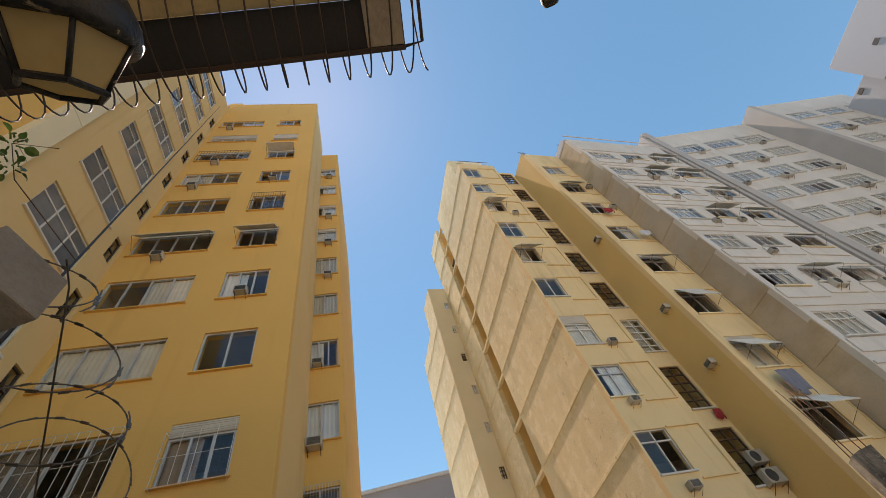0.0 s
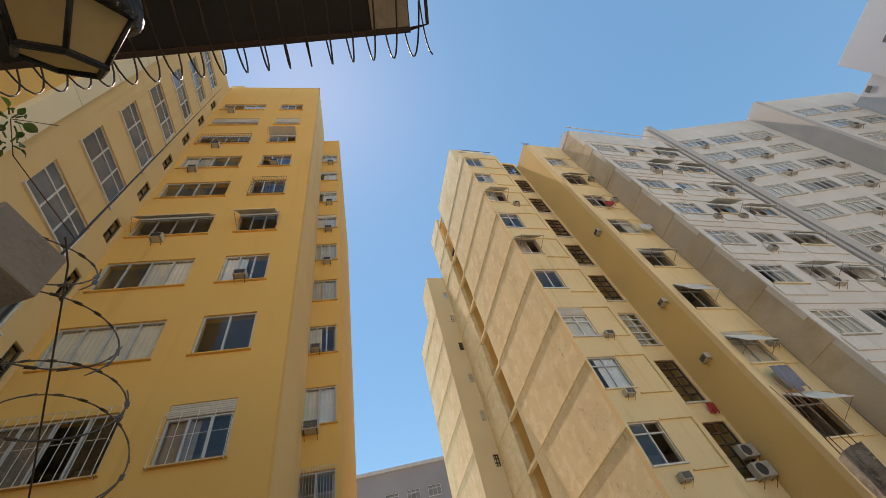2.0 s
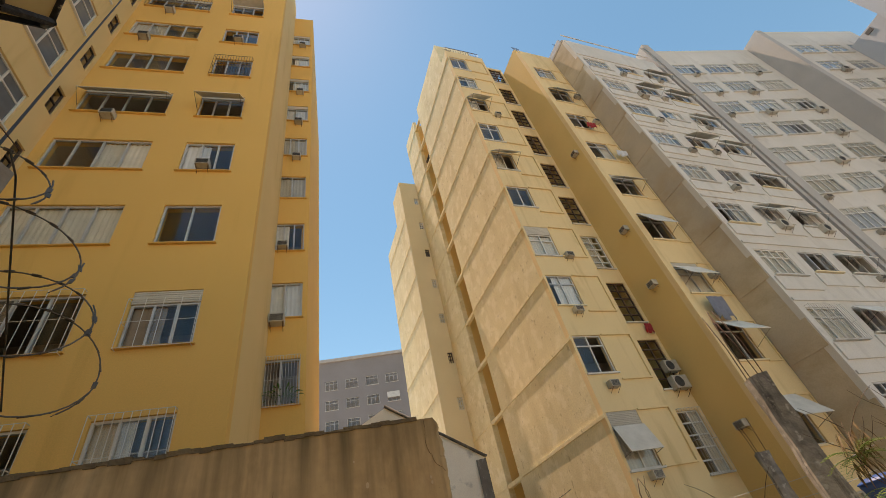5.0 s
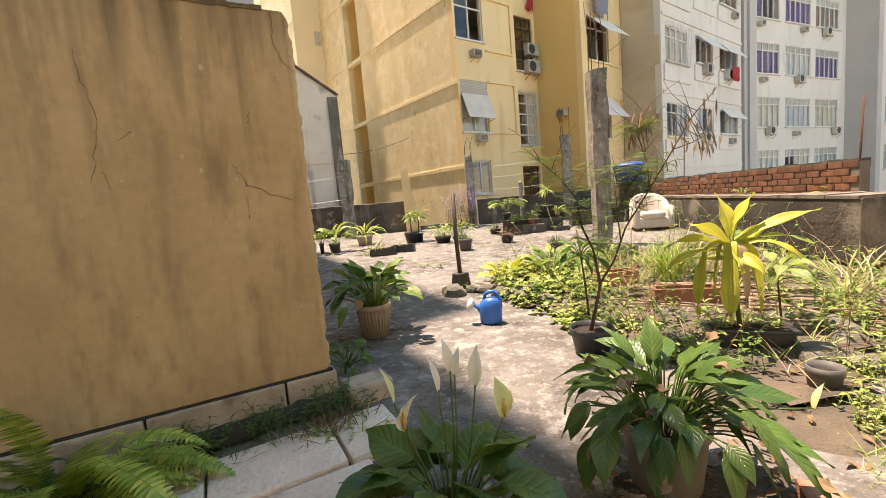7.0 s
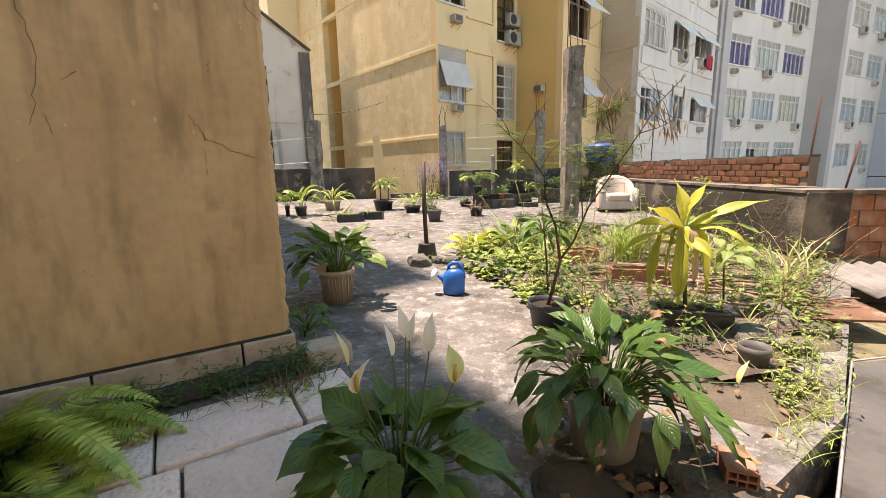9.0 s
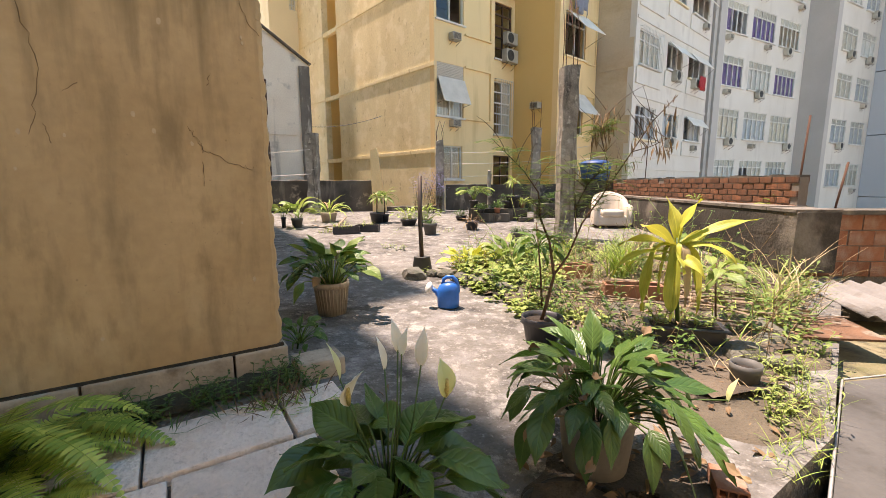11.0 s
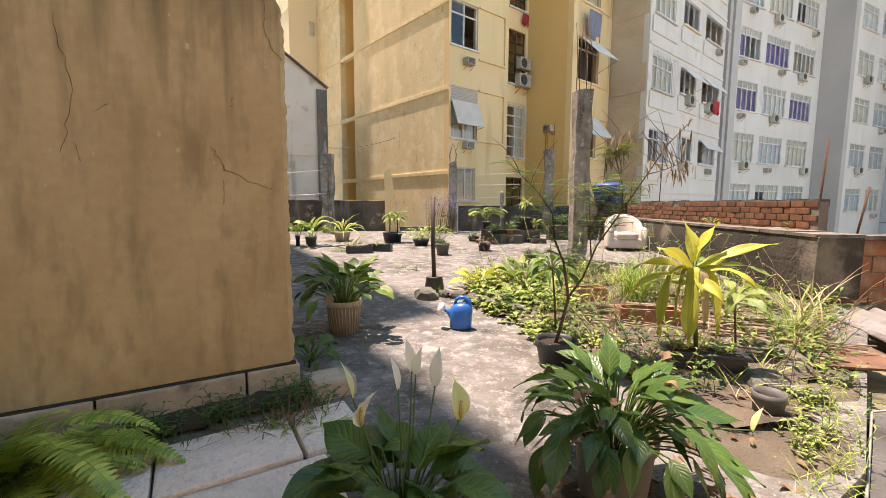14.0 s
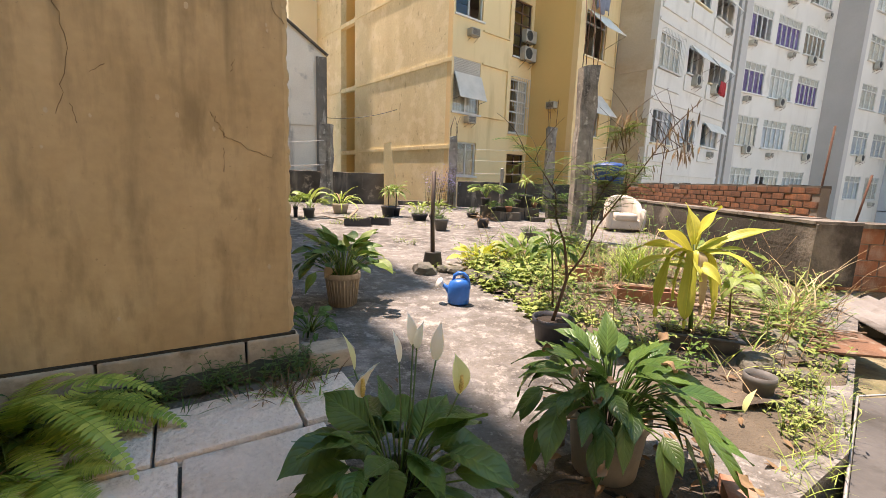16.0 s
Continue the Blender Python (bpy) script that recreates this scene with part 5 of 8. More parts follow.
armchair()
TANKBLUE = mat("blue tank plastic", (0.015, 0.08, 0.28), 0.5, (0.012, 0.06, 0.21), 2, 0.5, 30, 0.03)
tank = tagged(empty("water_tank", Matrix.Translation((4.78, 12.25, 1.36))), "blue plastic water tank with lid behind the brick parapet", "water tank")
link("body", lathe_mesh("body", [(0.36, 0), (0.37, 0.02), (0.43, 0.40), (0.45, 0.42), (0.45, 0.47), (0.43, 0.48)], TANKBLUE, 32), None, tank)
link("lid", lathe_mesh("lid", [(0.47, 0.475), (0.47, 0.50), (0.30, 0.57), (0.10, 0.60), (0.0001, 0.605)], TANKBLUE, 32), None, tank)
tagged(link("masonry_plinth", box_mesh("masonry_plinth", -0.5, 0.5, -0.5, 0.5, 0, 1.36 - gz(12.2), SOOT, 0.01), None, None, Matrix.Translation((4.78, 12.25, gz(12.2)))), "dark masonry plinth under the water tank", "plinth")

CANBLUE = mat("blue watering can plastic", (0.012, 0.16, 0.56), 0.35, (0.010, 0.13, 0.46), 6, 0.5, 40, 0.02)
WHITEPLASTIC = mat("white plastic", (0.75, 0.74, 0.70), 0.5)
can = tagged(empty("watering_can", Matrix.Translation((0.19, 3.98, gz(3.98) + 0.004)) @ Matrix.Rotation(radians(-8), 4, "Z")), "blue plastic watering can with a white sprinkler rose", "watering can")
bm = bmesh.new()
rings = []
for r, z, off in ((0.085, 0.0, 0), (0.098, 0.012, 0), (0.102, 0.10, 0), (0.100, 0.17, 0.0), (0.088, 0.215, 0.008), (0.060, 0.24, 0.015), (0.035, 0.248, 0.02)):
    rings.append([bm.verts.new((off + 1.06 * r * math.cos(k * math.tau / 24), 0.82 * r * math.sin(k * math.tau / 24), z)) for k in range(24)])
for a, c in zip(rings, rings[1:]):
    for k in range(24):
        bm.faces.new((a[k], a[(k + 1) % 24], c[(k + 1) % 24], c[k]))
bm.faces.new(rings[0][::-1])
bm.faces.new(rings[-1])
link("body", finish(bm, "body", CANBLUE, True), None, can)
link("handle", tube_mesh("handle", [(-0.055, 0, 0.225), (-0.045, 0, 0.275), (-0.01, 0, 0.300), (0.04, 0, 0.300), (0.075, 0, 0.27), (0.095, 0, 0.21), (0.103, 0, 0.15)], [0.017, 0.018, 0.019, 0.019, 0.018, 0.017, 0.012], CANBLUE, 10), None, can)
link("spout", tube_mesh("spout", [(-0.085, 0, 0.11), (-0.12, 0, 0.155), (-0.165, 0, 0.185)], [0.03, 0.022, 0.018], CANBLUE, 10), None, can)
rose = link("sprinkler_rose", lathe_mesh("sprinkler_rose", [(0.018, 0), (0.03, 0.012), (0.055, 0.035), (0.058, 0.045), (0.045, 0.058), (0.0001, 0.064)], WHITEPLASTIC, 20), None, can, Matrix.Translation((-0.155, 0, 0.178)) @ pose(0, 0, 0, 20, -62, 0))

# stake in a concrete-filled tin
stake = tagged(empty("stake", Matrix.Translation((-0.09, 5.5, gz(5.5)))), "dark wooden stake set in a black tin of concrete", "stake")
link("rod", tube_mesh("rod", [(0, 0, 0.1), (-0.02, 0, 0.65), (-0.015, 0, 1.24)], [0.03, 0.028, 0.026], DARKFRAME, 8), None, stake)
link("tin", lathe_mesh("tin", [(0.13, 0), (0.135, 0.01), (0.105, 0.19), (0.11, 0.195), (0.09, 0.20), (0.0001, 0.19)], ACDARK, 18), None, stake)

# ---------------------------------------------------------------- house over the camera: slab, eave, coil and lantern
MH = Matrix.Rotation(radians(31.0), 4, "Z")
SOFFIT = mat("mouldy cream soffit", (0.60, 0.47, 0.25), 0.9, (0.42, 0.33, 0.17), 5, 0.5, 40, 0.2)
DARKSHEET = mat("dark painted metal sheet", (0.030, 0.026, 0.024), 0.55, (0.05, 0.045, 0.04), 3, 0.5, 60, 0.1)
ME = Matrix.Rotation(radians(26.5), 4, "Z") @ Matrix.Translation((0.001, 0.069, 0))
own = tagged(empty("roof_slab", ME), "cream concrete roof slab with a dark metal eave overhead", "roof slab")
link("slab", box_mesh("slab", -4.2, 0.175, -1.6, -0.003, 2.93, 3.08, SOFFIT, 0.01), None, own)
eave = link("eave_sheet", box_mesh("eave_sheet", -4.2, 0.19, -0.001, 0.15, 2.95, 2.965, DARKSHEET), None, own)
link("eave_lip", box_mesh("eave_lip", -4.2, 0.19, 0.143, 0.160, 2.935, 2.985, DARKFRAME, 0.003), None, own)
link("eave_end_panel", box_mesh("eave_end_panel", 0.062, 0.186, 0.0, 0.141, 2.944, 2.948, STONE), None, own)
link("end_frame", tube_mesh("end_frame", [(0.19, -0.4, 2.95), (0.245, -0.2, 2.95), (0.25, 0.14, 2.95), (0.19, 0.15, 2.95)], 0.006, DARKFRAME, 6), None, own)
pts = []
for i in range(61 * 22):
    a = i / 22 * math.tau
    pts.append((0.262 - i / 22 * 0.070, 0.065 + 0.172 * math.cos(a), 2.955 + 0.115 * math.sin(a)))
tagged(link("spiral_wire", tube_mesh("spiral_wire", pts, 0.0030, DARKFRAME, 5), None, None, ME), "dark spiral security wire wound along the eave", "spiral wire")
# Unseen walls behind the camera, added to bounce sunlight onto the shaded facades.
BOUNCEWALL = mat("cream bounce wall", (0.72, 0.60, 0.40), 0.9, (0.62, 0.50, 0.32), 1, 0.5, 30, 0.15)
tagged(link("wall_house", box_mesh("wall_house", -7, -4.21, -3.0, -2.8, -4, 4.0, BOUNCEWALL), None, None, MH), "unseen cream wall added behind the camera", "wall", kind="structure")
tagged(link("wall_house_side", box_mesh("wall_house_side", -7, 14, -6.0, -5.7, -4, 9.0, BOUNCEWALL), None, None, MH), "unseen wide cream wall added behind the camera for bounce light", "wall", kind="structure")

LAMPGLASS = leaf_mat("yellowed lamp glass", (0.60, 0.50, 0.28), (0.74, 0.62, 0.36), 0.3, 0.1, 22, 1.0)
BLACKPAINT = mat("flaking black paint", (0.012, 0.012, 0.013), 0.45, (0.015, 0.014, 0.014), 8, 0.5, 50, 0.3, streak=((0.42, 0.36, 0.24), (14, 14, 14), 0.62, 0.66))
LANTERN_AXIS = Vector((0.052, -0.058, 0.050))
lantern = tagged(empty("wall_lantern", Matrix.Translation((-0.474, -0.113, 2.2)) @ LANTERN_AXIS.to_track_quat("Z", "Y").to_matrix().to_4x4() @ Matrix.Scale(0.7, 4)), "old black wall lantern with yellowed glass and flaking paint", "lantern")
bm = bmesh.new()
add_lathe(bm, [(0.085, 0.0), (0.135, 0.13), (0.137, 0.135), (0.0001, 0.15)], 6)
link("glass_panes", finish(bm, "glass_panes", LAMPGLASS), None, lantern)
bm = bmesh.new()
add_lathe(bm, [(0.128, 0.118), (0.146, 0.120), (0.152, 0.135), (0.145, 0.18), (0.12, 0.23), (0.06, 0.265), (0.0001, 0.27)], 24)
link("hood", finish(bm, "hood", BLACKPAINT, True), None, lantern)
for k in range(6):
    a = k * math.tau / 6
    link("rib", tube_mesh("rib", [(0.087 * math.cos(a), 0.087 * math.sin(a), -0.005), (0.138 * math.cos(a), 0.138 * math.sin(a), 0.13)], 0.0065, BLACKPAINT, 5), None, lantern)
bm = bmesh.new()
add_tube(bm, [(0.088 * math.cos(k * math.tau / 6), 0.088 * math.sin(k * math.tau / 6), -0.004) for k in range(7)], 0.009, 6)
link("bottom_ring", finish(bm, "bottom_ring", BLACKPAINT), None, lantern)
into = lantern.matrix_world.inverted()
link("arm", tube_mesh("arm", [into @ Vector(p) for p in ((-0.375, -0.215, 2.27), (-0.37, -0.24, 2.5), (-0.36, -0.26, 2.94))], 0.014, BLACKPAINT, 8), None, lantern)
link("arm_plate", lathe_mesh("arm_plate", [(0.05, 0), (0.05, 0.02)], BLACKPAINT, 12), None, lantern, into @ Matrix.Translation((-0.36, -0.26, 2.905)))
spot = tagged(empty("spotlight", Matrix.Translation((0.675, 0.50, 3.20)) @ pose(0, 0, 0, 92, 0, 4)), "dark cylindrical spotlight on a bracket overhead", "spotlight")
link("housing", lathe_mesh("housing", [(0.03, -0.02), (0.036, -0.005), (0.036, 0.55), (0.03, 0.56)], ACDARK, 16), None, spot)
link("bracket", tube_mesh("bracket", [(0, 0, 0.5), (0, -0.05, 1.3), (-0.12, -0.2, 1.5), (-0.42, -0.17, 1.55)], 0.012, ACDARK, 6), None, spot)

# concrete beam end and razor wire on it
CONCPALE = mat("bare concrete beam", (0.33, 0.30, 0.25), 0.95, (0.22, 0.20, 0.17), 4, 0.5, 40, 0.4)
beam = tagged(link("concrete_beam", box_mesh("concrete_beam", -1.2, 0.0, -0.28, 0.0, 0, 0.22, CONCPALE, 0.01), None, None, Matrix.Translation((-1.50, 0.27, 2.72)) @ Matrix.Rotation(radians(15), 4, "Z")), "bare concrete beam end holding razor wire", "beam")
tagged(link("concrete_pillar", box_mesh("concrete_pillar", -2.55, -2.25, -0.25, 0.05, -0.1, 2.735, CONCPALE, 0.01)), "bare concrete pillar carrying the beam", "pillar")
RAZOR = mat("galvanised razor wire", (0.16, 0.145, 0.125), 0.5, (0.09, 0.07, 0.05), 10, 0.5, 60, 0.1, metal=0.5)
razor = tagged(empty("razor_wire"), "coiled galvanised razor wire above the garden wall", "razor wire")
for (cx, cy, cz), r, tilt, sp in (((-1.72, 0.20, 3.05), 0.24, 20, 0.3), ((-1.80, 0.42, 2.86), 0.27, 35, 0.4), ((-1.88, 0.60, 2.68), 0.26, 10, 0.2), ((-2.0, 0.75, 2.58), 0.28, 50, 0.3)):
    n = 40
    m = Matrix.Translation((cx, cy, cz)) @ pose(0, 0, 0, 70, tilt, 60)
    ring = [m @ Vector((r * math.cos(i * math.tau / n * 1.1), r * math.sin(i * math.tau / n * 1.1), sp * 0.12 * i / n)) for i in range(n + 1)]
    bm = bmesh.new()
    add_tube(bm, ring, 0.0035, 5)
    for i in range(0, n, 2):
        d = (ring[i + 1] - ring[i]).normalized()
        q = d.to_track_quat("X", "Z").to_matrix().to_4x4()
        add_box(bm, -0.017, 0.017, -0.009, 0.009, -0.0015, 0.0015, Matrix.Translation(ring[i]) @ q)
    link("coil", finish(bm, "coil", RAZOR), None, razor)
link("stay", tube_mesh("stay", [(-1.42, 0.20, 2.94), (-1.6, 0.3, 3.02), (-2.3, 0.9, 2.5)], 0.004, RAZOR, 5), None, razor)

# ---------------------------------------------------------------- plants
DARKLEAF = add_veins(leaf_mat("dark glossy leaf", (0.034, 0.098, 0.020), (0.120, 0.225, 0.045), 0.30, 0.55, 14, 0.45), 8, 0.55, 0.35)
MIDLEAF = add_veins(leaf_mat("green leaf", (0.04, 0.12, 0.02), (0.13, 0.25, 0.035), 0.42, 0.6, 12), 8, 0.6)
FRESHLEAF = add_veins(leaf_mat("fresh green leaf", (0.13, 0.23, 0.04), (0.34, 0.42, 0.10), 0.48, 0.8, 12, 0.5), 7, 0.6, 0.35)
YELLOWLEAF = add_veins(leaf_mat("yellow green leaf", (0.40, 0.46, 0.04), (0.68, 0.64, 0.10), 0.45, 0.7, 8, 0.45), 2, 4.0, 0.3)
FERNLEAF = leaf_mat("fern leaf", (0.15, 0.28, 0.04), (0.48, 0.58, 0.12), 0.45, 1.0, 10, 0.3)
DRYLEAF = leaf_mat("dry leaf", (0.15, 0.085, 0.045), (0.34, 0.24, 0.13), 0.8, 0.7, 10, 0.2)
STRAW = leaf_mat("dry straw", (0.42, 0.33, 0.19), (0.60, 0.50, 0.32), 0.85, 0.7, 10, 0.25)
PETAL = leaf_mat("white spathe", (0.72, 0.74, 0.60), (0.86, 0.85, 0.76), 0.5, 0.3, 10, 0.35)
GREENPETAL = leaf_mat("pale green spathe", (0.52, 0.58, 0.20), (0.75, 0.74, 0.42), 0.5, 0.3, 10, 0.35)
LILAC = leaf_mat("lilac flower", (0.36, 0.33, 0.62), (0.55, 0.50, 0.78), 0.6, 0.6, 20, 0.4)
SPADIX = mat("yellow spadix", (0.70, 0.58, 0.22), 0.7, (0.45, 0.34, 0.10), 160, 0.4, 300, 0.6)
STEM = mat("green stem", (0.07, 0.14, 0.03), 0.6, (0.05, 0.08, 0.02), 10, 0.5, 60, 0.1)
BARK = mat("thin brown bark", (0.14, 0.085, 0.05), 0.9, (0.08, 0.05, 0.03), 14, 0.5, 90, 0.4)
SOIL = mat("potting soil", (0.05, 0.035, 0.025), 0.95, (0.025, 0.018, 0.012), 30, 0.5, 150, 0.8)
POTBEIGE = mat("dirty beige plastic pot", (0.44, 0.40, 0.33), 0.6, (0.32, 0.28, 0.21), 5, 0.5, 40, 0.08, streak=((0.20, 0.17, 0.12), (9, 9, 1.5), 0.58, 0.8))
POTCLAY = mat("weathered ribbed pot", (0.56, 0.47, 0.37), 0.85, (0.40, 0.32, 0.24), 6, 0.5, 50, 0.2, streak=((0.20, 0.15, 0.10), (12, 12, 1.5), 0.55, 0.8))
POTBLACK = mat("black plastic pot", (0.022, 0.024, 0.03), 0.45, (0.05, 0.05, 0.055), 8, 0.5, 50, 0.05)
POTGREY = mat("grey plastic pot", (0.13, 0.13, 0.125), 0.6, (0.08, 0.08, 0.075), 6, 0.5, 50, 0.08)
TERRACOTTA = mat("terracotta planter", (0.36, 0.16, 0.09), 0.85, (0.24, 0.11, 0.07), 6, 0.5, 50, 0.2, vary=0.3)
MOSSROCK = mat("mossy stone", (0.20, 0.185, 0.16), 0.95, (0.07, 0.075, 0.05), 5, 0.45, 50, 0.7, vary=0.4)
PAVER = mat("pinkish white paving slab", (0.90, 0.79, 0.70), 0.9, (0.70, 0.58, 0.49), 2.6, 0.5, 40, 0.9, vary=0.15, streak=((0.26, 0.20, 0.145), (3.2, 3.2, 3.2), 0.55, 0.70), detail=14)
weather(PAVER, (0.46, 0.38, 0.31), 16, 0.56, 0.66, 0.5, rough=0.7)
weather(PAVER, (0.22, 0.165, 0.115), 2.4, 0.54, 0.68, 0.75)
WOOD = mat("grey weathered wood", (0.32, 0.24, 0.17), 0.9, (0.20, 0.15, 0.11), 8, 0.5, 60, 0.3, vary=0.4)
plant_rng = random.Random(21)


def curve_points(base, az, e0, e1, length, n, twist=0.0):
    """Points of an arc that leaves base at elevation e0 and ends at e1 (degrees), heading az."""
    p, out = Vector(base), [Vector(base)]
    for i in range(n):
        e = radians(e0 + (e1 - e0) * ((i + 0.5) / n) ** 1.2)
        a = radians(az + twist * i / n)
        p = p + Vector((math.cos(a) * math.cos(e), math.sin(a) * math.cos(e), math.sin(e))) * (length / n)
        out.append(p.copy())
    return out


def add_blade(bm, pts, width, peak=0.4, fold=0.25, wave=0.0, tip=0.02, power=1.0, roll=0.0):
    """A leaf blade along pts, widest at peak, drawn out to a point, folded up along its midrib and slightly pleated."""
    n = len(pts) - 1
    uv = bm.loops.layers.uv.verify()
    rows = []
    ph = plant_rng.uniform(0, 6)
    fine = n >= 8
    for i, p in enumerate(pts):
        t = i / n
        d = (pts[min(i + 1, n)] - pts[max(i - 1, 0)]).normalized()
        side = d.cross(Vector((0, 0, 1)))
        if side.length < 0.05:
            side = Vector((1, 0, 0))
        side.normalize()
        up = side.cross(d)
        if roll:
            q = Matrix.Rotation(radians(roll), 3, d)
            side, up = q @ side, q @ up
        if t < peak:
            k = math.sin(t / peak * math.pi / 2) ** power
        else:
            k = math.cos((t - peak) / (1 - peak) * math.pi / 2) ** (1.25 if fine else power)
        w = width * 0.5 * max(tip, k)
        lift = up * (w * fold)
        wv = up * (wave * width * math.sin(ph + t * 9))
        pleat = up * (0.075 * w * (1 if i % 2 else -1))
        if fine:
            rows.append([bm.verts.new(v) for v in (p - side * w + lift * 0.55 + wv, p - side * w * 0.5 + lift * 0.75 + pleat, p, p + side * w * 0.5 + lift * 0.75 + pleat, p + side * w + lift * 0.55 - wv)])
        else:
            rows.append([bm.verts.new(v) for v in (p - side * w + lift + wv, p, p + side * w + lift - wv)])
    for i, (a, b) in enumerate(zip(rows, rows[1:])):
        q = len(a) - 1
        for j in range(q):
            f = bm.faces.new((a[j], a[j + 1], b[j + 1], b[j]))
            for lp, (du, dv) in zip(f.loops, ((0, 0), (1, 0), (1, 1), (0, 1))):
                lp[uv].uv = ((j + du) / q, (i + dv) / n)


def pot(profile, material, soil_r, soil_z, parent, sides=28, sx=1.0, sy=1.0):
    me = lathe_mesh("pot", profile, material, sides)
    for v in me.vertices:
        v.co.x *= sx
        v.co.y *= sy
    p = link("pot", me, None, parent)
    s = lathe_mesh("soil", [(0.001, soil_z - 0.004), (soil_r, soil_z - 0.004), (soil_r, soil_z), (0.001, soil_z + 0.012)], SOIL, 20)
    for v in s.vertices:
        v.co.x *= sx
        v.co.y *= sy
    link("soil", s, None, parent)
    return p


def round_pot(r0, r1, h, wall=0.012, lip=0.012):
    return [(r0 * 0.3, 0.0), (r0, 0.0), (r1 - lip, h - 0.05), (r1, h - 0.048), (r1, h), (r1 - wall, h), (r1 - wall - 0.004, h - 0.05), (r1 - wall - 0.008, h - 0.07), (0.01, h - 0.08)]


def lily_leaves(parent, centre, n, blade, width, petiole, e_in, e_out, spread=0.06, material=None, dry=0.0, seed=1, az_range=(0, 360), hang=8, mixed=0.0, stiff=False, tips=0.0):
    """Broad-leaved plant: each leaf a part with its petiole."""
    plant_rng.seed(seed)
    for i in range(n):
        az = az_range[0] + (az_range[1] - az_range[0]) * (i * 0.618 % 1.0) + plant_rng.uniform(-12, 12)
        k = i / max(1, n - 1)                      # inner leaves first
        e0 = e_in + (e_out - e_in) * k + plant_rng.uniform(-8, 8)
        base = Vector(centre) + Vector((math.cos(radians(az)), math.sin(radians(az)), 0)) * spread * (0.3 + 0.7 * k)
        pl = petiole * plant_rng.uniform(0.75, 1.2)
        stem = curve_points(base, az, min(86, e0 + 18), e0 - 4 - hang * 0.5, pl, 5)
        bl = blade * plant_rng.uniform(0.72, 1.18)
        start, end = e0 - hang, max(-88, e0 - plant_rng.uniform(60, 120))
        if stiff:
            start = max(-80, e0 - hang - plant_rng.uniform(0, 45))
            end = max(-86, start - plant_rng.uniform(8, 40))
        pts = curve_points(stem[-1], az + (plant_rng.uniform(-35, 35) if stiff else 0), start, end, bl, 13, plant_rng.uniform(-40, 40))
        bm = bmesh.new()
        add_blade(bm, pts, width * plant_rng.uniform(0.8, 1.15) * bl / blade, 0.38, plant_rng.uniform(0.1, 0.55), 0.045, 0.01, 0.85, plant_rng.uniform(-40, 40))
        add_tube(bm, stem, 0.0035, 5)
        m = material or DARKLEAF
        if plant_rng.random() < mixed:
            m = MIDLEAF
        if plant_rng.random() < dry:
            m = DRYLEAF
        lf = link("leaf", finish(bm, "leaf", m, True), None, parent)
        if plant_rng.random() < tips:
            bm = bmesh.new()
            q = [p + Vector((0, 0, 0.006)) for p in pts[9:11]]
            q += curve_points(q[-1], az + plant_rng.uniform(-50, 50), end, plant_rng.uniform(-90, 30), bl * 0.3, 8)[1:]
            add_blade(bm, q, width * 0.5, 0.35, 0.9, 0.2, 0.03, 0.8, plant_rng.uniform(-40, 40))
            link("withered_tip", finish(bm, "withered_tip", DRYLEAF, True), None, lf)


def bloom(parent, base, top, az, size, material, spadix=True):
    f = link("flower_stalk", tube_mesh("flower_stalk", [base, Vector(base).lerp(Vector(top), 0.5) + Vector((0.008, 0, 0.01)), top], [0.004, 0.0035, 0.003], STEM, 6), None, parent)
    bm = bmesh.new()
    add_blade(bm, curve_points(Vector(top) - Vector((0, 0, 0.01)), az, 82, 48, size, 9), size * (0.72 if spadix else 0.34), 0.38, 0.5, 0.02, 0.01, 0.8, plant_rng.uniform(-30, 30))
    link("spathe", finish(bm, "spathe", material, True), None, f)
    if spadix:
        t = Vector(top)
        link("spadix", tube_mesh("spadix", [t, t + Vector((0.004, -0.014, 0.03)), t + Vector((0.004, -0.018, 0.068))], [0.007, 0.009, 0.005], SPADIX, 8), None, f)


# peace lily in the foreground
p1 = tagged(empty("peace_lily", Matrix.Translation((-0.13, 1.33, gz(1.33)))), "flowering peace lily with white blooms and dark glossy leaves", "plant")
pot(round_pot(0.11, 0.15, 0.22), POTGREY, 0.125, 0.18, p1)
lily_leaves(p1, (0, 0, 0.19), 26, 0.21, 0.135, 0.22, 80, 45, 0.07, DARKLEAF, 0.0, 5, hang=34, mixed=0.25, stiff=True)
lily_leaves(p1, (0, 0, 0.19), 22, 0.25, 0.155, 0.20, 44, 12, 0.08, DARKLEAF, 0.0, 6, hang=20, mixed=0.15, stiff=True)
for tx, tz, az, size, m, sp, ty in ((-0.175, 0.585, 150, 0.15, GREENPETAL, False, 0.10), (-0.13, 0.53, -10, 0.15, PETAL, True, 0.02), (-0.015, 0.62, 130, 0.13, PETAL, False, 0.10),
                                    (0.03, 0.67, 120, 0.13, PETAL, False, 0.14), (0.045, 0.66, 60, 0.11, PETAL, False, 0.13), (0.115, 0.63, 75, 0.15, PETAL, False, 0.1), (0.20, 0.55, 110, 0.14, GREENPETAL, True, 0.03)):
    bloom(p1, (tx * 0.35, 0.03, 0.24), (tx, ty, tz), az, size, m, sp)

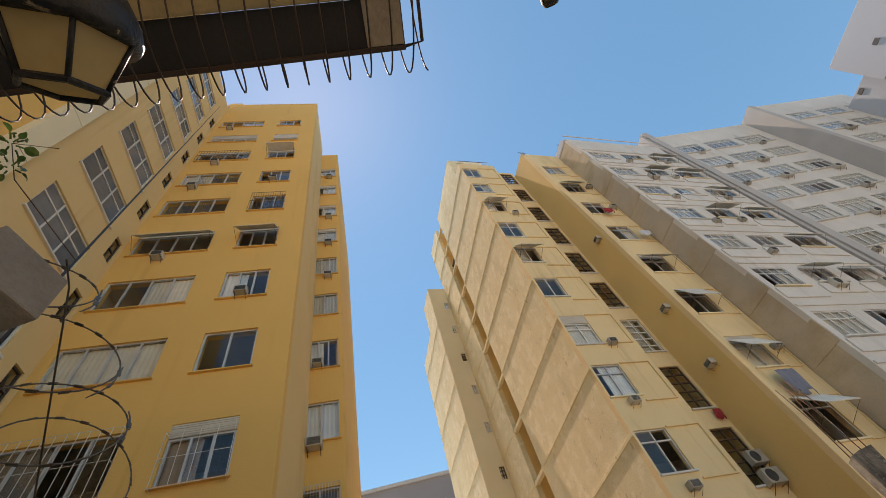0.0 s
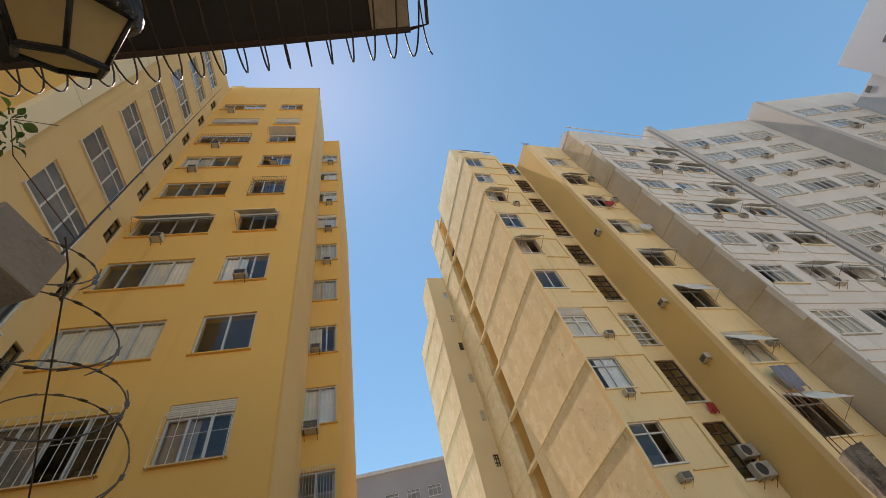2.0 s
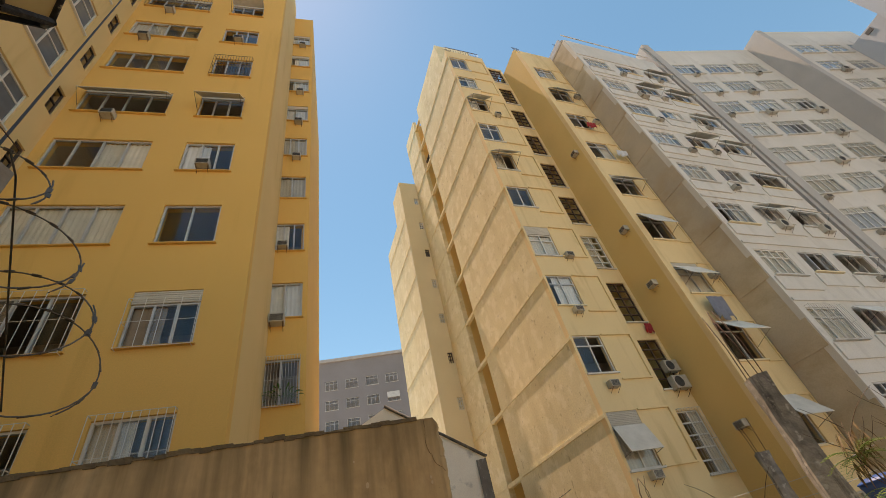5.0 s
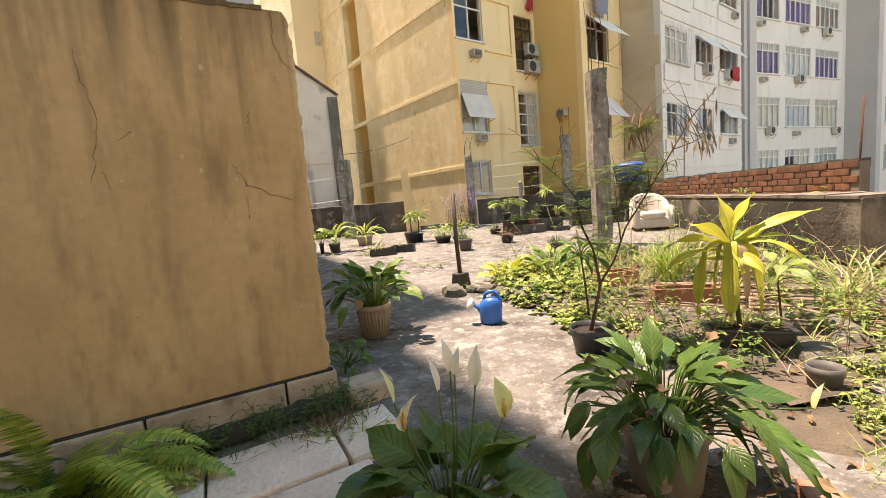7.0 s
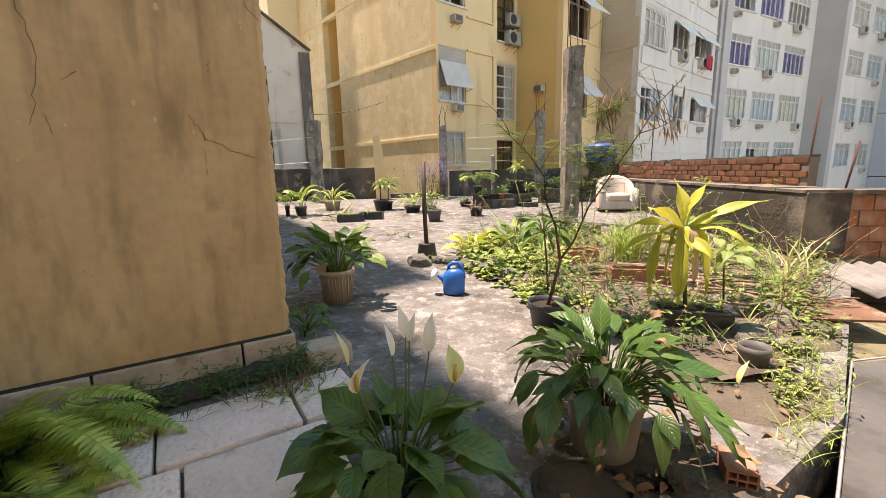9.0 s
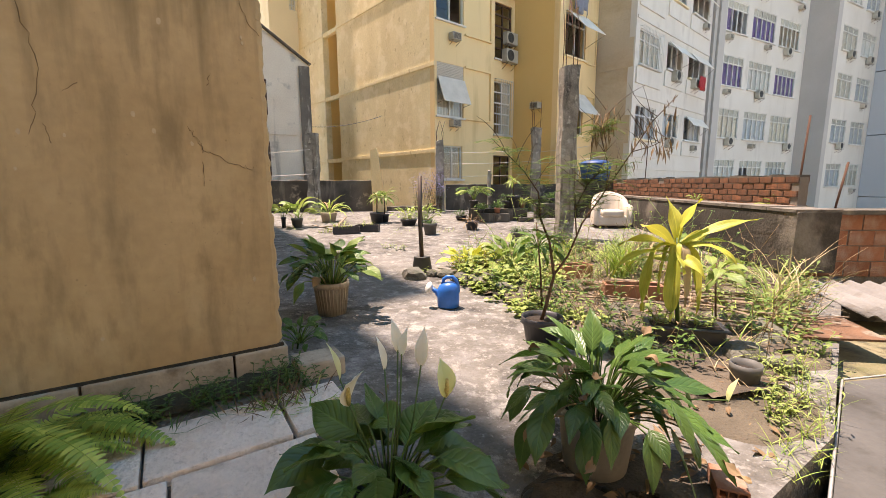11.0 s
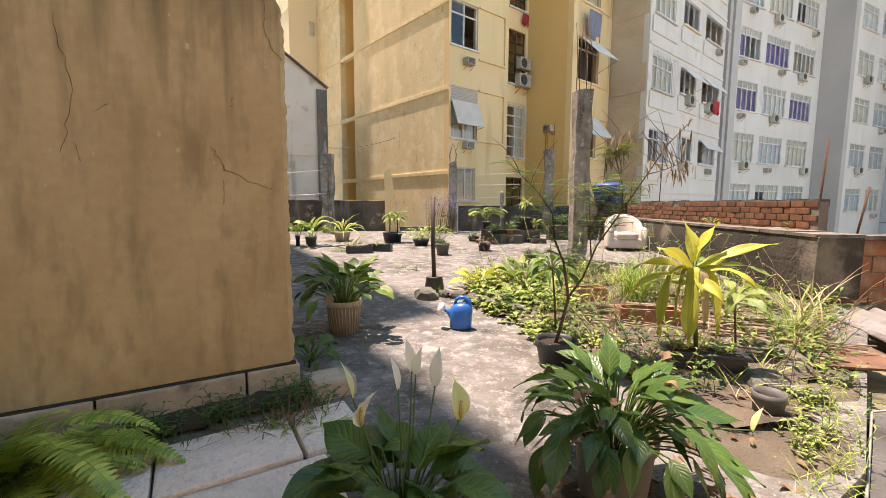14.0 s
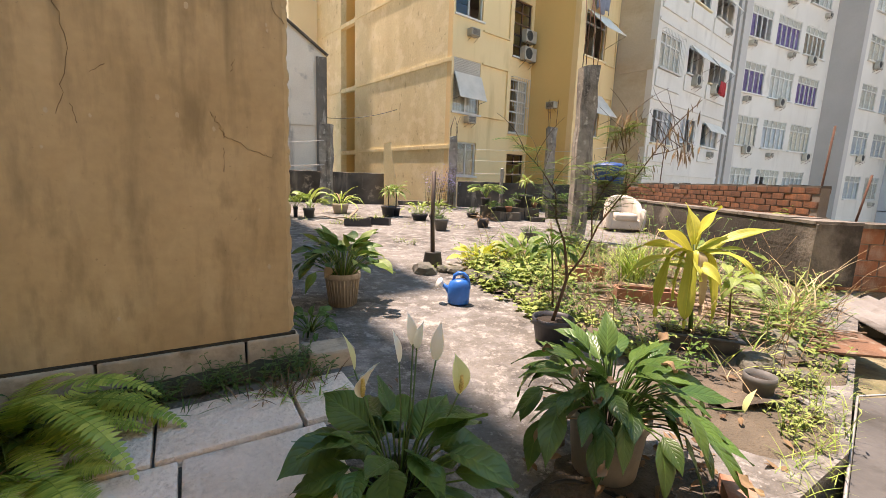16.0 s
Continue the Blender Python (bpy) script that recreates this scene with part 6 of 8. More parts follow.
# big peace lily in the beige pot
p2 = tagged(empty("peace_lily", Matrix.Translation((0.75, 1.72, gz(1.72)))), "large drooping peace lily with browned tips in a beige pot", "plant")
pot(round_pot(0.135, 0.175, 0.30), POTBEIGE, 0.15, 0.25, p2, 36)
lily_leaves(p2, (0, 0, 0.26), 50, 0.21, 0.09, 0.22, 88, 48, 0.11, DARKLEAF, 0.0, 11, hang=22, mixed=0.1, stiff=True, tips=0.2)
lily_leaves(p2, (0, 0, 0.26), 34, 0.18, 0.075, 0.25, 52, 30, 0.12, DARKLEAF, 0.0, 14, hang=42, mixed=0.2, stiff=True, tips=0.2)
lily_leaves(p2, (0, 0, 0.26), 6, 0.22, 0.09, 0.26, 34, 12, 0.12, DARKLEAF, 0.0, 15, (165, 300), hang=60, stiff=True)
lily_leaves(p2, (0, 0, 0.26), 6, 0.30, 0.125, 0.26, 38, 18, 0.12, DARKLEAF, 0.0, 12, (-60, 15), hang=40, mixed=0.5, stiff=True, tips=0.4)
lily_leaves(p2, (0, 0, 0.26), 10, 0.11, 0.04, 0.24, 30, 5, 0.14, DRYLEAF, 1.0, 13, hang=45)
bloom(p2, (0.1, 0, 0.3), (0.42, -0.22, 0.42), 10, 0.11, GREENPETAL, False)

# lily by the near wall
p3 = tagged(empty("potted_plant", Matrix.Translation((-0.9, 3.86, gz(3.86)))), "leafy peace lily in a weathered ribbed pot by the wall", "plant")
pot(round_pot(0.12, 0.165, 0.31), POTCLAY, 0.14, 0.26, p3, 36)
for k in range(30):
    a = k * math.tau / 30
    link("rib", shared("potrib", lambda: tube_mesh("rib", [(0.124, 0, 0.01), (0.154, 0, 0.255)], 0.006, POTCLAY, 4)), None, p3, Matrix.Rotation(a, 4, "Z"))
lily_leaves(p3, (0, 0, 0.27), 66, 0.20, 0.095, 0.29, 84, 30, 0.09, DARKLEAF, 0.02, 31, hang=28, mixed=0.6, stiff=True)
lily_leaves(p3, (0, 0, 0.27), 30, 0.19, 0.085, 0.30, 86, 20, 0.1, FRESHLEAF, 0.0, 32, hang=20, stiff=True)

# small shrubs in the gap between wall end and pot
p4 = tagged(empty("shrub", Matrix.Translation((-0.98, 3.05, gz(3.05)))), "small dark leafy shrub growing at the wall corner", "shrub")
link("stem", tube_mesh("stem", [(0, 0, -0.01), (0.02, 0, 0.12), (0.05, 0.02, 0.26)], [0.008, 0.006, 0.004], STEM, 6), None, p4)
lily_leaves(p4, (0.02, 0, 0.05), 26, 0.10, 0.055, 0.14, 70, 15, 0.03, MIDLEAF, 0.0, 41)


# ferns
def frond_mesh(length, e0, e1, seed, width=0.16, droop=0):
    """A sword fern frond: a rachis with close, pointed, slightly curled pinnae."""
    plant_rng.seed(seed)
    bm = bmesh.new()
    n = 42
    pts = curve_points((0, 0, 0), 0, e0, e1, length, n, plant_rng.uniform(-20, 20))
    add_tube(bm, pts, [0.003 * (1 - 0.75 * i / n) for i in range(n + 1)], 4)
    for i in range(5, n):
        t = i / n
        w = width * 0.5 * min(1.0, 3.2 * t) * (1 - max(0.0, (t - 0.45) / 0.57) ** 1.5)
        d = (pts[min(i + 1, n)] - pts[i - 1]).normalized()
        side = d.cross(Vector((0, 0, 1))).normalized()
        up = side.cross(d)
        for s in (-1, 1):
            L, sweep, sag = w * plant_rng.uniform(0.88, 1.06), plant_rng.uniform(0.12, 0.34), plant_rng.uniform(0.05, 0.35)
            hw = d * (length / n * 0.47)
            spine = [pts[i] + side * (s * L * q) + d * (L * sweep * q * q) + up * (0.10 * L * q - sag * L * q * q) for q in (0.0, 0.3, 0.7, 1.0)]
            a0, a1 = bm.verts.new(spine[0] - hw * 0.8), bm.verts.new(spine[0] + hw * 0.8)
            b0, b1 = bm.verts.new(spine[1] - hw), bm.verts.new(spine[1] + hw)
            c0, c1 = bm.verts.new(spine[2] - hw * 0.62), bm.verts.new(spine[2] + hw * 0.55)
            tipv = bm.verts.new(spine[3])
            bm.faces.new((a0, a1, b1, b0))
            bm.faces.new((b0, b1, c1, c0))
            bm.faces.new((c0, c1, tipv))
    return finish(bm, "frond", FERNLEAF)


def fern(pos, n, length, seed, label, az0=0, az1=360, tilt=(-12, 8)):
    f = tagged(empty("fern", Matrix.Translation(pos)), label, "fern")
    r = random.Random(seed)
    kinds = [frond_mesh(length * k, a, b, seed + i, w) for i, (k, a, b, w) in enumerate(((1.0, 50, -40, 0.18), (0.85, 36, -45, 0.18), (1.05, 60, -5, 0.17), (0.75, 22, -30, 0.16), (0.95, 44, -60, 0.18)))]
    for i in range(n):
        az = az0 + (az1 - az0) * (i * 0.618 % 1) + r.uniform(-10, 10)
        sc = r.uniform(0.8, 1.15)
        link("frond", kinds[i % 5], None, f, Matrix.Rotation(radians(az), 4, "Z") @ Matrix.Rotation(radians(r.uniform(*tilt)), 4, "Y") @ Matrix.Scale(sc, 4))
    return f


fern((-1.80, 1.66, gz(1.6) + 0.06), 20, 0.74, 51, "large arching sword fern at the foot of the ochre wall", -125, 75)
fern((-1.52, 1.46, gz(1.4) + 0.04), 11, 0.42, 61, "small sword fern spilling over the paving slabs", -130, 60)
fern((-1.98, 1.74, gz(1.7) + 0.06), 7, 1.0, 71, "tall sword fern with fronds against the wall", -80, 60, (-20, 2))


def weeds(name, spots, n, hmin, hmax, leaf_l, leaf_w, material, label, cat, seed, spread=0.12, e=(85, 35), stemmed=0):
    """Low growth as one uncountable mass."""
    plant_rng.seed(seed)
    bm = bmesh.new()
    for (x, y, z) in spots:
        for i in range(n):
            a, d = plant_rng.uniform(0, 360), spread * math.sqrt(plant_rng.random())
            b = Vector((x + d * math.cos(radians(a)), y + d * math.sin(radians(a)), z - 0.01))
            az = plant_rng.uniform(0, 360)
            if stemmed:
                hgt = plant_rng.uniform(hmin, hmax)
                st = curve_points(b, az, plant_rng.uniform(60, 88), plant_rng.uniform(30, 70), hgt, 4)
                add_tube(bm, st, 0.0022, 3)
                for k in range(stemmed):
                    q = st[1 + k % 4]
                    pts = curve_points(q, az + k * 137 + plant_rng.uniform(-20, 20), plant_rng.uniform(10, 50), plant_rng.uniform(-40, 0), leaf_l * plant_rng.uniform(0.6, 1.2), 4)
                    add_blade(bm, pts, leaf_w * plant_rng.uniform(0.7, 1.2), 0.45, 0.25, 0, 0.02, 0.8)
            else:
                L = plant_rng.uniform(hmin, hmax)
                pts = curve_points(b, az, plant_rng.uniform(e[1], e[0]), plant_rng.uniform(-30, 40), L, 5)
                add_blade(bm, pts, leaf_w, 0.25, 0.3, 0, 0.05)
    return tagged(link(name, finish(bm, name, material, True)), label, cat, kind="stuff")


def spots(n, x0, x1, y0, y1, seed, inside=None):
    r = random.Random(seed)
    out = []
    while len(out) < n:
        x, y = r.uniform(x0, x1), r.uniform(y0, y1)
        if inside is None or inside(x, y):
            out.append((x, y, gz(y)))
    return out


def in_bed(x, y):
    """Inside the planted bed on the terrace's right."""
    return x - y < -0.12 and x > 0.25 + 0.16 * abs(y - 5.4) and x > 0.9 - 0.45 * (y - 3.6) and y < 6.6 + 0.2 * x and x < 4.3


# soil of the bed: an uneven low mound
bm = bmesh.new()
NB = 44
vv = {}
for i in range(NB + 1):
    for j in range(NB + 1):
        x, y = 0.2 + 4.15 * i / NB, 2.2 + 5.2 * j / NB
        if in_bed(x, y):
            edge = min(1.0, 4 * min(abs(x - (0.25 + 0.16 * abs(y - 5.4))), 0.5))
            vv[i, j] = bm.verts.new((x, y, gz(y) + 0.012 + 0.06 * edge * (0.5 + noise.noise(Vector((x * 2.5, y * 2.5, 3))))))
for (i, j) in list(vv):
    q = [(i, j), (i + 1, j), (i + 1, j + 1), (i, j + 1)]
    if all(k in vv for k in q):
        bm.faces.new([vv[k] for k in q])
for v in [v for v in bm.verts if not v.link_faces]:
    bm.verts.remove(v)
BEDSOIL = mat("dry bed soil", (0.16, 0.125, 0.09), 0.95, (0.05, 0.04, 0.03), 4, 0.5, 60, 0.9)
tagged(link("soil_bed", finish(bm, "soil_bed", BEDSOIL, True)), "dry planting soil of the terrace bed", "soil", kind="structure")

weeds("leafy_weeds", spots(44, 0.3, 4.2, 2.6, 6.9, 3, in_bed), 6, 0.12, 0.38, 0.085, 0.035, FRESHLEAF, "bright green leafy weeds covering the planting bed", "weeds", 3, 0.15, stemmed=6)
weeds("leafy_weeds", spots(46, 0.3, 4.2, 2.6, 6.9, 31, in_bed), 6, 0.10, 0.45, 0.06, 0.024, MIDLEAF, "darker narrow-leaved weeds growing through the bed", "weeds", 32, 0.13, stemmed=8)
weeds("dead_stems", spots(40, 0.6, 4.2, 2.6, 6.6, 33, in_bed), 4, 0.3, 0.75, 0.05, 0.012, DRYLEAF, "brown dead stems with curled leaves in the bed", "dead stems", 34, 0.12, stemmed=3)
weeds("leafy_weeds", spots(26, 0.45, 1.5, 4.5, 6.2, 4, in_bed), 9, 0.10, 0.26, 0.12, 0.06, FRESHLEAF, "broad pale green ground cover beside the stones", "weeds", 5, 0.15, stemmed=5)
weeds("creeper", spots(34, 0.45, 1.5, 3.3, 4.8, 9, lambda x, y: 0.0 < x - (0.95 - 0.42 * (y - 3.5)) < 0.45), 9, 0.04, 0.13, 0.06, 0.05, FRESHLEAF, "round-leaved creeper spilling from the bed", "creeper", 6, 0.12, stemmed=4)
weeds("grass", spots(30, 2.0, 4.2, 2.6, 6.2, 5, in_bed), 16, 0.12, 0.38, 0, 0.010, FERNLEAF, "thin green grass tufts in the bed", "grass", 7, 0.10)
weeds("dry_grass", spots(60, 1.4, 4.2, 2.3, 6.2, 6, in_bed), 14, 0.12, 0.42, 0, 0.007, STRAW, "dry straw and dead stalks in the bed", "dry grass", 8, 0.2, (70, 0))
weeds("grass", [(2.35, 5.0, gz(5.0) + 0.02), (2.25, 4.9, gz(4.9) + 0.02), (2.45, 5.1, gz(5) + 0.02)], 55, 0.35, 0.75, 0, 0.013, FERNLEAF, "tall upright grass clump in the bed", "grass", 9, 0.12, (89, 70))
weeds("grass", [(3.25, 3.8, gz(3.8) + 0.02)], 55, 0.4, 0.75, 0, 0.014, FRESHLEAF, "arching long-bladed grass clump at the bed edge", "grass", 10, 0.07, (75, 25))
weeds("weeds", [(1.62 + 0.11 * i, 1.66 + 0.105 * i, gz(2) - 0.01) for i in range(11)], 30, 0.06, 0.2, 0, 0.004, FERNLEAF, "thin weeds along the broken terrace edge", "weeds", 12, 0.12, (85, 20))
weeds("weeds", spots(11, 1.8, 2.8, 1.8, 2.9, 14, lambda x, y: -0.3 < x - y < 0.0), 6, 0.08, 0.2, 0.04, 0.016, FRESHLEAF, "small leafy weeds near the broken edge", "weeds", 13, 0.1, stemmed=5)
weeds("weeds", [(-0.75 - 0.17 * i, 2.36 - 0.115 * i, gz(2.3) + 0.05) for i in range(5)], 13, 0.08, 0.20, 0, 0.007, MIDLEAF, "weeds growing in the joint below the stone base", "weeds", 15, 0.10, (80, 10))
weeds("weeds", [(-0.8, 2.42, gz(2.4) + 0.04), (-1.2, 2.2, gz(2.2) + 0.05), (-1.5, 2.05, gz(2) + 0.05)], 9, 0.12, 0.22, 0.05, 0.012, MIDLEAF, "small upright weeds at the stone base", "weeds", 16, 0.07, stemmed=10)
weeds("weeds", spots(18, -3.2, 0.6, 8.4, 11.8, 17), 8, 0.05, 0.2, 0, 0.008, FRESHLEAF, "sparse weeds on the far terrace floor", "weeds", 17, 0.14)
weeds("weeds", [(-0.7, 7.2, gz(7.2)), (-0.5, 7.0, gz(7)), (0.0, 5.3, gz(5.3))], 9, 0.05, 0.12, 0.04, 0.02, FRESHLEAF, "small weeds in a floor crack", "weeds", 18, 0.1, stemmed=4)

# paving slabs in front of the wall
DIRW = Vector((math.cos(radians(31)), math.sin(radians(31)), 0))
NRM = Vector((-DIRW.y, DIRW.x, 0))
pav = tagged(empty("paving", Matrix.Translation((-0.72, 2.46, 0)) @ Matrix.Rotation(radians(31), 4, "Z")), "cracked pinkish white paving slabs along the wall", "paving", kind="structure")
for j in range(3):
    x = 0.12 + 0.1 * j
    for w in (0.34, 0.62, 0.6, 0.62, 0.6, 0.6):
        y1 = -0.06 - j * 0.46
        me = box_mesh("slab", -w + 0.015, 0, -0.44, 0, -0.05, 0.045, PAVER, 0.012)
        wy = (-0.72 + DIRW.x * (x - w / 2) + NRM.x * y1, 2.46 + DIRW.y * (x - w / 2) + NRM.y * y1)[1]
        if not (j > 0 and x > 0.2):
            link("slab", me, None, pav, Matrix.Translation((x, y1, gz(wy) + plant_rng.uniform(-0.004, 0.008))) @ pose(0, 0, 0, plant_rng.uniform(-1, 1), plant_rng.uniform(-1, 1), plant_rng.uniform(-1, 1)))
        x -= w
tagged(link("stone_step", box_mesh("stone_step", -0.16, 0.14, -0.12, 0.10, -0.02, 0.12, STONE, 0.02), None, None, Matrix.Translation((-0.72, 2.68, gz(2.68))) @ Matrix.Rotation(radians(31), 4, "Z")), "low stone block at the wall corner", "stone block")


def stone(x, y, r, seed, z=None, flat=0.6, material=None):
    rr = random.Random(seed)
    bm = bmesh.new()
    bmesh.ops.create_icosphere(bm, subdivisions=2, radius=r)
    o = Vector((seed * 3.1, seed * 1.7, 0))
    for v in bm.verts:
        v.co *= 1 + 0.45 * noise.noise(v.co / r * 1.1 + o)
        v.co.z *= flat
    lo = min(v.co.z for v in bm.verts)
    for v in bm.verts:
        v.co.z = max(v.co.z, lo * 0.5)
    return tagged(link("stone", finish(bm, "stone", material or MOSSROCK), None, None, Matrix.Translation((x, y, (gz(y) if z is None else z) - lo * 0.5 * 0.8)) @ Matrix.Rotation(rr.uniform(0, 6), 4, "Z")), "rough mossy stone edging the planting bed", "stone", "edging stones")


for i, (x, y, r) in enumerate(((0.38, 4.95, 0.13), (0.60, 4.75, 0.17), (0.85, 4.5, 0.12), (0.22, 5.2, 0.11), (1.0, 4.3, 0.09), (-0.18, 5.15, 0.16), (0.05, 5.25, 0.09), (1.35, 4.5, 0.1), (2.2, 2.75, 0.14), (2.35, 2.6, 0.1), (2.55, 2.95, 0.12), (1.75, 3.7, 0.12), (1.55, 3.35, 0.09), (2.75, 3.2, 0.13), (2.5, 3.5, 0.1))):
    stone(x, y, r, i + 1)

# damp soil and sandy dirt on the near floor


def dirt_patch(name, cx, cy, rx, ry, material, label, seed):
    bm = bmesh.new()
    rings = []
    for k in range(1, 8):
        ring = []
        for i in range(40):
            a = i * math.tau / 40
            w = 1 + 0.35 * noise.noise(Vector((math.cos(a) * 1.6, math.sin(a) * 1.6, seed)))
            x, y = cx + rx * w * k / 7 * math.cos(a), cy + ry * w * k / 7 * math.sin(a)
            x = min(x, y + 0.09, 1.2 + (y - 1.38) * 1.6)
            ring.append(bm.verts.new((x, y, gz(y) + 0.010 + (0.012 * (0.5 + noise.noise(Vector((x * 9, y * 9, seed)))) if k < 7 else -0.012))))
        rings.append(ring)
    bm.faces.new(rings[0])
    for a, b in zip(rings, rings[1:]):
        for i in range(40):
            bm.faces.new((a[i], a[(i + 1) % 40], b[(i + 1) % 40], b[i]))
    return tagged(link(name, finish(bm, name, material, True)), label, "soil", kind="structure")


DAMP = mat("damp dark soil", (0.11, 0.088, 0.065), 0.9, (0.035, 0.028, 0.022), 5, 0.45, 70, 0.8)
SANDY = mat("sandy dirt", (0.155, 0.125, 0.09), 0.95, (0.075, 0.062, 0.043), 4, 0.45, 70, 0.8, streak=((0.10, 0.11, 0.04), (4, 4, 4), 0.6, 0.75))
dirt_patch("soil_patch", 0.86, 1.48, 0.50, 0.36, DAMP, "damp dark soil round the pots", 1.3)
dirt_patch("dirt_patch", 1.62, 2.22, 0.55, 0.40, SANDY, "sandy dirt and moss on the terrace floor", 4.7)
dirt_patch("dirt_patch", 2.45, 2.85, 0.6, 0.30, SANDY, "sandy dirt and moss along the terrace edge", 8.1)

# hollow brick, hose ring and dry leaves at the near right
hb = tagged(empty("hollow_brick", Matrix.Translation((1.22, 1.52, gz(1.52) + 0.003)) @ Matrix.Rotation(radians(-22), 4, "Z") @ Matrix.Scale(0.62, 4)), "orange six-hole hollow brick lying on the floor", "brick")
link("body", wall_mesh("body", -0.09, 0.09, 0, 0.12, -0.13, 0.26, [(-0.075 + 0.053 * i, -0.03 + 0.053 * i, 0.012 + 0.055 * j, 0.053 + 0.055 * j) for i in range(3) for j in range(2)], BLOCKBRICK), None, hb)
tagged(link("hose", tube_mesh("hose", [(0.57 + 0.19 * math.cos(a * math.tau / 30), 1.46 + 0.15 * math.sin(a * math.tau / 30), gz(1.46) + 0.016 + 0.008 * math.sin(a)) for a in range(34)], 0.012, BLACKRUB, 8)), "loop of black garden hose on the floor", "hose")
weeds("leaf_litter", spots(40, 0.55, 1.6, 1.25, 2.3, 33, lambda x, y: x - y < 0.0), 5, 0.03, 0.09, 0, 0.028, DRYLEAF, "brown fallen leaves round the pots", "leaf litter", 19, 0.12, (25, 5))

# ---------------------------------------------------------------- potted tree and other bed plants
tree = tagged(empty("potted_tree", Matrix.Translation((0.88, 3.13, gz(3.13)))), "spindly leguminous tree with dry pods in a black pot", "tree")
pot(round_pot(0.12, 0.16, 0.20), POTBLACK, 0.14, 0.16, tree)
o = Vector((0.88, 3.13, gz(3.13)))
TR = [(0.87, 3.13, 0.24), (0.91, 3.13, 0.39), (0.96, 3.13, 0.61), (0.92, 3.14, 0.87), (0.85, 3.15, 1.04), (0.83, 3.16, 1.24), (0.71, 3.14, 1.40), (0.47, 3.13, 1.63)]
B2 = [(0.96, 3.14, 0.61), (1.08, 3.18, 0.76), (1.19, 3.22, 1.0), (1.38, 3.25, 1.26), (1.56, 3.25, 1.54), (1.70, 3.25, 1.76), (1.88, 3.25, 1.95)]
B3 = [(1.08, 3.18, 0.76), (1.13, 3.16, 0.91), (1.09, 3.1, 1.12), (1.16, 3.06, 1.30), (1.28, 3.05, 1.42)]
B4 = [(1.56, 3.25, 1.54), (1.72, 3.3, 1.58), (1.92, 3.34, 1.66)]
B5 = [(1.38, 3.25, 1.26), (1.40, 3.3, 1.45), (1.34, 3.34, 1.7), (1.40, 3.36, 1.9)]
limbs = [([Vector(p) - o for p in q], r) for q, r in ((TR, 0.013), (B2, 0.009), (B3, 0.007), (B4, 0.005), (B5, 0.005))]
bm = bmesh.new()
add_tube(bm, limbs[0][0], [0.015, 0.013, 0.012, 0.009, 0.008, 0.006, 0.004, 0.0025], 7)
link("trunk", finish(bm, "trunk", BARK, True), None, tree)
for q, r in limbs[1:]:
    link("limb", tube_mesh("limb", q, [r * (1 - 0.65 * i / (len(q) - 1)) for i in range(len(q))], BARK, 6), None, tree)


def pinnate(bm, base, az, length, e0, pairs, ll, lw):
    pts = curve_points(base, az, e0, e0 - 50, length, pairs)
    add_tube(bm, pts, 0.0013, 3)
    for i in range(1, pairs + 1):
        for s in (-1, 1):
            q = curve_points(pts[i], az + s * 65, 10, -15, ll, 2)
            add_blade(bm, q, lw, 0.5, 0.1, 0, 0.1)


plant_rng.seed(78)
twigs = bmesh.new()
ends = []
for q, r in limbs:
    for i in range(9):
        t = plant_rng.uniform(0.35, 0.95) * (len(q) - 1)
        k = min(int(t), len(q) - 2)
        arc = curve_points(q[k].lerp(q[k + 1], t - k), plant_rng.uniform(0, 360), plant_rng.uniform(25, 75), plant_rng.uniform(20, 80), plant_rng.uniform(0.15, 0.42), 6, plant_rng.uniform(-40, 40))
        add_tube(twigs, arc, [0.0035 - 0.0004 * j for j in range(7)], 4)
        ends.append(arc)
tagged(link("brushwood", finish(twigs, "brushwood", BARK), None, tree), kind="stuff")
plant_rng.seed(77)
bm = bmesh.new()
for arc in ends:
    for i in range(3):
        if (arc[-1] + o).z < 1.55:
            pinnate(bm, arc[3 + i], plant_rng.uniform(0, 360), plant_rng.uniform(0.09, 0.17), plant_rng.uniform(0, 50), 7, 0.042, 0.02)
for q, r in limbs:
    for i in range(70 if q is not limbs[1][0] else 44):
        t = plant_rng.uniform(0.42, 1.0) * (len(q) - 1)
        k = min(int(t), len(q) - 2)
        b = q[k].lerp(q[k + 1], t - k)
        if (b + o).z > 1.5 and (b + o).x > 1.35:
            continue
        pinnate(bm, b, plant_rng.uniform(0, 360), plant_rng.uniform(0.09, 0.2), plant_rng.uniform(-5, 50), 8, 0.04, 0.018)
tagged(link("foliage", finish(bm, "foliage", FRESHLEAF), None, tree), kind="stuff")
bm = bmesh.new()
for q, r in (limbs[1], limbs[3], limbs[4], limbs[4]):
    for i in range(24):
        t = plant_rng.uniform(0.62, 1.0) * (len(q) - 1)
        k = min(int(t), len(q) - 2)
        b = q[k].lerp(q[k + 1], t - k) + Vector((plant_rng.uniform(-0.07, 0.07), plant_rng.uniform(-0.05, 0.05), plant_rng.uniform(-0.06, 0.02)))
        add_blade(bm, curve_points(b, plant_rng.uniform(0, 360), -60, -86, plant_rng.uniform(0.07, 0.13), 4), 0.014, 0.5, 0.3, 0, 0.1)
tagged(link("seed_pod", finish(bm, "seed_pod", DRYLEAF), None, tree, None), "dry brown hanging seed pods", kind="stuff")
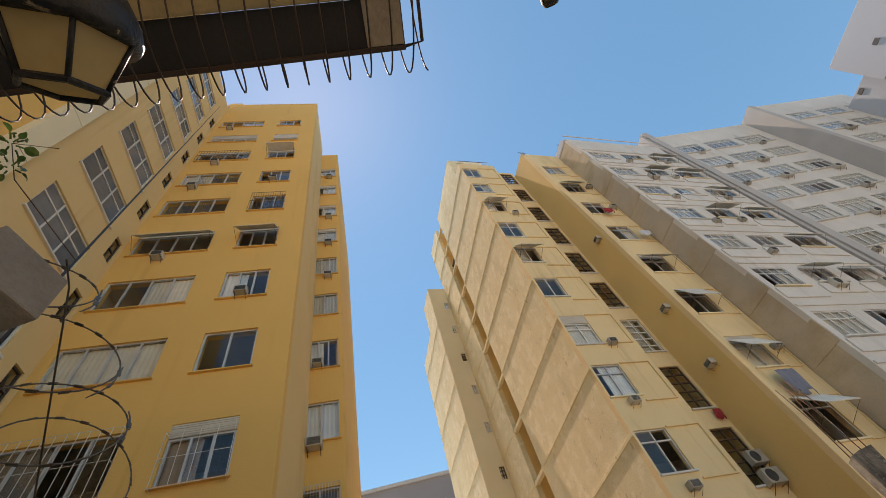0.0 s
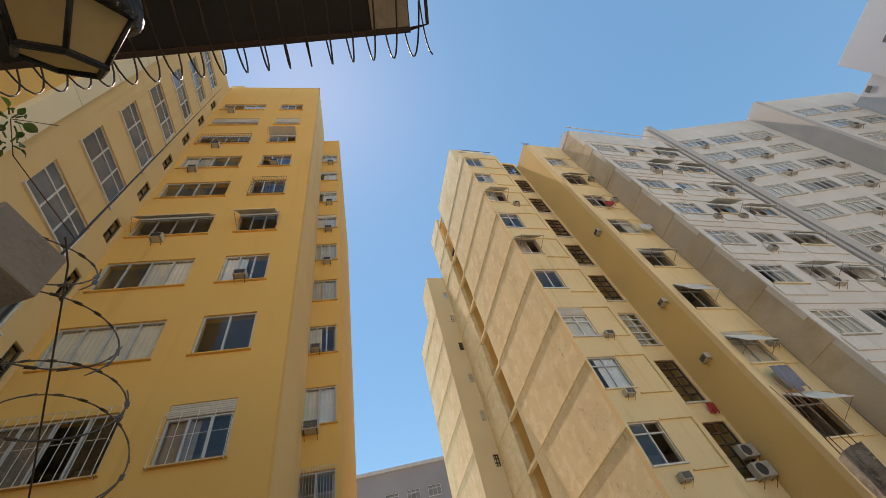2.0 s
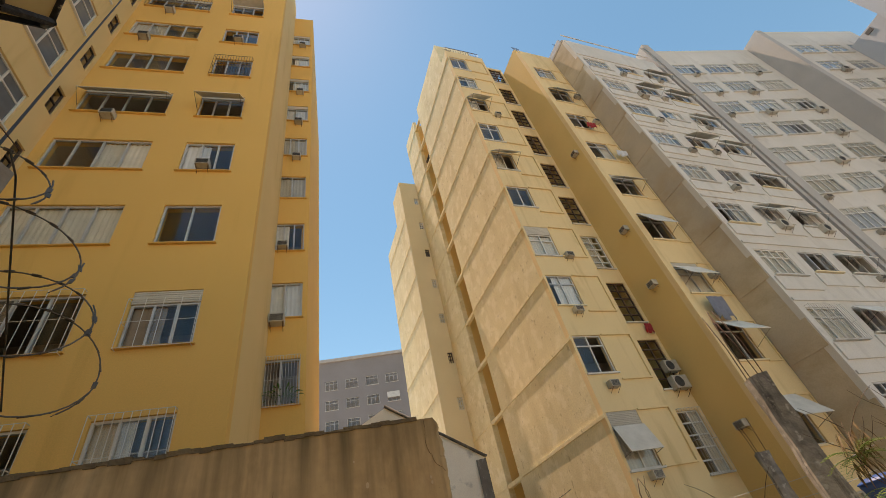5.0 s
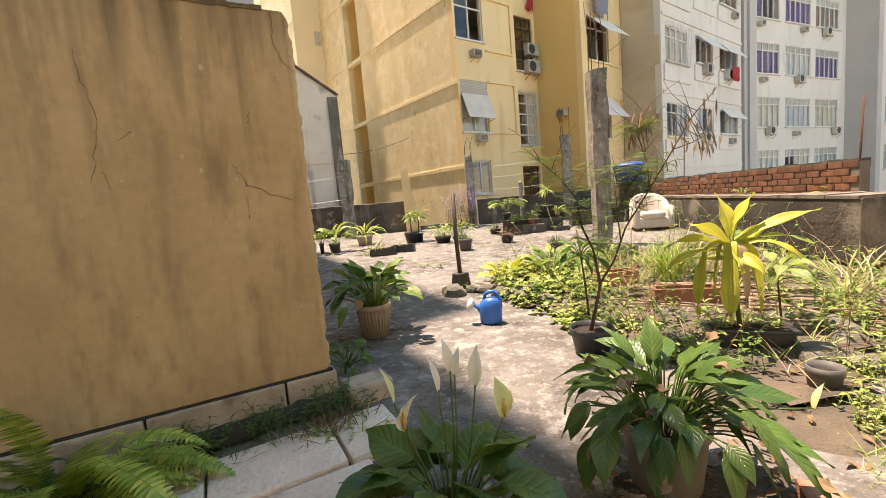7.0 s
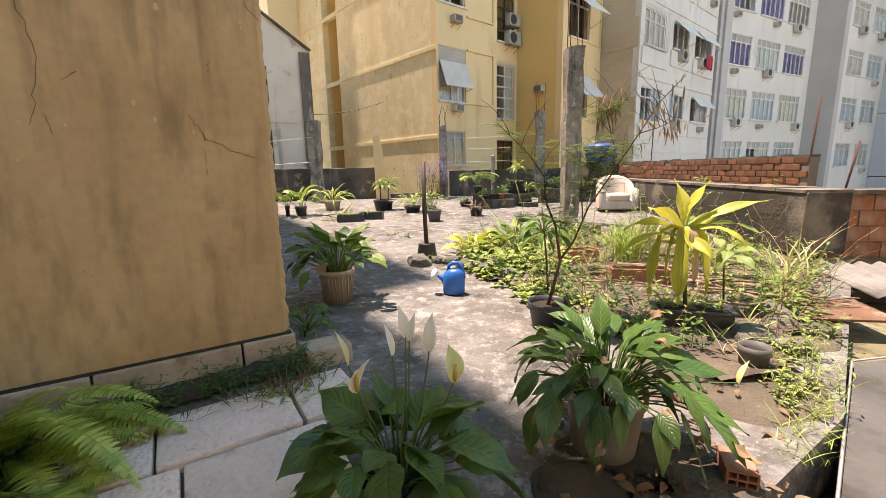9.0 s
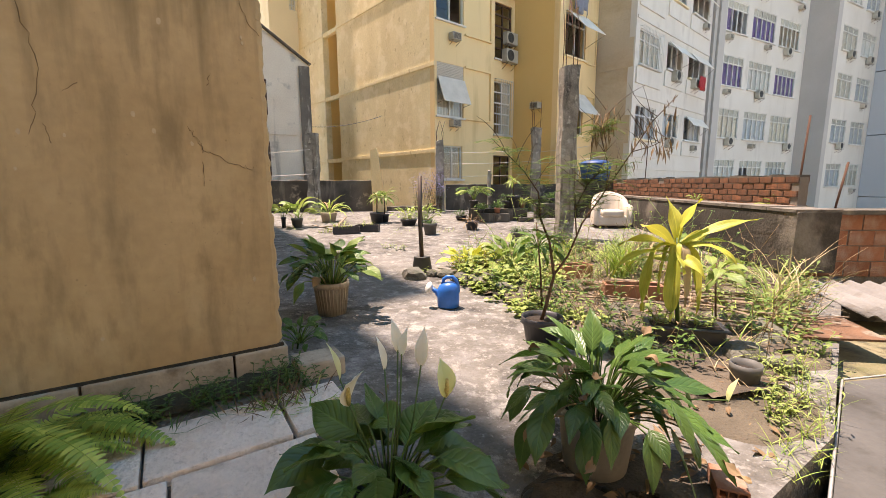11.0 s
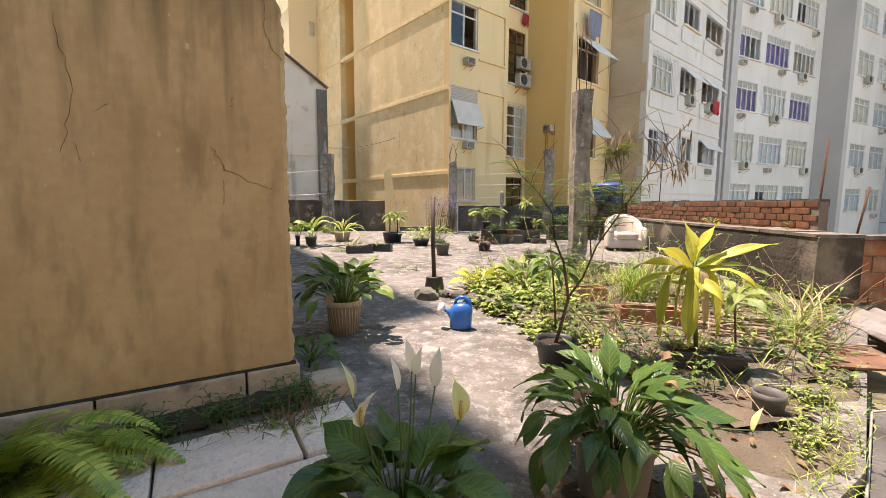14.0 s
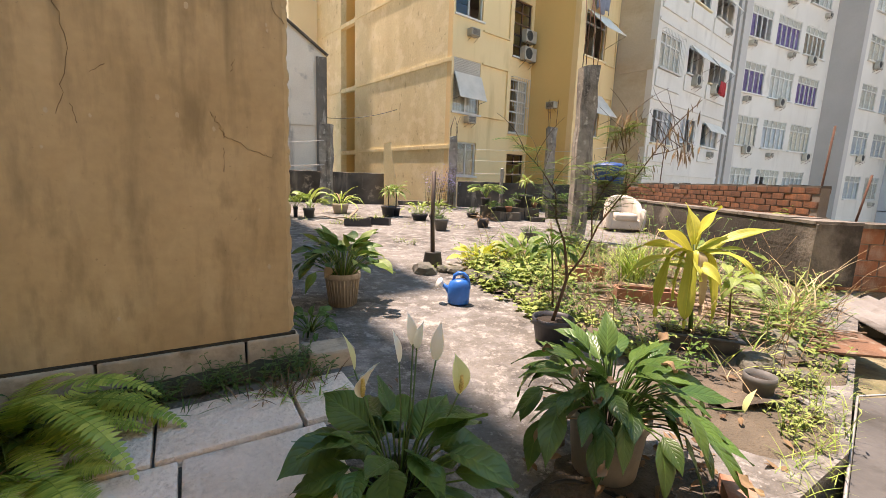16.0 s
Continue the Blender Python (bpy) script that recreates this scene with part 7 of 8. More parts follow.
p5 = tagged(empty("shrub", Matrix.Translation((1.05, 3.75, gz(3.75)))), "green compound-leaved shrub behind the potted tree", "shrub")
link("stem", tube_mesh("stem", [(0, 0, 0), (-0.03, 0, 0.4), (-0.08, 0, 0.85)], [0.012, 0.009, 0.005], BARK, 6), None, p5)
lily_leaves(p5, (-0.06, 0, 0.62), 34, 0.16, 0.05, 0.10, 70, -30, 0.03, MIDLEAF, 0.0, 81)

# yellow dracaena in a black trough
p6 = tagged(empty("dracaena", Matrix.Translation((1.93, 3.02, gz(3.02)))), "yellowing dracaena with hanging dead leaves in a black trough", "plant")
bm = bmesh.new()
add_box(bm, -0.26, 0.26, -0.11, 0.11, 0, 0.15, None, 0.03)
bmesh.ops.delete(bm, geom=[f for f in bm.faces if f.normal.z > 0.95 and f.calc_center_median().z > 0.14], context="FACES")
me = finish(bm, "trough", POTBLACK, True)
link("trough", me, None, p6, Matrix.Rotation(radians(-18), 4, "Z"))
link("rim", box_mesh("rim", -0.28, 0.28, -0.13, 0.13, 0.145, 0.16, POTBLACK, 0.006), None, p6, Matrix.Rotation(radians(-18), 4, "Z"))
link("soil", box_mesh("soil", -0.24, 0.24, -0.09, 0.09, 0.10, 0.166, SOIL, 0.01), None, p6, Matrix.Rotation(radians(-18), 4, "Z"))
link("stem", tube_mesh("stem", [(-0.06, -0.02, 0.15), (-0.09, -0.02, 0.45), (-0.12, -0.03, 0.82)], [0.016, 0.014, 0.013], STEM, 8), None, p6)
plant_rng.seed(90)
for i, (az, e0, e1, L, w) in enumerate(((-25, 82, 50, 0.42, 0.10), (100, 86, 55, 0.37, 0.095), (-33, 38, 6, 0.64, 0.075), (-52, 28, -62, 0.50, 0.085), (-18, 34, -34, 0.46, 0.09),
                                         (150, 34, -32, 0.46, 0.085), (172, 62, 2, 0.40, 0.10), (165, 18, -74, 0.60, 0.075), (237, 20, -70, 0.30, 0.080),
                                         (272, 15, -75, 0.32, 0.080), (57, 55, 0, 0.42, 0.09), (20, 60, 10, 0.40, 0.09), (125, 20, -45, 0.38, 0.08))):
    bm = bmesh.new()
    pts = curve_points((-0.12, -0.03, 0.78 - 0.012 * i), az + plant_rng.uniform(-8, 8), e0, e1, L * plant_rng.uniform(0.82, 1.02), 14, plant_rng.uniform(-45, 45))
    add_blade(bm, pts, w * 0.98, 0.5, plant_rng.uniform(0.1, 0.55), 0.14, 0.10, 0.6, plant_rng.uniform(-55, 55))
    link("leaf", finish(bm, "leaf", FRESHLEAF if i in (4, 10) else YELLOWLEAF, True), None, p6)
for i, (az, out, L, w) in enumerate(((158, 0.17, 0.46, 0.085), (237, 0.05, 0.54, 0.09), (-58, 0.14, 0.48, 0.07), (280, 0.09, 0.40, 0.06), (130, 0.07, 0.36, 0.07))):
    bm = bmesh.new()
    pts = curve_points((-0.12, -0.03, 0.77), az, 15, -70, out, 5)
    pts += curve_points(pts[-1], az, -78, -89, L, 10)[1:]
    add_blade(bm, pts, w * 1.25, 0.7, 0.6, 0.12, 0.08, 0.6, plant_rng.uniform(-60, 60))
    link("hanging_leaf", finish(bm, "hanging_leaf", STRAW if i in (3,) else YELLOWLEAF, True), None, p6)

p7 = tagged(empty("umbrella_plant", Matrix.Translation((2.42, 3.36, gz(3.36)))), "young bright green umbrella plant in the bed", "plant")
link("stem", tube_mesh("stem", [(0, 0, -0.01), (-0.03, 0, 0.3), (-0.05, 0, 0.55)], [0.01, 0.008, 0.006], BARK, 6), None, p7)
lily_leaves(p7, (-0.05, 0, 0.45), 15, 0.22, 0.085, 0.07, 55, 5, 0.02, FRESHLEAF, 0.0, 95)
p8 = tagged(empty("plant", Matrix.Translation((1.05, 5.4, gz(5.4)))), "yellow green broad-leaved plant in the bed", "plant")
lily_leaves(p8, (0, 0, 0.02), 40, 0.24, 0.12, 0.30, 84, 40, 0.16, FRESHLEAF, 0.0, 96, hang=14, stiff=True)
lily_leaves(p8, (-0.55, 0.1, 0.02), 30, 0.20, 0.09, 0.20, 84, 35, 0.18, YELLOWLEAF, 0.0, 97, hang=14, stiff=True)
p9 = tagged(empty("plant", Matrix.Translation((1.75, 5.6, gz(5.6)))), "grey green upright herb in the bed", "plant")
lily_leaves(p9, (0, 0, 0.02), 40, 0.09, 0.014, 0.32, 86, 68, 0.16, FERNLEAF, 0.0, 98)

BUCKET = tagged(empty("bucket", Matrix.Translation((1.90, 2.34, gz(2.34)))), "dark grey plastic pot standing by the bed", "pot")
pot(round_pot(0.07, 0.085, 0.17, 0.006, 0.006), POTGREY, 0.07, 0.13, BUCKET, 20)


def trough(x, y, w, d, h, rot, material, label):
    t = tagged(empty("planter_box", Matrix.Translation((x, y, gz(y) + 0.01)) @ Matrix.Rotation(radians(rot), 4, "Z")), label, "planter")
    link("box", wall_mesh("box", -w / 2, w / 2, -d / 2, d / 2, 0, h, [(-w / 2 + 0.02, w / 2 - 0.02, -d / 2 + 0.02, d / 2 - 0.02)], material), None, t, Matrix.Translation((0, 0, h)) @ Matrix.Rotation(radians(-90), 4, "X") @ Matrix.Identity(4))
    link("soil", box_mesh("soil", -w / 2 + 0.02, w / 2 - 0.02, -d / 2 + 0.02, d / 2 - 0.02, 0.0, h - 0.03, SOIL), None, t)
    return t


trough(2.05, 4.1, 0.55, 0.2, 0.17, -12, TERRACOTTA, "terracotta planter trough half hidden in the bed")
trough(1.72, 5.0, 0.5, 0.2, 0.17, 18, TERRACOTTA, "terracotta planter trough among the weeds")
trough(2.3, 6.6, 0.6, 0.3, 0.2, 20, CONCRETE, "grey concrete planter at the bed end")
for i, (a, b, r) in enumerate((((1.7, 4.55, 0.22), (3.3, 3.45, 0.20), 0.03), ((2.0, 4.5, 0.25), (3.5, 3.75, 0.2), 0.022), ((2.3, 4.15, 0.2), (3.0, 3.0, 0.17), 0.018), ((1.6, 4.3, 0.2), (3.0, 4.0, 0.3), 0.014), ((2.6, 5.0, 0.25), (3.9, 4.2, 0.22), 0.02), ((2.4, 3.9, 0.2), (3.3, 3.6, 0.25), 0.012))):
    a, b = Vector(a), Vector(b)
    tagged(link("dry_stick", tube_mesh("dry_stick", [a, a.lerp(b, 0.33) + Vector((0.02, 0.03, 0.02)), a.lerp(b, 0.7) + Vector((-0.02, 0.02, -0.01)), b], [r, r * 0.9, r * 0.8, r * 0.5], WOOD, 7)), "weathered dry branch lying in the bed", "branch", "dry branches in the bed")
weeds("dead_stalks", [(3.35, 3.75, 0.13), (3.6, 4.1, 0.14), (2.95, 5.6, 0.18), (3.2, 6.2, 0.2)], 9, 0.5, 1.0, 0, 0.012, STRAW, "tall pale dead stalks in the bed", "dead stalks", 20, 0.12, (85, 50))

# ---------------------------------------------------------------- pots on the far terrace


def small_pot(x, y, r, h, material, label, style, seed, size=0.3, m_leaf=None, sx=1.0):
    p = tagged(empty("potted_plant", Matrix.Translation((x, y, gz(y)))), label, "plant")
    pot(round_pot(r * 0.75, r, h), material, r * 0.85, h - 0.04, p, 16, sx)
    if style == "broad":
        lily_leaves(p, (0, 0, h - 0.05), 14, size * 0.7, size * 0.3, size * 0.5, 80, 30, r * 0.4, m_leaf or FRESHLEAF, 0, seed)
    elif style == "strap":
        lily_leaves(p, (0, 0, h - 0.05), 36, size, size * 0.07, size * 0.25, 80, 15, r * 0.5, m_leaf or FERNLEAF, 0.1, seed)
    elif style == "palm":
        link("stem", tube_mesh("stem", [(0, 0, h - 0.05), (0.02, 0, h + size * 0.8)], 0.015, BARK, 6), None, p)
        lily_leaves(p, (0.02, 0, h + size * 0.7), 18, size * 0.6, size * 0.11, 0.03, 75, -10, 0.02, m_leaf or FRESHLEAF, 0, seed)
    elif style == "bush":
        lily_leaves(p, (0, 0, h - 0.03), 40, size * 0.28, size * 0.09, size * 0.5, 85, 20, r * 0.7, m_leaf or MIDLEAF, 0, seed)
    return p


small_pot(-3.12, 10.1, 0.14, 0.22, POTGREY, "broad-leaved plant in a grey plastic pot", "broad", 101, 0.55)
small_pot(-3.42, 10.05, 0.06, 0.25, POTBLACK, "upright broad-leaved cutting in a black tube pot", "broad", 102, 0.45)
small_pot(-2.62, 11.15, 0.22, 0.25, POTCLAY, "arching spider plant in a clay pot", "strap", 103, 0.55)
small_pot(-1.33, 10.8, 0.18, 0.27, POTBLACK, "tufted dracaena in a black pot", "palm", 104, 0.5)
small_pot(-1.15, 10.95, 0.12, 0.22, POTBLACK, "taller dracaena cutting in a black pot", "palm", 105, 0.62)
small_pot(-0.5, 10.3, 0.2, 0.16, POTBLACK, "bushy herb in a wide black pot", "bush", 106, 0.5, FERNLEAF)
small_pot(-0.1, 10.1, 0.17, 0.16, POTBLACK, "bushy herb in a low black pot", "bush", 107, 0.55, FRESHLEAF)
small_pot(0.02, 8.75, 0.15, 0.24, POTGREY, "nearly bare grey pot beside the stake", "bush", 108, 0.15)
small_pot(0.85, 11.3, 0.15, 0.12, POTBLACK, "small seedling pot on the terrace floor", "bush", 109, 0.3)
small_pot(0.95, 9.4, 0.15, 0.2, POTBLACK, "withered plant in a dark pot", "strap", 110, 0.25, DRYLEAF)
small_pot(1.65, 7.7, 0.15, 0.2, POTGREY, "small dark bush in a grey pot", "bush", 111, 0.2, DARKLEAF)
trough(-1.75, 9.0, 0.55, 0.22, 0.14, 8, POTBLACK, "black trough with thin weeds on the terrace")
trough(-1.35, 9.3, 0.5, 0.22, 0.14, -6, POTBLACK, "black trough with seedlings on the terrace")
weeds("seedlings", [(-1.75, 9.0, gz(9) + 0.12), (-1.95, 9.0, gz(9) + 0.12), (-1.35, 9.3, gz(9.3) + 0.12), (-2.2, 9.1, gz(9))], 16, 0.1, 0.3, 0, 0.012, FRESHLEAF, "yellow green seedlings in the troughs", "seedlings", 22, 0.16)
for i in range(3):
    tagged(link("crate_slat", box_mesh("crate_slat", -0.35, 0.35, -0.03, 0.03, 0, 0.02, WOOD, 0.003), None, None, Matrix.Translation((-2.2 + 0.1 * i, 9.3 + 0.15 * i, gz(9.3) + 0.06 + 0.05 * i)) @ pose(0, 0, 0, 0, 12 - 14 * i, 40 * i)), "broken crate slat on the terrace floor", "wood", "broken crate slats")

# stepped planter with monstera and small pots
step = tagged(empty("stepped_planter", Matrix.Translation((1.05, 10.75, gz(10.75)))), "low stepped masonry planter with small pots on it", "planter")
for k, (x0, x1, y0, y1, h) in enumerate(((0.0, 1.6, 0.25, 0.55, 0.34), (0.25, 1.2, 0.0, 0.25, 0.22), (1.25, 1.75, 0.0, 0.25, 0.12), (1.9, 4.2, 0.9, 1.2, 0.42))):
    for i in range(int((x1 - x0) / 0.38)):
        link("block", box_mesh("block", x0 + i * 0.38, x0 + i * 0.38 + 0.37, y0, y1, -0.01, h + plant_rng.uniform(-0.01, 0.01), SOOT, 0.01), None, step)
mon = tagged(empty("monstera", Matrix.Translation((1.18, 11.18, gz(11.15) + 0.34))), "split-leaved monstera standing on the stepped planter", "plant")
pot(round_pot(0.1, 0.13, 0.2), POTBLACK, 0.11, 0.15, mon, 16)
plant_rng.seed(140)
for i in range(13):
    az = i * 137.5
    st = curve_points((0, 0, 0.15), az, 75, 35, plant_rng.uniform(0.3, 0.5), 4)
    bm = bmesh.new()
    add_tube(bm, st, 0.008, 4)
    pts = curve_points(st[-1], az, 10, -55, 0.34, 8)
    for k in range(1, 8):
        d = (pts[k] - pts[k - 1]).normalized()
        side = d.cross(Vector((0, 0, 1))).normalized()
        for s in (-1, 1):
            L = 0.19 * math.sin(math.pi * (k + 0.6) / 9)
            q = [pts[k - 1].lerp(pts[k], 0.5) + side * s * L * t + d * L * 0.4 * t - Vector((0, 0, 0.15 * L * t * t)) for t in (0, 0.33, 0.66, 1)]
            add_blade(bm, q, 0.05, 0.5, 0.1, 0, 0.35)
    link("leaf", finish(bm, "leaf", MIDLEAF if i % 2 else FRESHLEAF, True), None, mon)
for i, (x, y, z, r, st) in enumerate(((1.35, 10.88, 0.22, 0.07, "bush"), (1.75, 10.88, 0.22, 0.09, "bush"), (2.05, 11.15, 0.34, 0.12, "bush"), (2.45, 11.15, 0.34, 0.08, "strap"), (3.4, 11.8, 0.42, 0.09, "bush"), (4.0, 11.8, 0.42, 0.08, "bush"), (2.2, 11.15, 0.34, 0.2, "palm"))):
    p = small_pot(x, y, r, r * 1.6, (POTBLACK, TERRACOTTA)[i % 2], "small potted plant standing on the stepped planter", st, 150 + i, 0.3 if st != "palm" else 0.5)
    p.location.z = gz(10.75) + z + 0.005

# lilac flowering shrub by the corner post
fl = tagged(empty("flowering_shrub", Matrix.Translation((0.0, 13.45, gz(13.45)))), "lilac flowering shrub by the concrete post", "shrub")
plant_rng.seed(160)
bm, bf, bl_ = bmesh.new(), bmesh.new(), bmesh.new()
for i in range(26):
    pts = curve_points((plant_rng.uniform(-0.5, 0.4), plant_rng.uniform(-0.15, 0.15), 0), plant_rng.uniform(0, 360), 88, 62, plant_rng.uniform(0.7, 1.35), 7)
    add_tube(bm, pts, [0.009 - 0.001 * k for k in range(8)], 4)
    for k in range(22):
        q = pts[5 + k % 3] + Vector((plant_rng.gauss(0, 0.07), plant_rng.gauss(0, 0.06), plant_rng.gauss(0, 0.07)))
        for a in range(3):
            add_blade(bf, curve_points(q, a * 120 + plant_rng.uniform(0, 60), 30, -20, 0.032, 2), 0.028, 0.5, 0.2, 0, 0.2)
    for k in range(12):
        q = pts[2 + k % 5]
        add_blade(bl_, curve_points(q, plant_rng.uniform(0, 360), 30, -30, 0.1, 3), 0.03, 0.5, 0.2, 0, 0.1)
tagged(link("stem", finish(bm, "stem", BARK), None, fl), kind="stuff")
tagged(link("blossom", finish(bf, "blossom", LILAC), None, fl), kind="stuff")
tagged(link("foliage", finish(bl_, "foliage", MIDLEAF), None, fl), kind="stuff")

# cuttings on the ledge, plants on the eave and in windows
for x, y, z, sd in ((4.9, 5.9, 0.93, 171), (4.85, 7.6, 0.93, 172)):
    q = tagged(empty("seedling", Matrix.Translation((x, y, z))), "small green seedling rooted in the ledge", "plant")
    lily_leaves(q, (0, 0, 0.0), 16, 0.16, 0.035, 0.10, 80, 10, 0.02, FRESHLEAF, 0, sd)
cl = tagged(empty("climber", Matrix.Translation((-1.42, -0.20, 3.30))), "small climbing plant on the razor wire", "plant")
link("stem", tube_mesh("stem", [(0.02, 0.42, -0.36), (-0.05, 0.1, -0.1), (0, 0, 0), (0.03, 0.1, 0.12)], 0.0022, BARK, 5), None, cl)
lily_leaves(cl, (0, 0, 0), 9, 0.05, 0.030, 0.025, 60, -40, 0.03, DARKLEAF, 0, 181)
lily_leaves(cl, (-0.03, 0.06, -0.08), 7, 0.05, 0.028, 0.02, 40, -60, 0.03, DARKLEAF, 0, 182)
wb = tagged(empty("window_plant", ML @ Matrix.Translation((1.5, 3.40, 6.85))), "green pot plant behind the window grille", "plant")
lily_leaves(wb, (0, 0, 0.05), 26, 0.24, 0.05, 0.2, 80, 10, 0.3, MIDLEAF, 0, 191)

# ---------------------------------------------------------------- laundry and roof clutter
REDCLOTH = mat("red cloth", (0.45, 0.04, 0.04), 0.95, None, 5, 0.5, 60, 0.1)
GREYCLOTH = mat("grey blue cloth", (0.22, 0.23, 0.27), 0.95, None, 5, 0.5, 60, 0.1)
WHITECLOTH = mat("white cloth", (0.7, 0.68, 0.66), 0.95, None, 5, 0.5, 60, 0.1)


def laundry(m, w, h, material, label):
    bm = bmesh.new()
    n = 14
    cols_ = [[bm.verts.new((w * i / n + 0.02 * math.sin(j), 0.05 * math.sin(i * 1.3 + j * 0.4) * (0.3 + j / 6), -h * j / 6 * (1 - 0.12 * math.sin(i * 0.8)))) for j in range(7)] for i in range(n + 1)]
    for a, b in zip(cols_, cols_[1:]):
        for j in range(6):
            bm.faces.new((a[j], b[j], b[j + 1], a[j + 1]))
    ob = link("laundry", finish(bm, "laundry", material, True), None, None, m)
    md = ob.modifiers.new("thickness", "SOLIDIFY")
    md.thickness = 0.006
    return tagged(ob, label, "laundry")


laundry(MA @ Matrix.Translation((4.05, 0.12, 9.05)), 0.35, 0.42, REDCLOTH, "red cloth drying at a stair window")
laundry(MA @ Matrix.Translation((5.1, -2.25, 8.75)), 0.85, 1.0, GREYCLOTH, "grey trousers drying below a window")
laundry(MA @ Matrix.Translation((5.6, -2.25, 21.2)), 0.6, 0.5, REDCLOTH, "red cloth drying on a window line")
laundry(MA @ Matrix.Translation((6.3, -2.25, 18.6)), 0.7, 0.5, WHITECLOTH, "white cloth drying on a window line")
laundry(MA @ Matrix.Translation((13.3, -3.95, 6.35)), 0.7, 0.6, REDCLOTH, "red clothes drying under an awning")

for (u, v, z, hgt) in ((0.6, 0.5, 33.0, 1.6), (1.9, 0.8, 33.0, 2.2), (5.2, -1.4, 30.8, 2.0), (6.4, -1.2, 30.8, 1.5), (9.0, -2.0, 32.0, 1.8), (12.0, -2.2, 32.0, 1.4)):
    a = tagged(empty("roof_aerial", MA @ Matrix.Translation((u, v, z - 0.05))), "thin metal roof aerial on the apartment block", "aerial", "roof aerials")
    link("mast", tube_mesh("mast", [(0, 0, 0), (0, 0, hgt)], 0.02, DARKFRAME, 5), None, a)
    for k in range(4):
        link("rod", tube_mesh("rod", [(-0.35 + 0.05 * k, 0, hgt - 0.15 * k - 0.05), (0.35 - 0.05 * k, 0, hgt - 0.15 * k - 0.05)], 0.012, DARKFRAME, 4), None, a)
rail = tagged(empty("roof_railing", MA @ Matrix.Translation((0.2, 0.12, 33.0))), "iron railing along the roof edge of the cream block", "railing")
link("top_rail", tube_mesh("top_rail", [(0, 0, 0.9), (2.7, 0, 0.9)], 0.025, DARKFRAME, 5), None, rail)
for i in range(14):
    link("baluster", shared("balu", lambda: tube_mesh("baluster", [(0, 0, -0.02), (0, 0, 0.9)], 0.015, DARKFRAME, 4)), None, rail, Matrix.Translation((i * 0.207, 0, 0)))

# dead branches lying over the bed, fallen leaves under the big lily
stick_rng = random.Random(77)
for i in range(16):
    x, y = stick_rng.uniform(1.75, 3.2), stick_rng.uniform(3.1, 4.3)
    a, L = radians(stick_rng.uniform(-40, 15)), stick_rng.uniform(0.5, 1.2)
    pts = []
    for k in range(9):
        q = k / 8 - 0.5
        px, py = x + L * q * math.cos(a), y + L * q * math.sin(a)
        pts.append((px + stick_rng.uniform(-0.012, 0.012), py + stick_rng.uniform(-0.012, 0.012), gz(py) + 0.075 + 0.015 * (i % 4) + stick_rng.uniform(-0.006, 0.006)))
    tagged(link("branch", tube_mesh("branch", pts, [stick_rng.uniform(0.006, 0.015) * (1 - 0.07 * k) for k in range(9)], WOOD, 6)), "dry grey brown branch lying across the bed", "branch", "branches in the bed")
plant_rng.seed(123)
bm = bmesh.new()
for i in range(150):
    if i < 70:
        x, y = 0.8 + plant_rng.gauss(0.1, 0.28), 1.6 + plant_rng.gauss(0, 0.2)
    elif i < 110:
        x, y = -0.75 + plant_rng.gauss(0, 0.28), 2.2 + plant_rng.gauss(0, 0.12)
    else:
        x, y = plant_rng.uniform(1.2, 2.4), plant_rng.uniform(1.9, 2.9)
    if x - y > -0.02:
        continue
    pts = curve_points((x, y, gz(y) + 0.03), plant_rng.uniform(0, 360), plant_rng.uniform(0, 35), plant_rng.uniform(-50, -5), plant_rng.uniform(0.03, 0.10), 8)
    add_blade(bm, pts, plant_rng.uniform(0.012, 0.035), 0.4, 0.8, 0.15, 0.05, 0.8, plant_rng.uniform(-50, 50))
tagged(link("leaf_litter", finish(bm, "leaf_litter", DRYLEAF, True)), "curled brown fallen leaves on the floor", "leaf litter", kind="stuff")

# soil, moss and roots in the joint between the stone base and the slabs
JOINTSOIL = mat("dark mossy joint soil", (0.075, 0.06, 0.04), 0.95, (0.035, 0.04, 0.018), 9, 0.5, 80, 0.9)
bm = bmesh.new()
cols_ = []
for i in range(61):
    s = 0.15 - 2.6 * i / 60
    row = []
    for j in range(7):
        q = 0.02 - 0.20 * j / 6 * (1 + 0.45 * noise.noise(Vector((s * 4, 7, 0))))
        x, y = -0.93 + DIRW.x * s + NRM.x * q, 2.64 + DIRW.y * s + NRM.y * q
        row.append(bm.verts.new((x, y, gz(y) + (0.075 + 0.03 * noise.noise(Vector((x * 14, y * 14, 0)))) * (1 if 0 < j < 6 else 0.3))))
    cols_.append(row)
for a, b in zip(cols_, cols_[1:]):
    for j in range(6):
        bm.faces.new((a[j], a[j + 1], b[j + 1], b[j]))
tagged(link("joint_soil", finish(bm, "joint_soil", JOINTSOIL, True)), "dark mossy soil filling the joint below the wall", "soil", kind="structure")
weeds("weeds", [(-0.70 - 0.05 * i, 2.30 - 0.03 * i, gz(2.3) + 0.06) for i in range(6)], 16, 0.08, 0.2, 0, 0.007, DRYLEAF, "withered rust-brown weeds beside the green ones", "weeds", 55, 0.12, (60, 0))
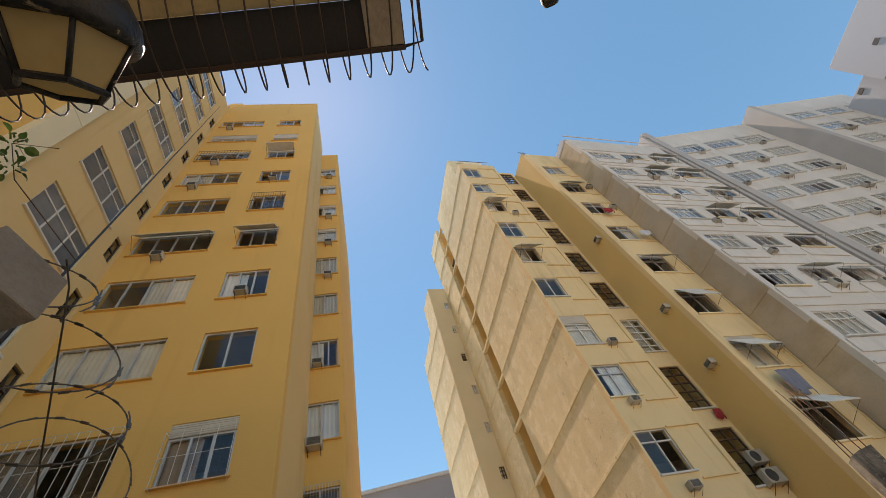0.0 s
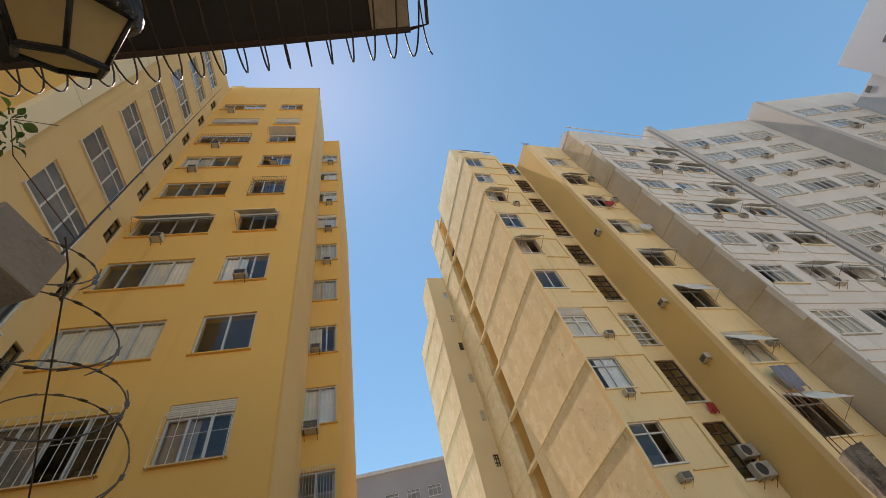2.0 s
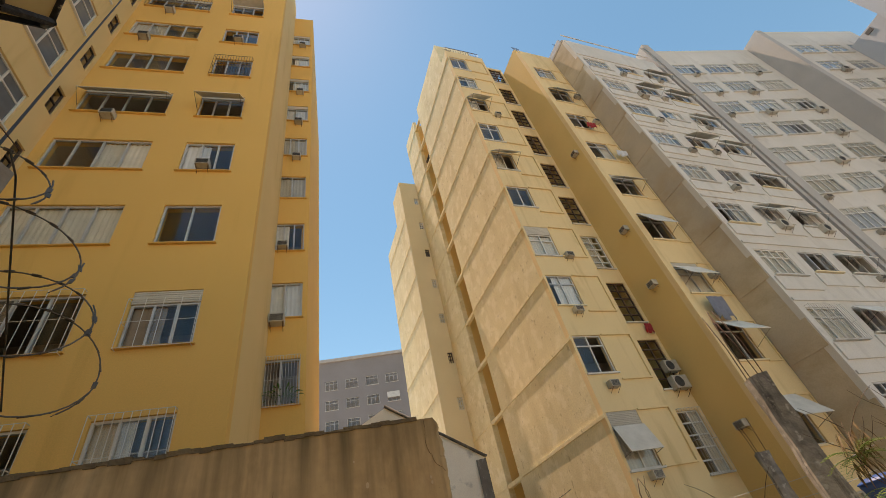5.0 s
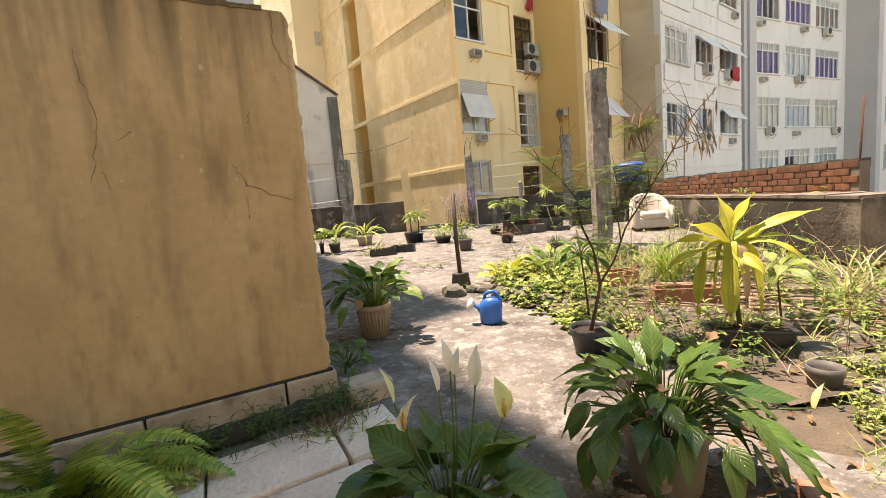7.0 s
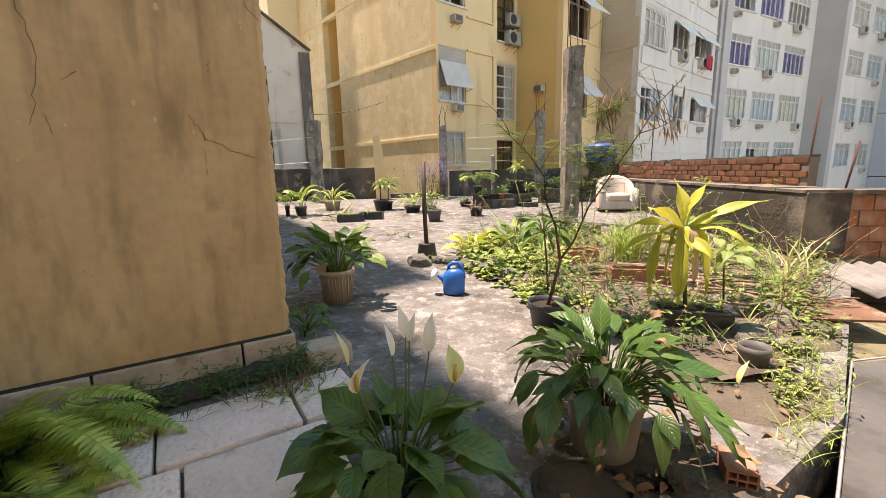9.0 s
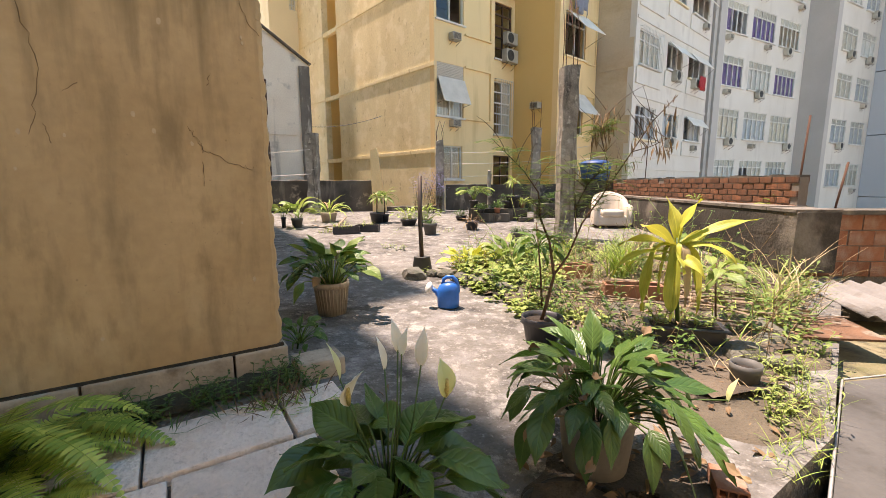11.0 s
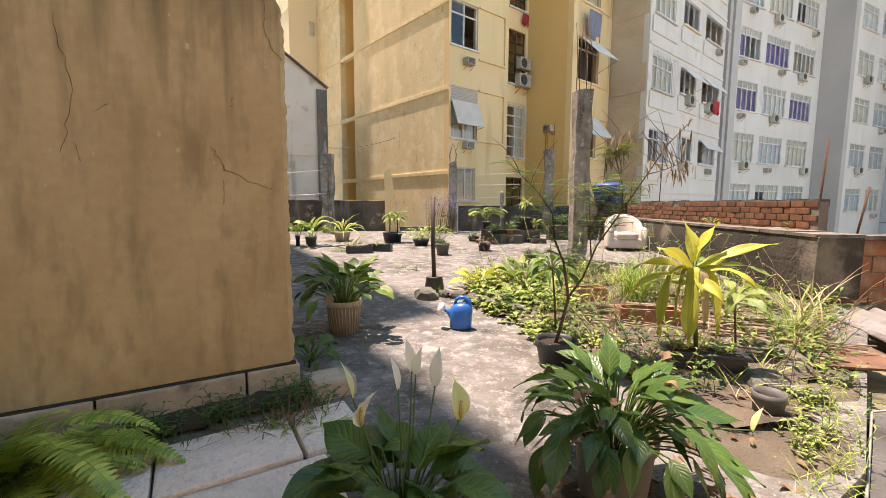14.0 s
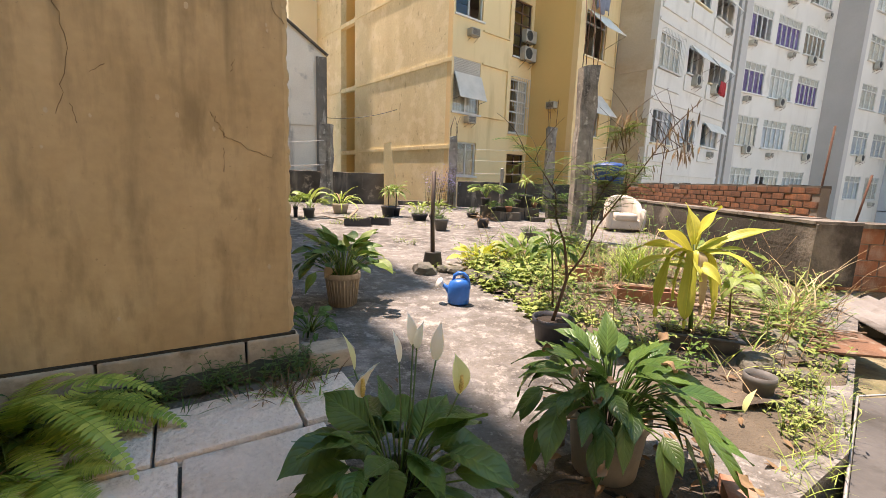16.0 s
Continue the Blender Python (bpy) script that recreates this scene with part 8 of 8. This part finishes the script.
weeds("weeds", [(-2.0, 1.5, gz(1.5) + 0.04), (-1.75, 1.4, gz(1.4) + 0.04), (-2.15, 1.4, gz(1.4) + 0.04), (-1.7, 1.6, gz(1.6) + 0.04), (-1.9, 1.7, gz(1.7) + 0.04)], 26, 0.08, 0.2, 0.06, 0.035, DARKLEAF, "dark leafy undergrowth below the ferns", "weeds", 56, 0.16, stemmed=5)

weeds("tall_weeds", [(1.35, 4.1, gz(4.1)), (1.65, 4.5, gz(4.5)), (1.15, 4.7, gz(4.7)), (2.1, 4.4, gz(4.4)), (2.9, 4.6, gz(4.6))], 5, 0.6, 1.15, 0.06, 0.022, FRESHLEAF, "tall airy weeds with small leaves in the bed", "weeds", 81, 0.14, stemmed=16)
weeds("tall_weeds", [(2.6, 4.9, gz(4.9)), (3.2, 4.9, gz(4.9)), (3.6, 5.4, gz(5.4)), (1.9, 5.9, gz(5.9))], 5, 0.5, 1.0, 0.07, 0.02, MIDLEAF, "tall dark green weeds at the back of the bed", "weeds", 82, 0.16, stemmed=14)
weeds("herbs", [(1.93, 3.02, gz(3.02) + 0.16), (2.05, 2.98, gz(3) + 0.16), (1.78, 3.06, gz(3.06) + 0.16)], 8, 0.05, 0.16, 0.05, 0.022, FRESHLEAF, "small green herbs growing in the black trough", "herbs", 83, 0.07, stemmed=5)
weeds("weeds", [(-0.82, 2.36, gz(2.3) + 0.06), (-0.98, 2.28, gz(2.3) + 0.06), (-1.12, 2.20, gz(2.2) + 0.06), (-0.72, 2.42, gz(2.4) + 0.05), (-1.38, 2.06, gz(2.1) + 0.06)], 6, 0.07, 0.19, 0.045, 0.016, MIDLEAF, "small-leaved weeds crowding the joint below the wall", "weeds", 84, 0.10, stemmed=9)
weeds("weeds", [(-0.62, 2.26, gz(2.2) + 0.05), (-0.72, 2.16, gz(2.2) + 0.05), (-0.85, 2.12, gz(2.1) + 0.05)], 16, 0.10, 0.20, 0, 0.010, FERNLEAF, "pale trailing weeds lying over the slab edges", "weeds", 85, 0.09, (35, 0))
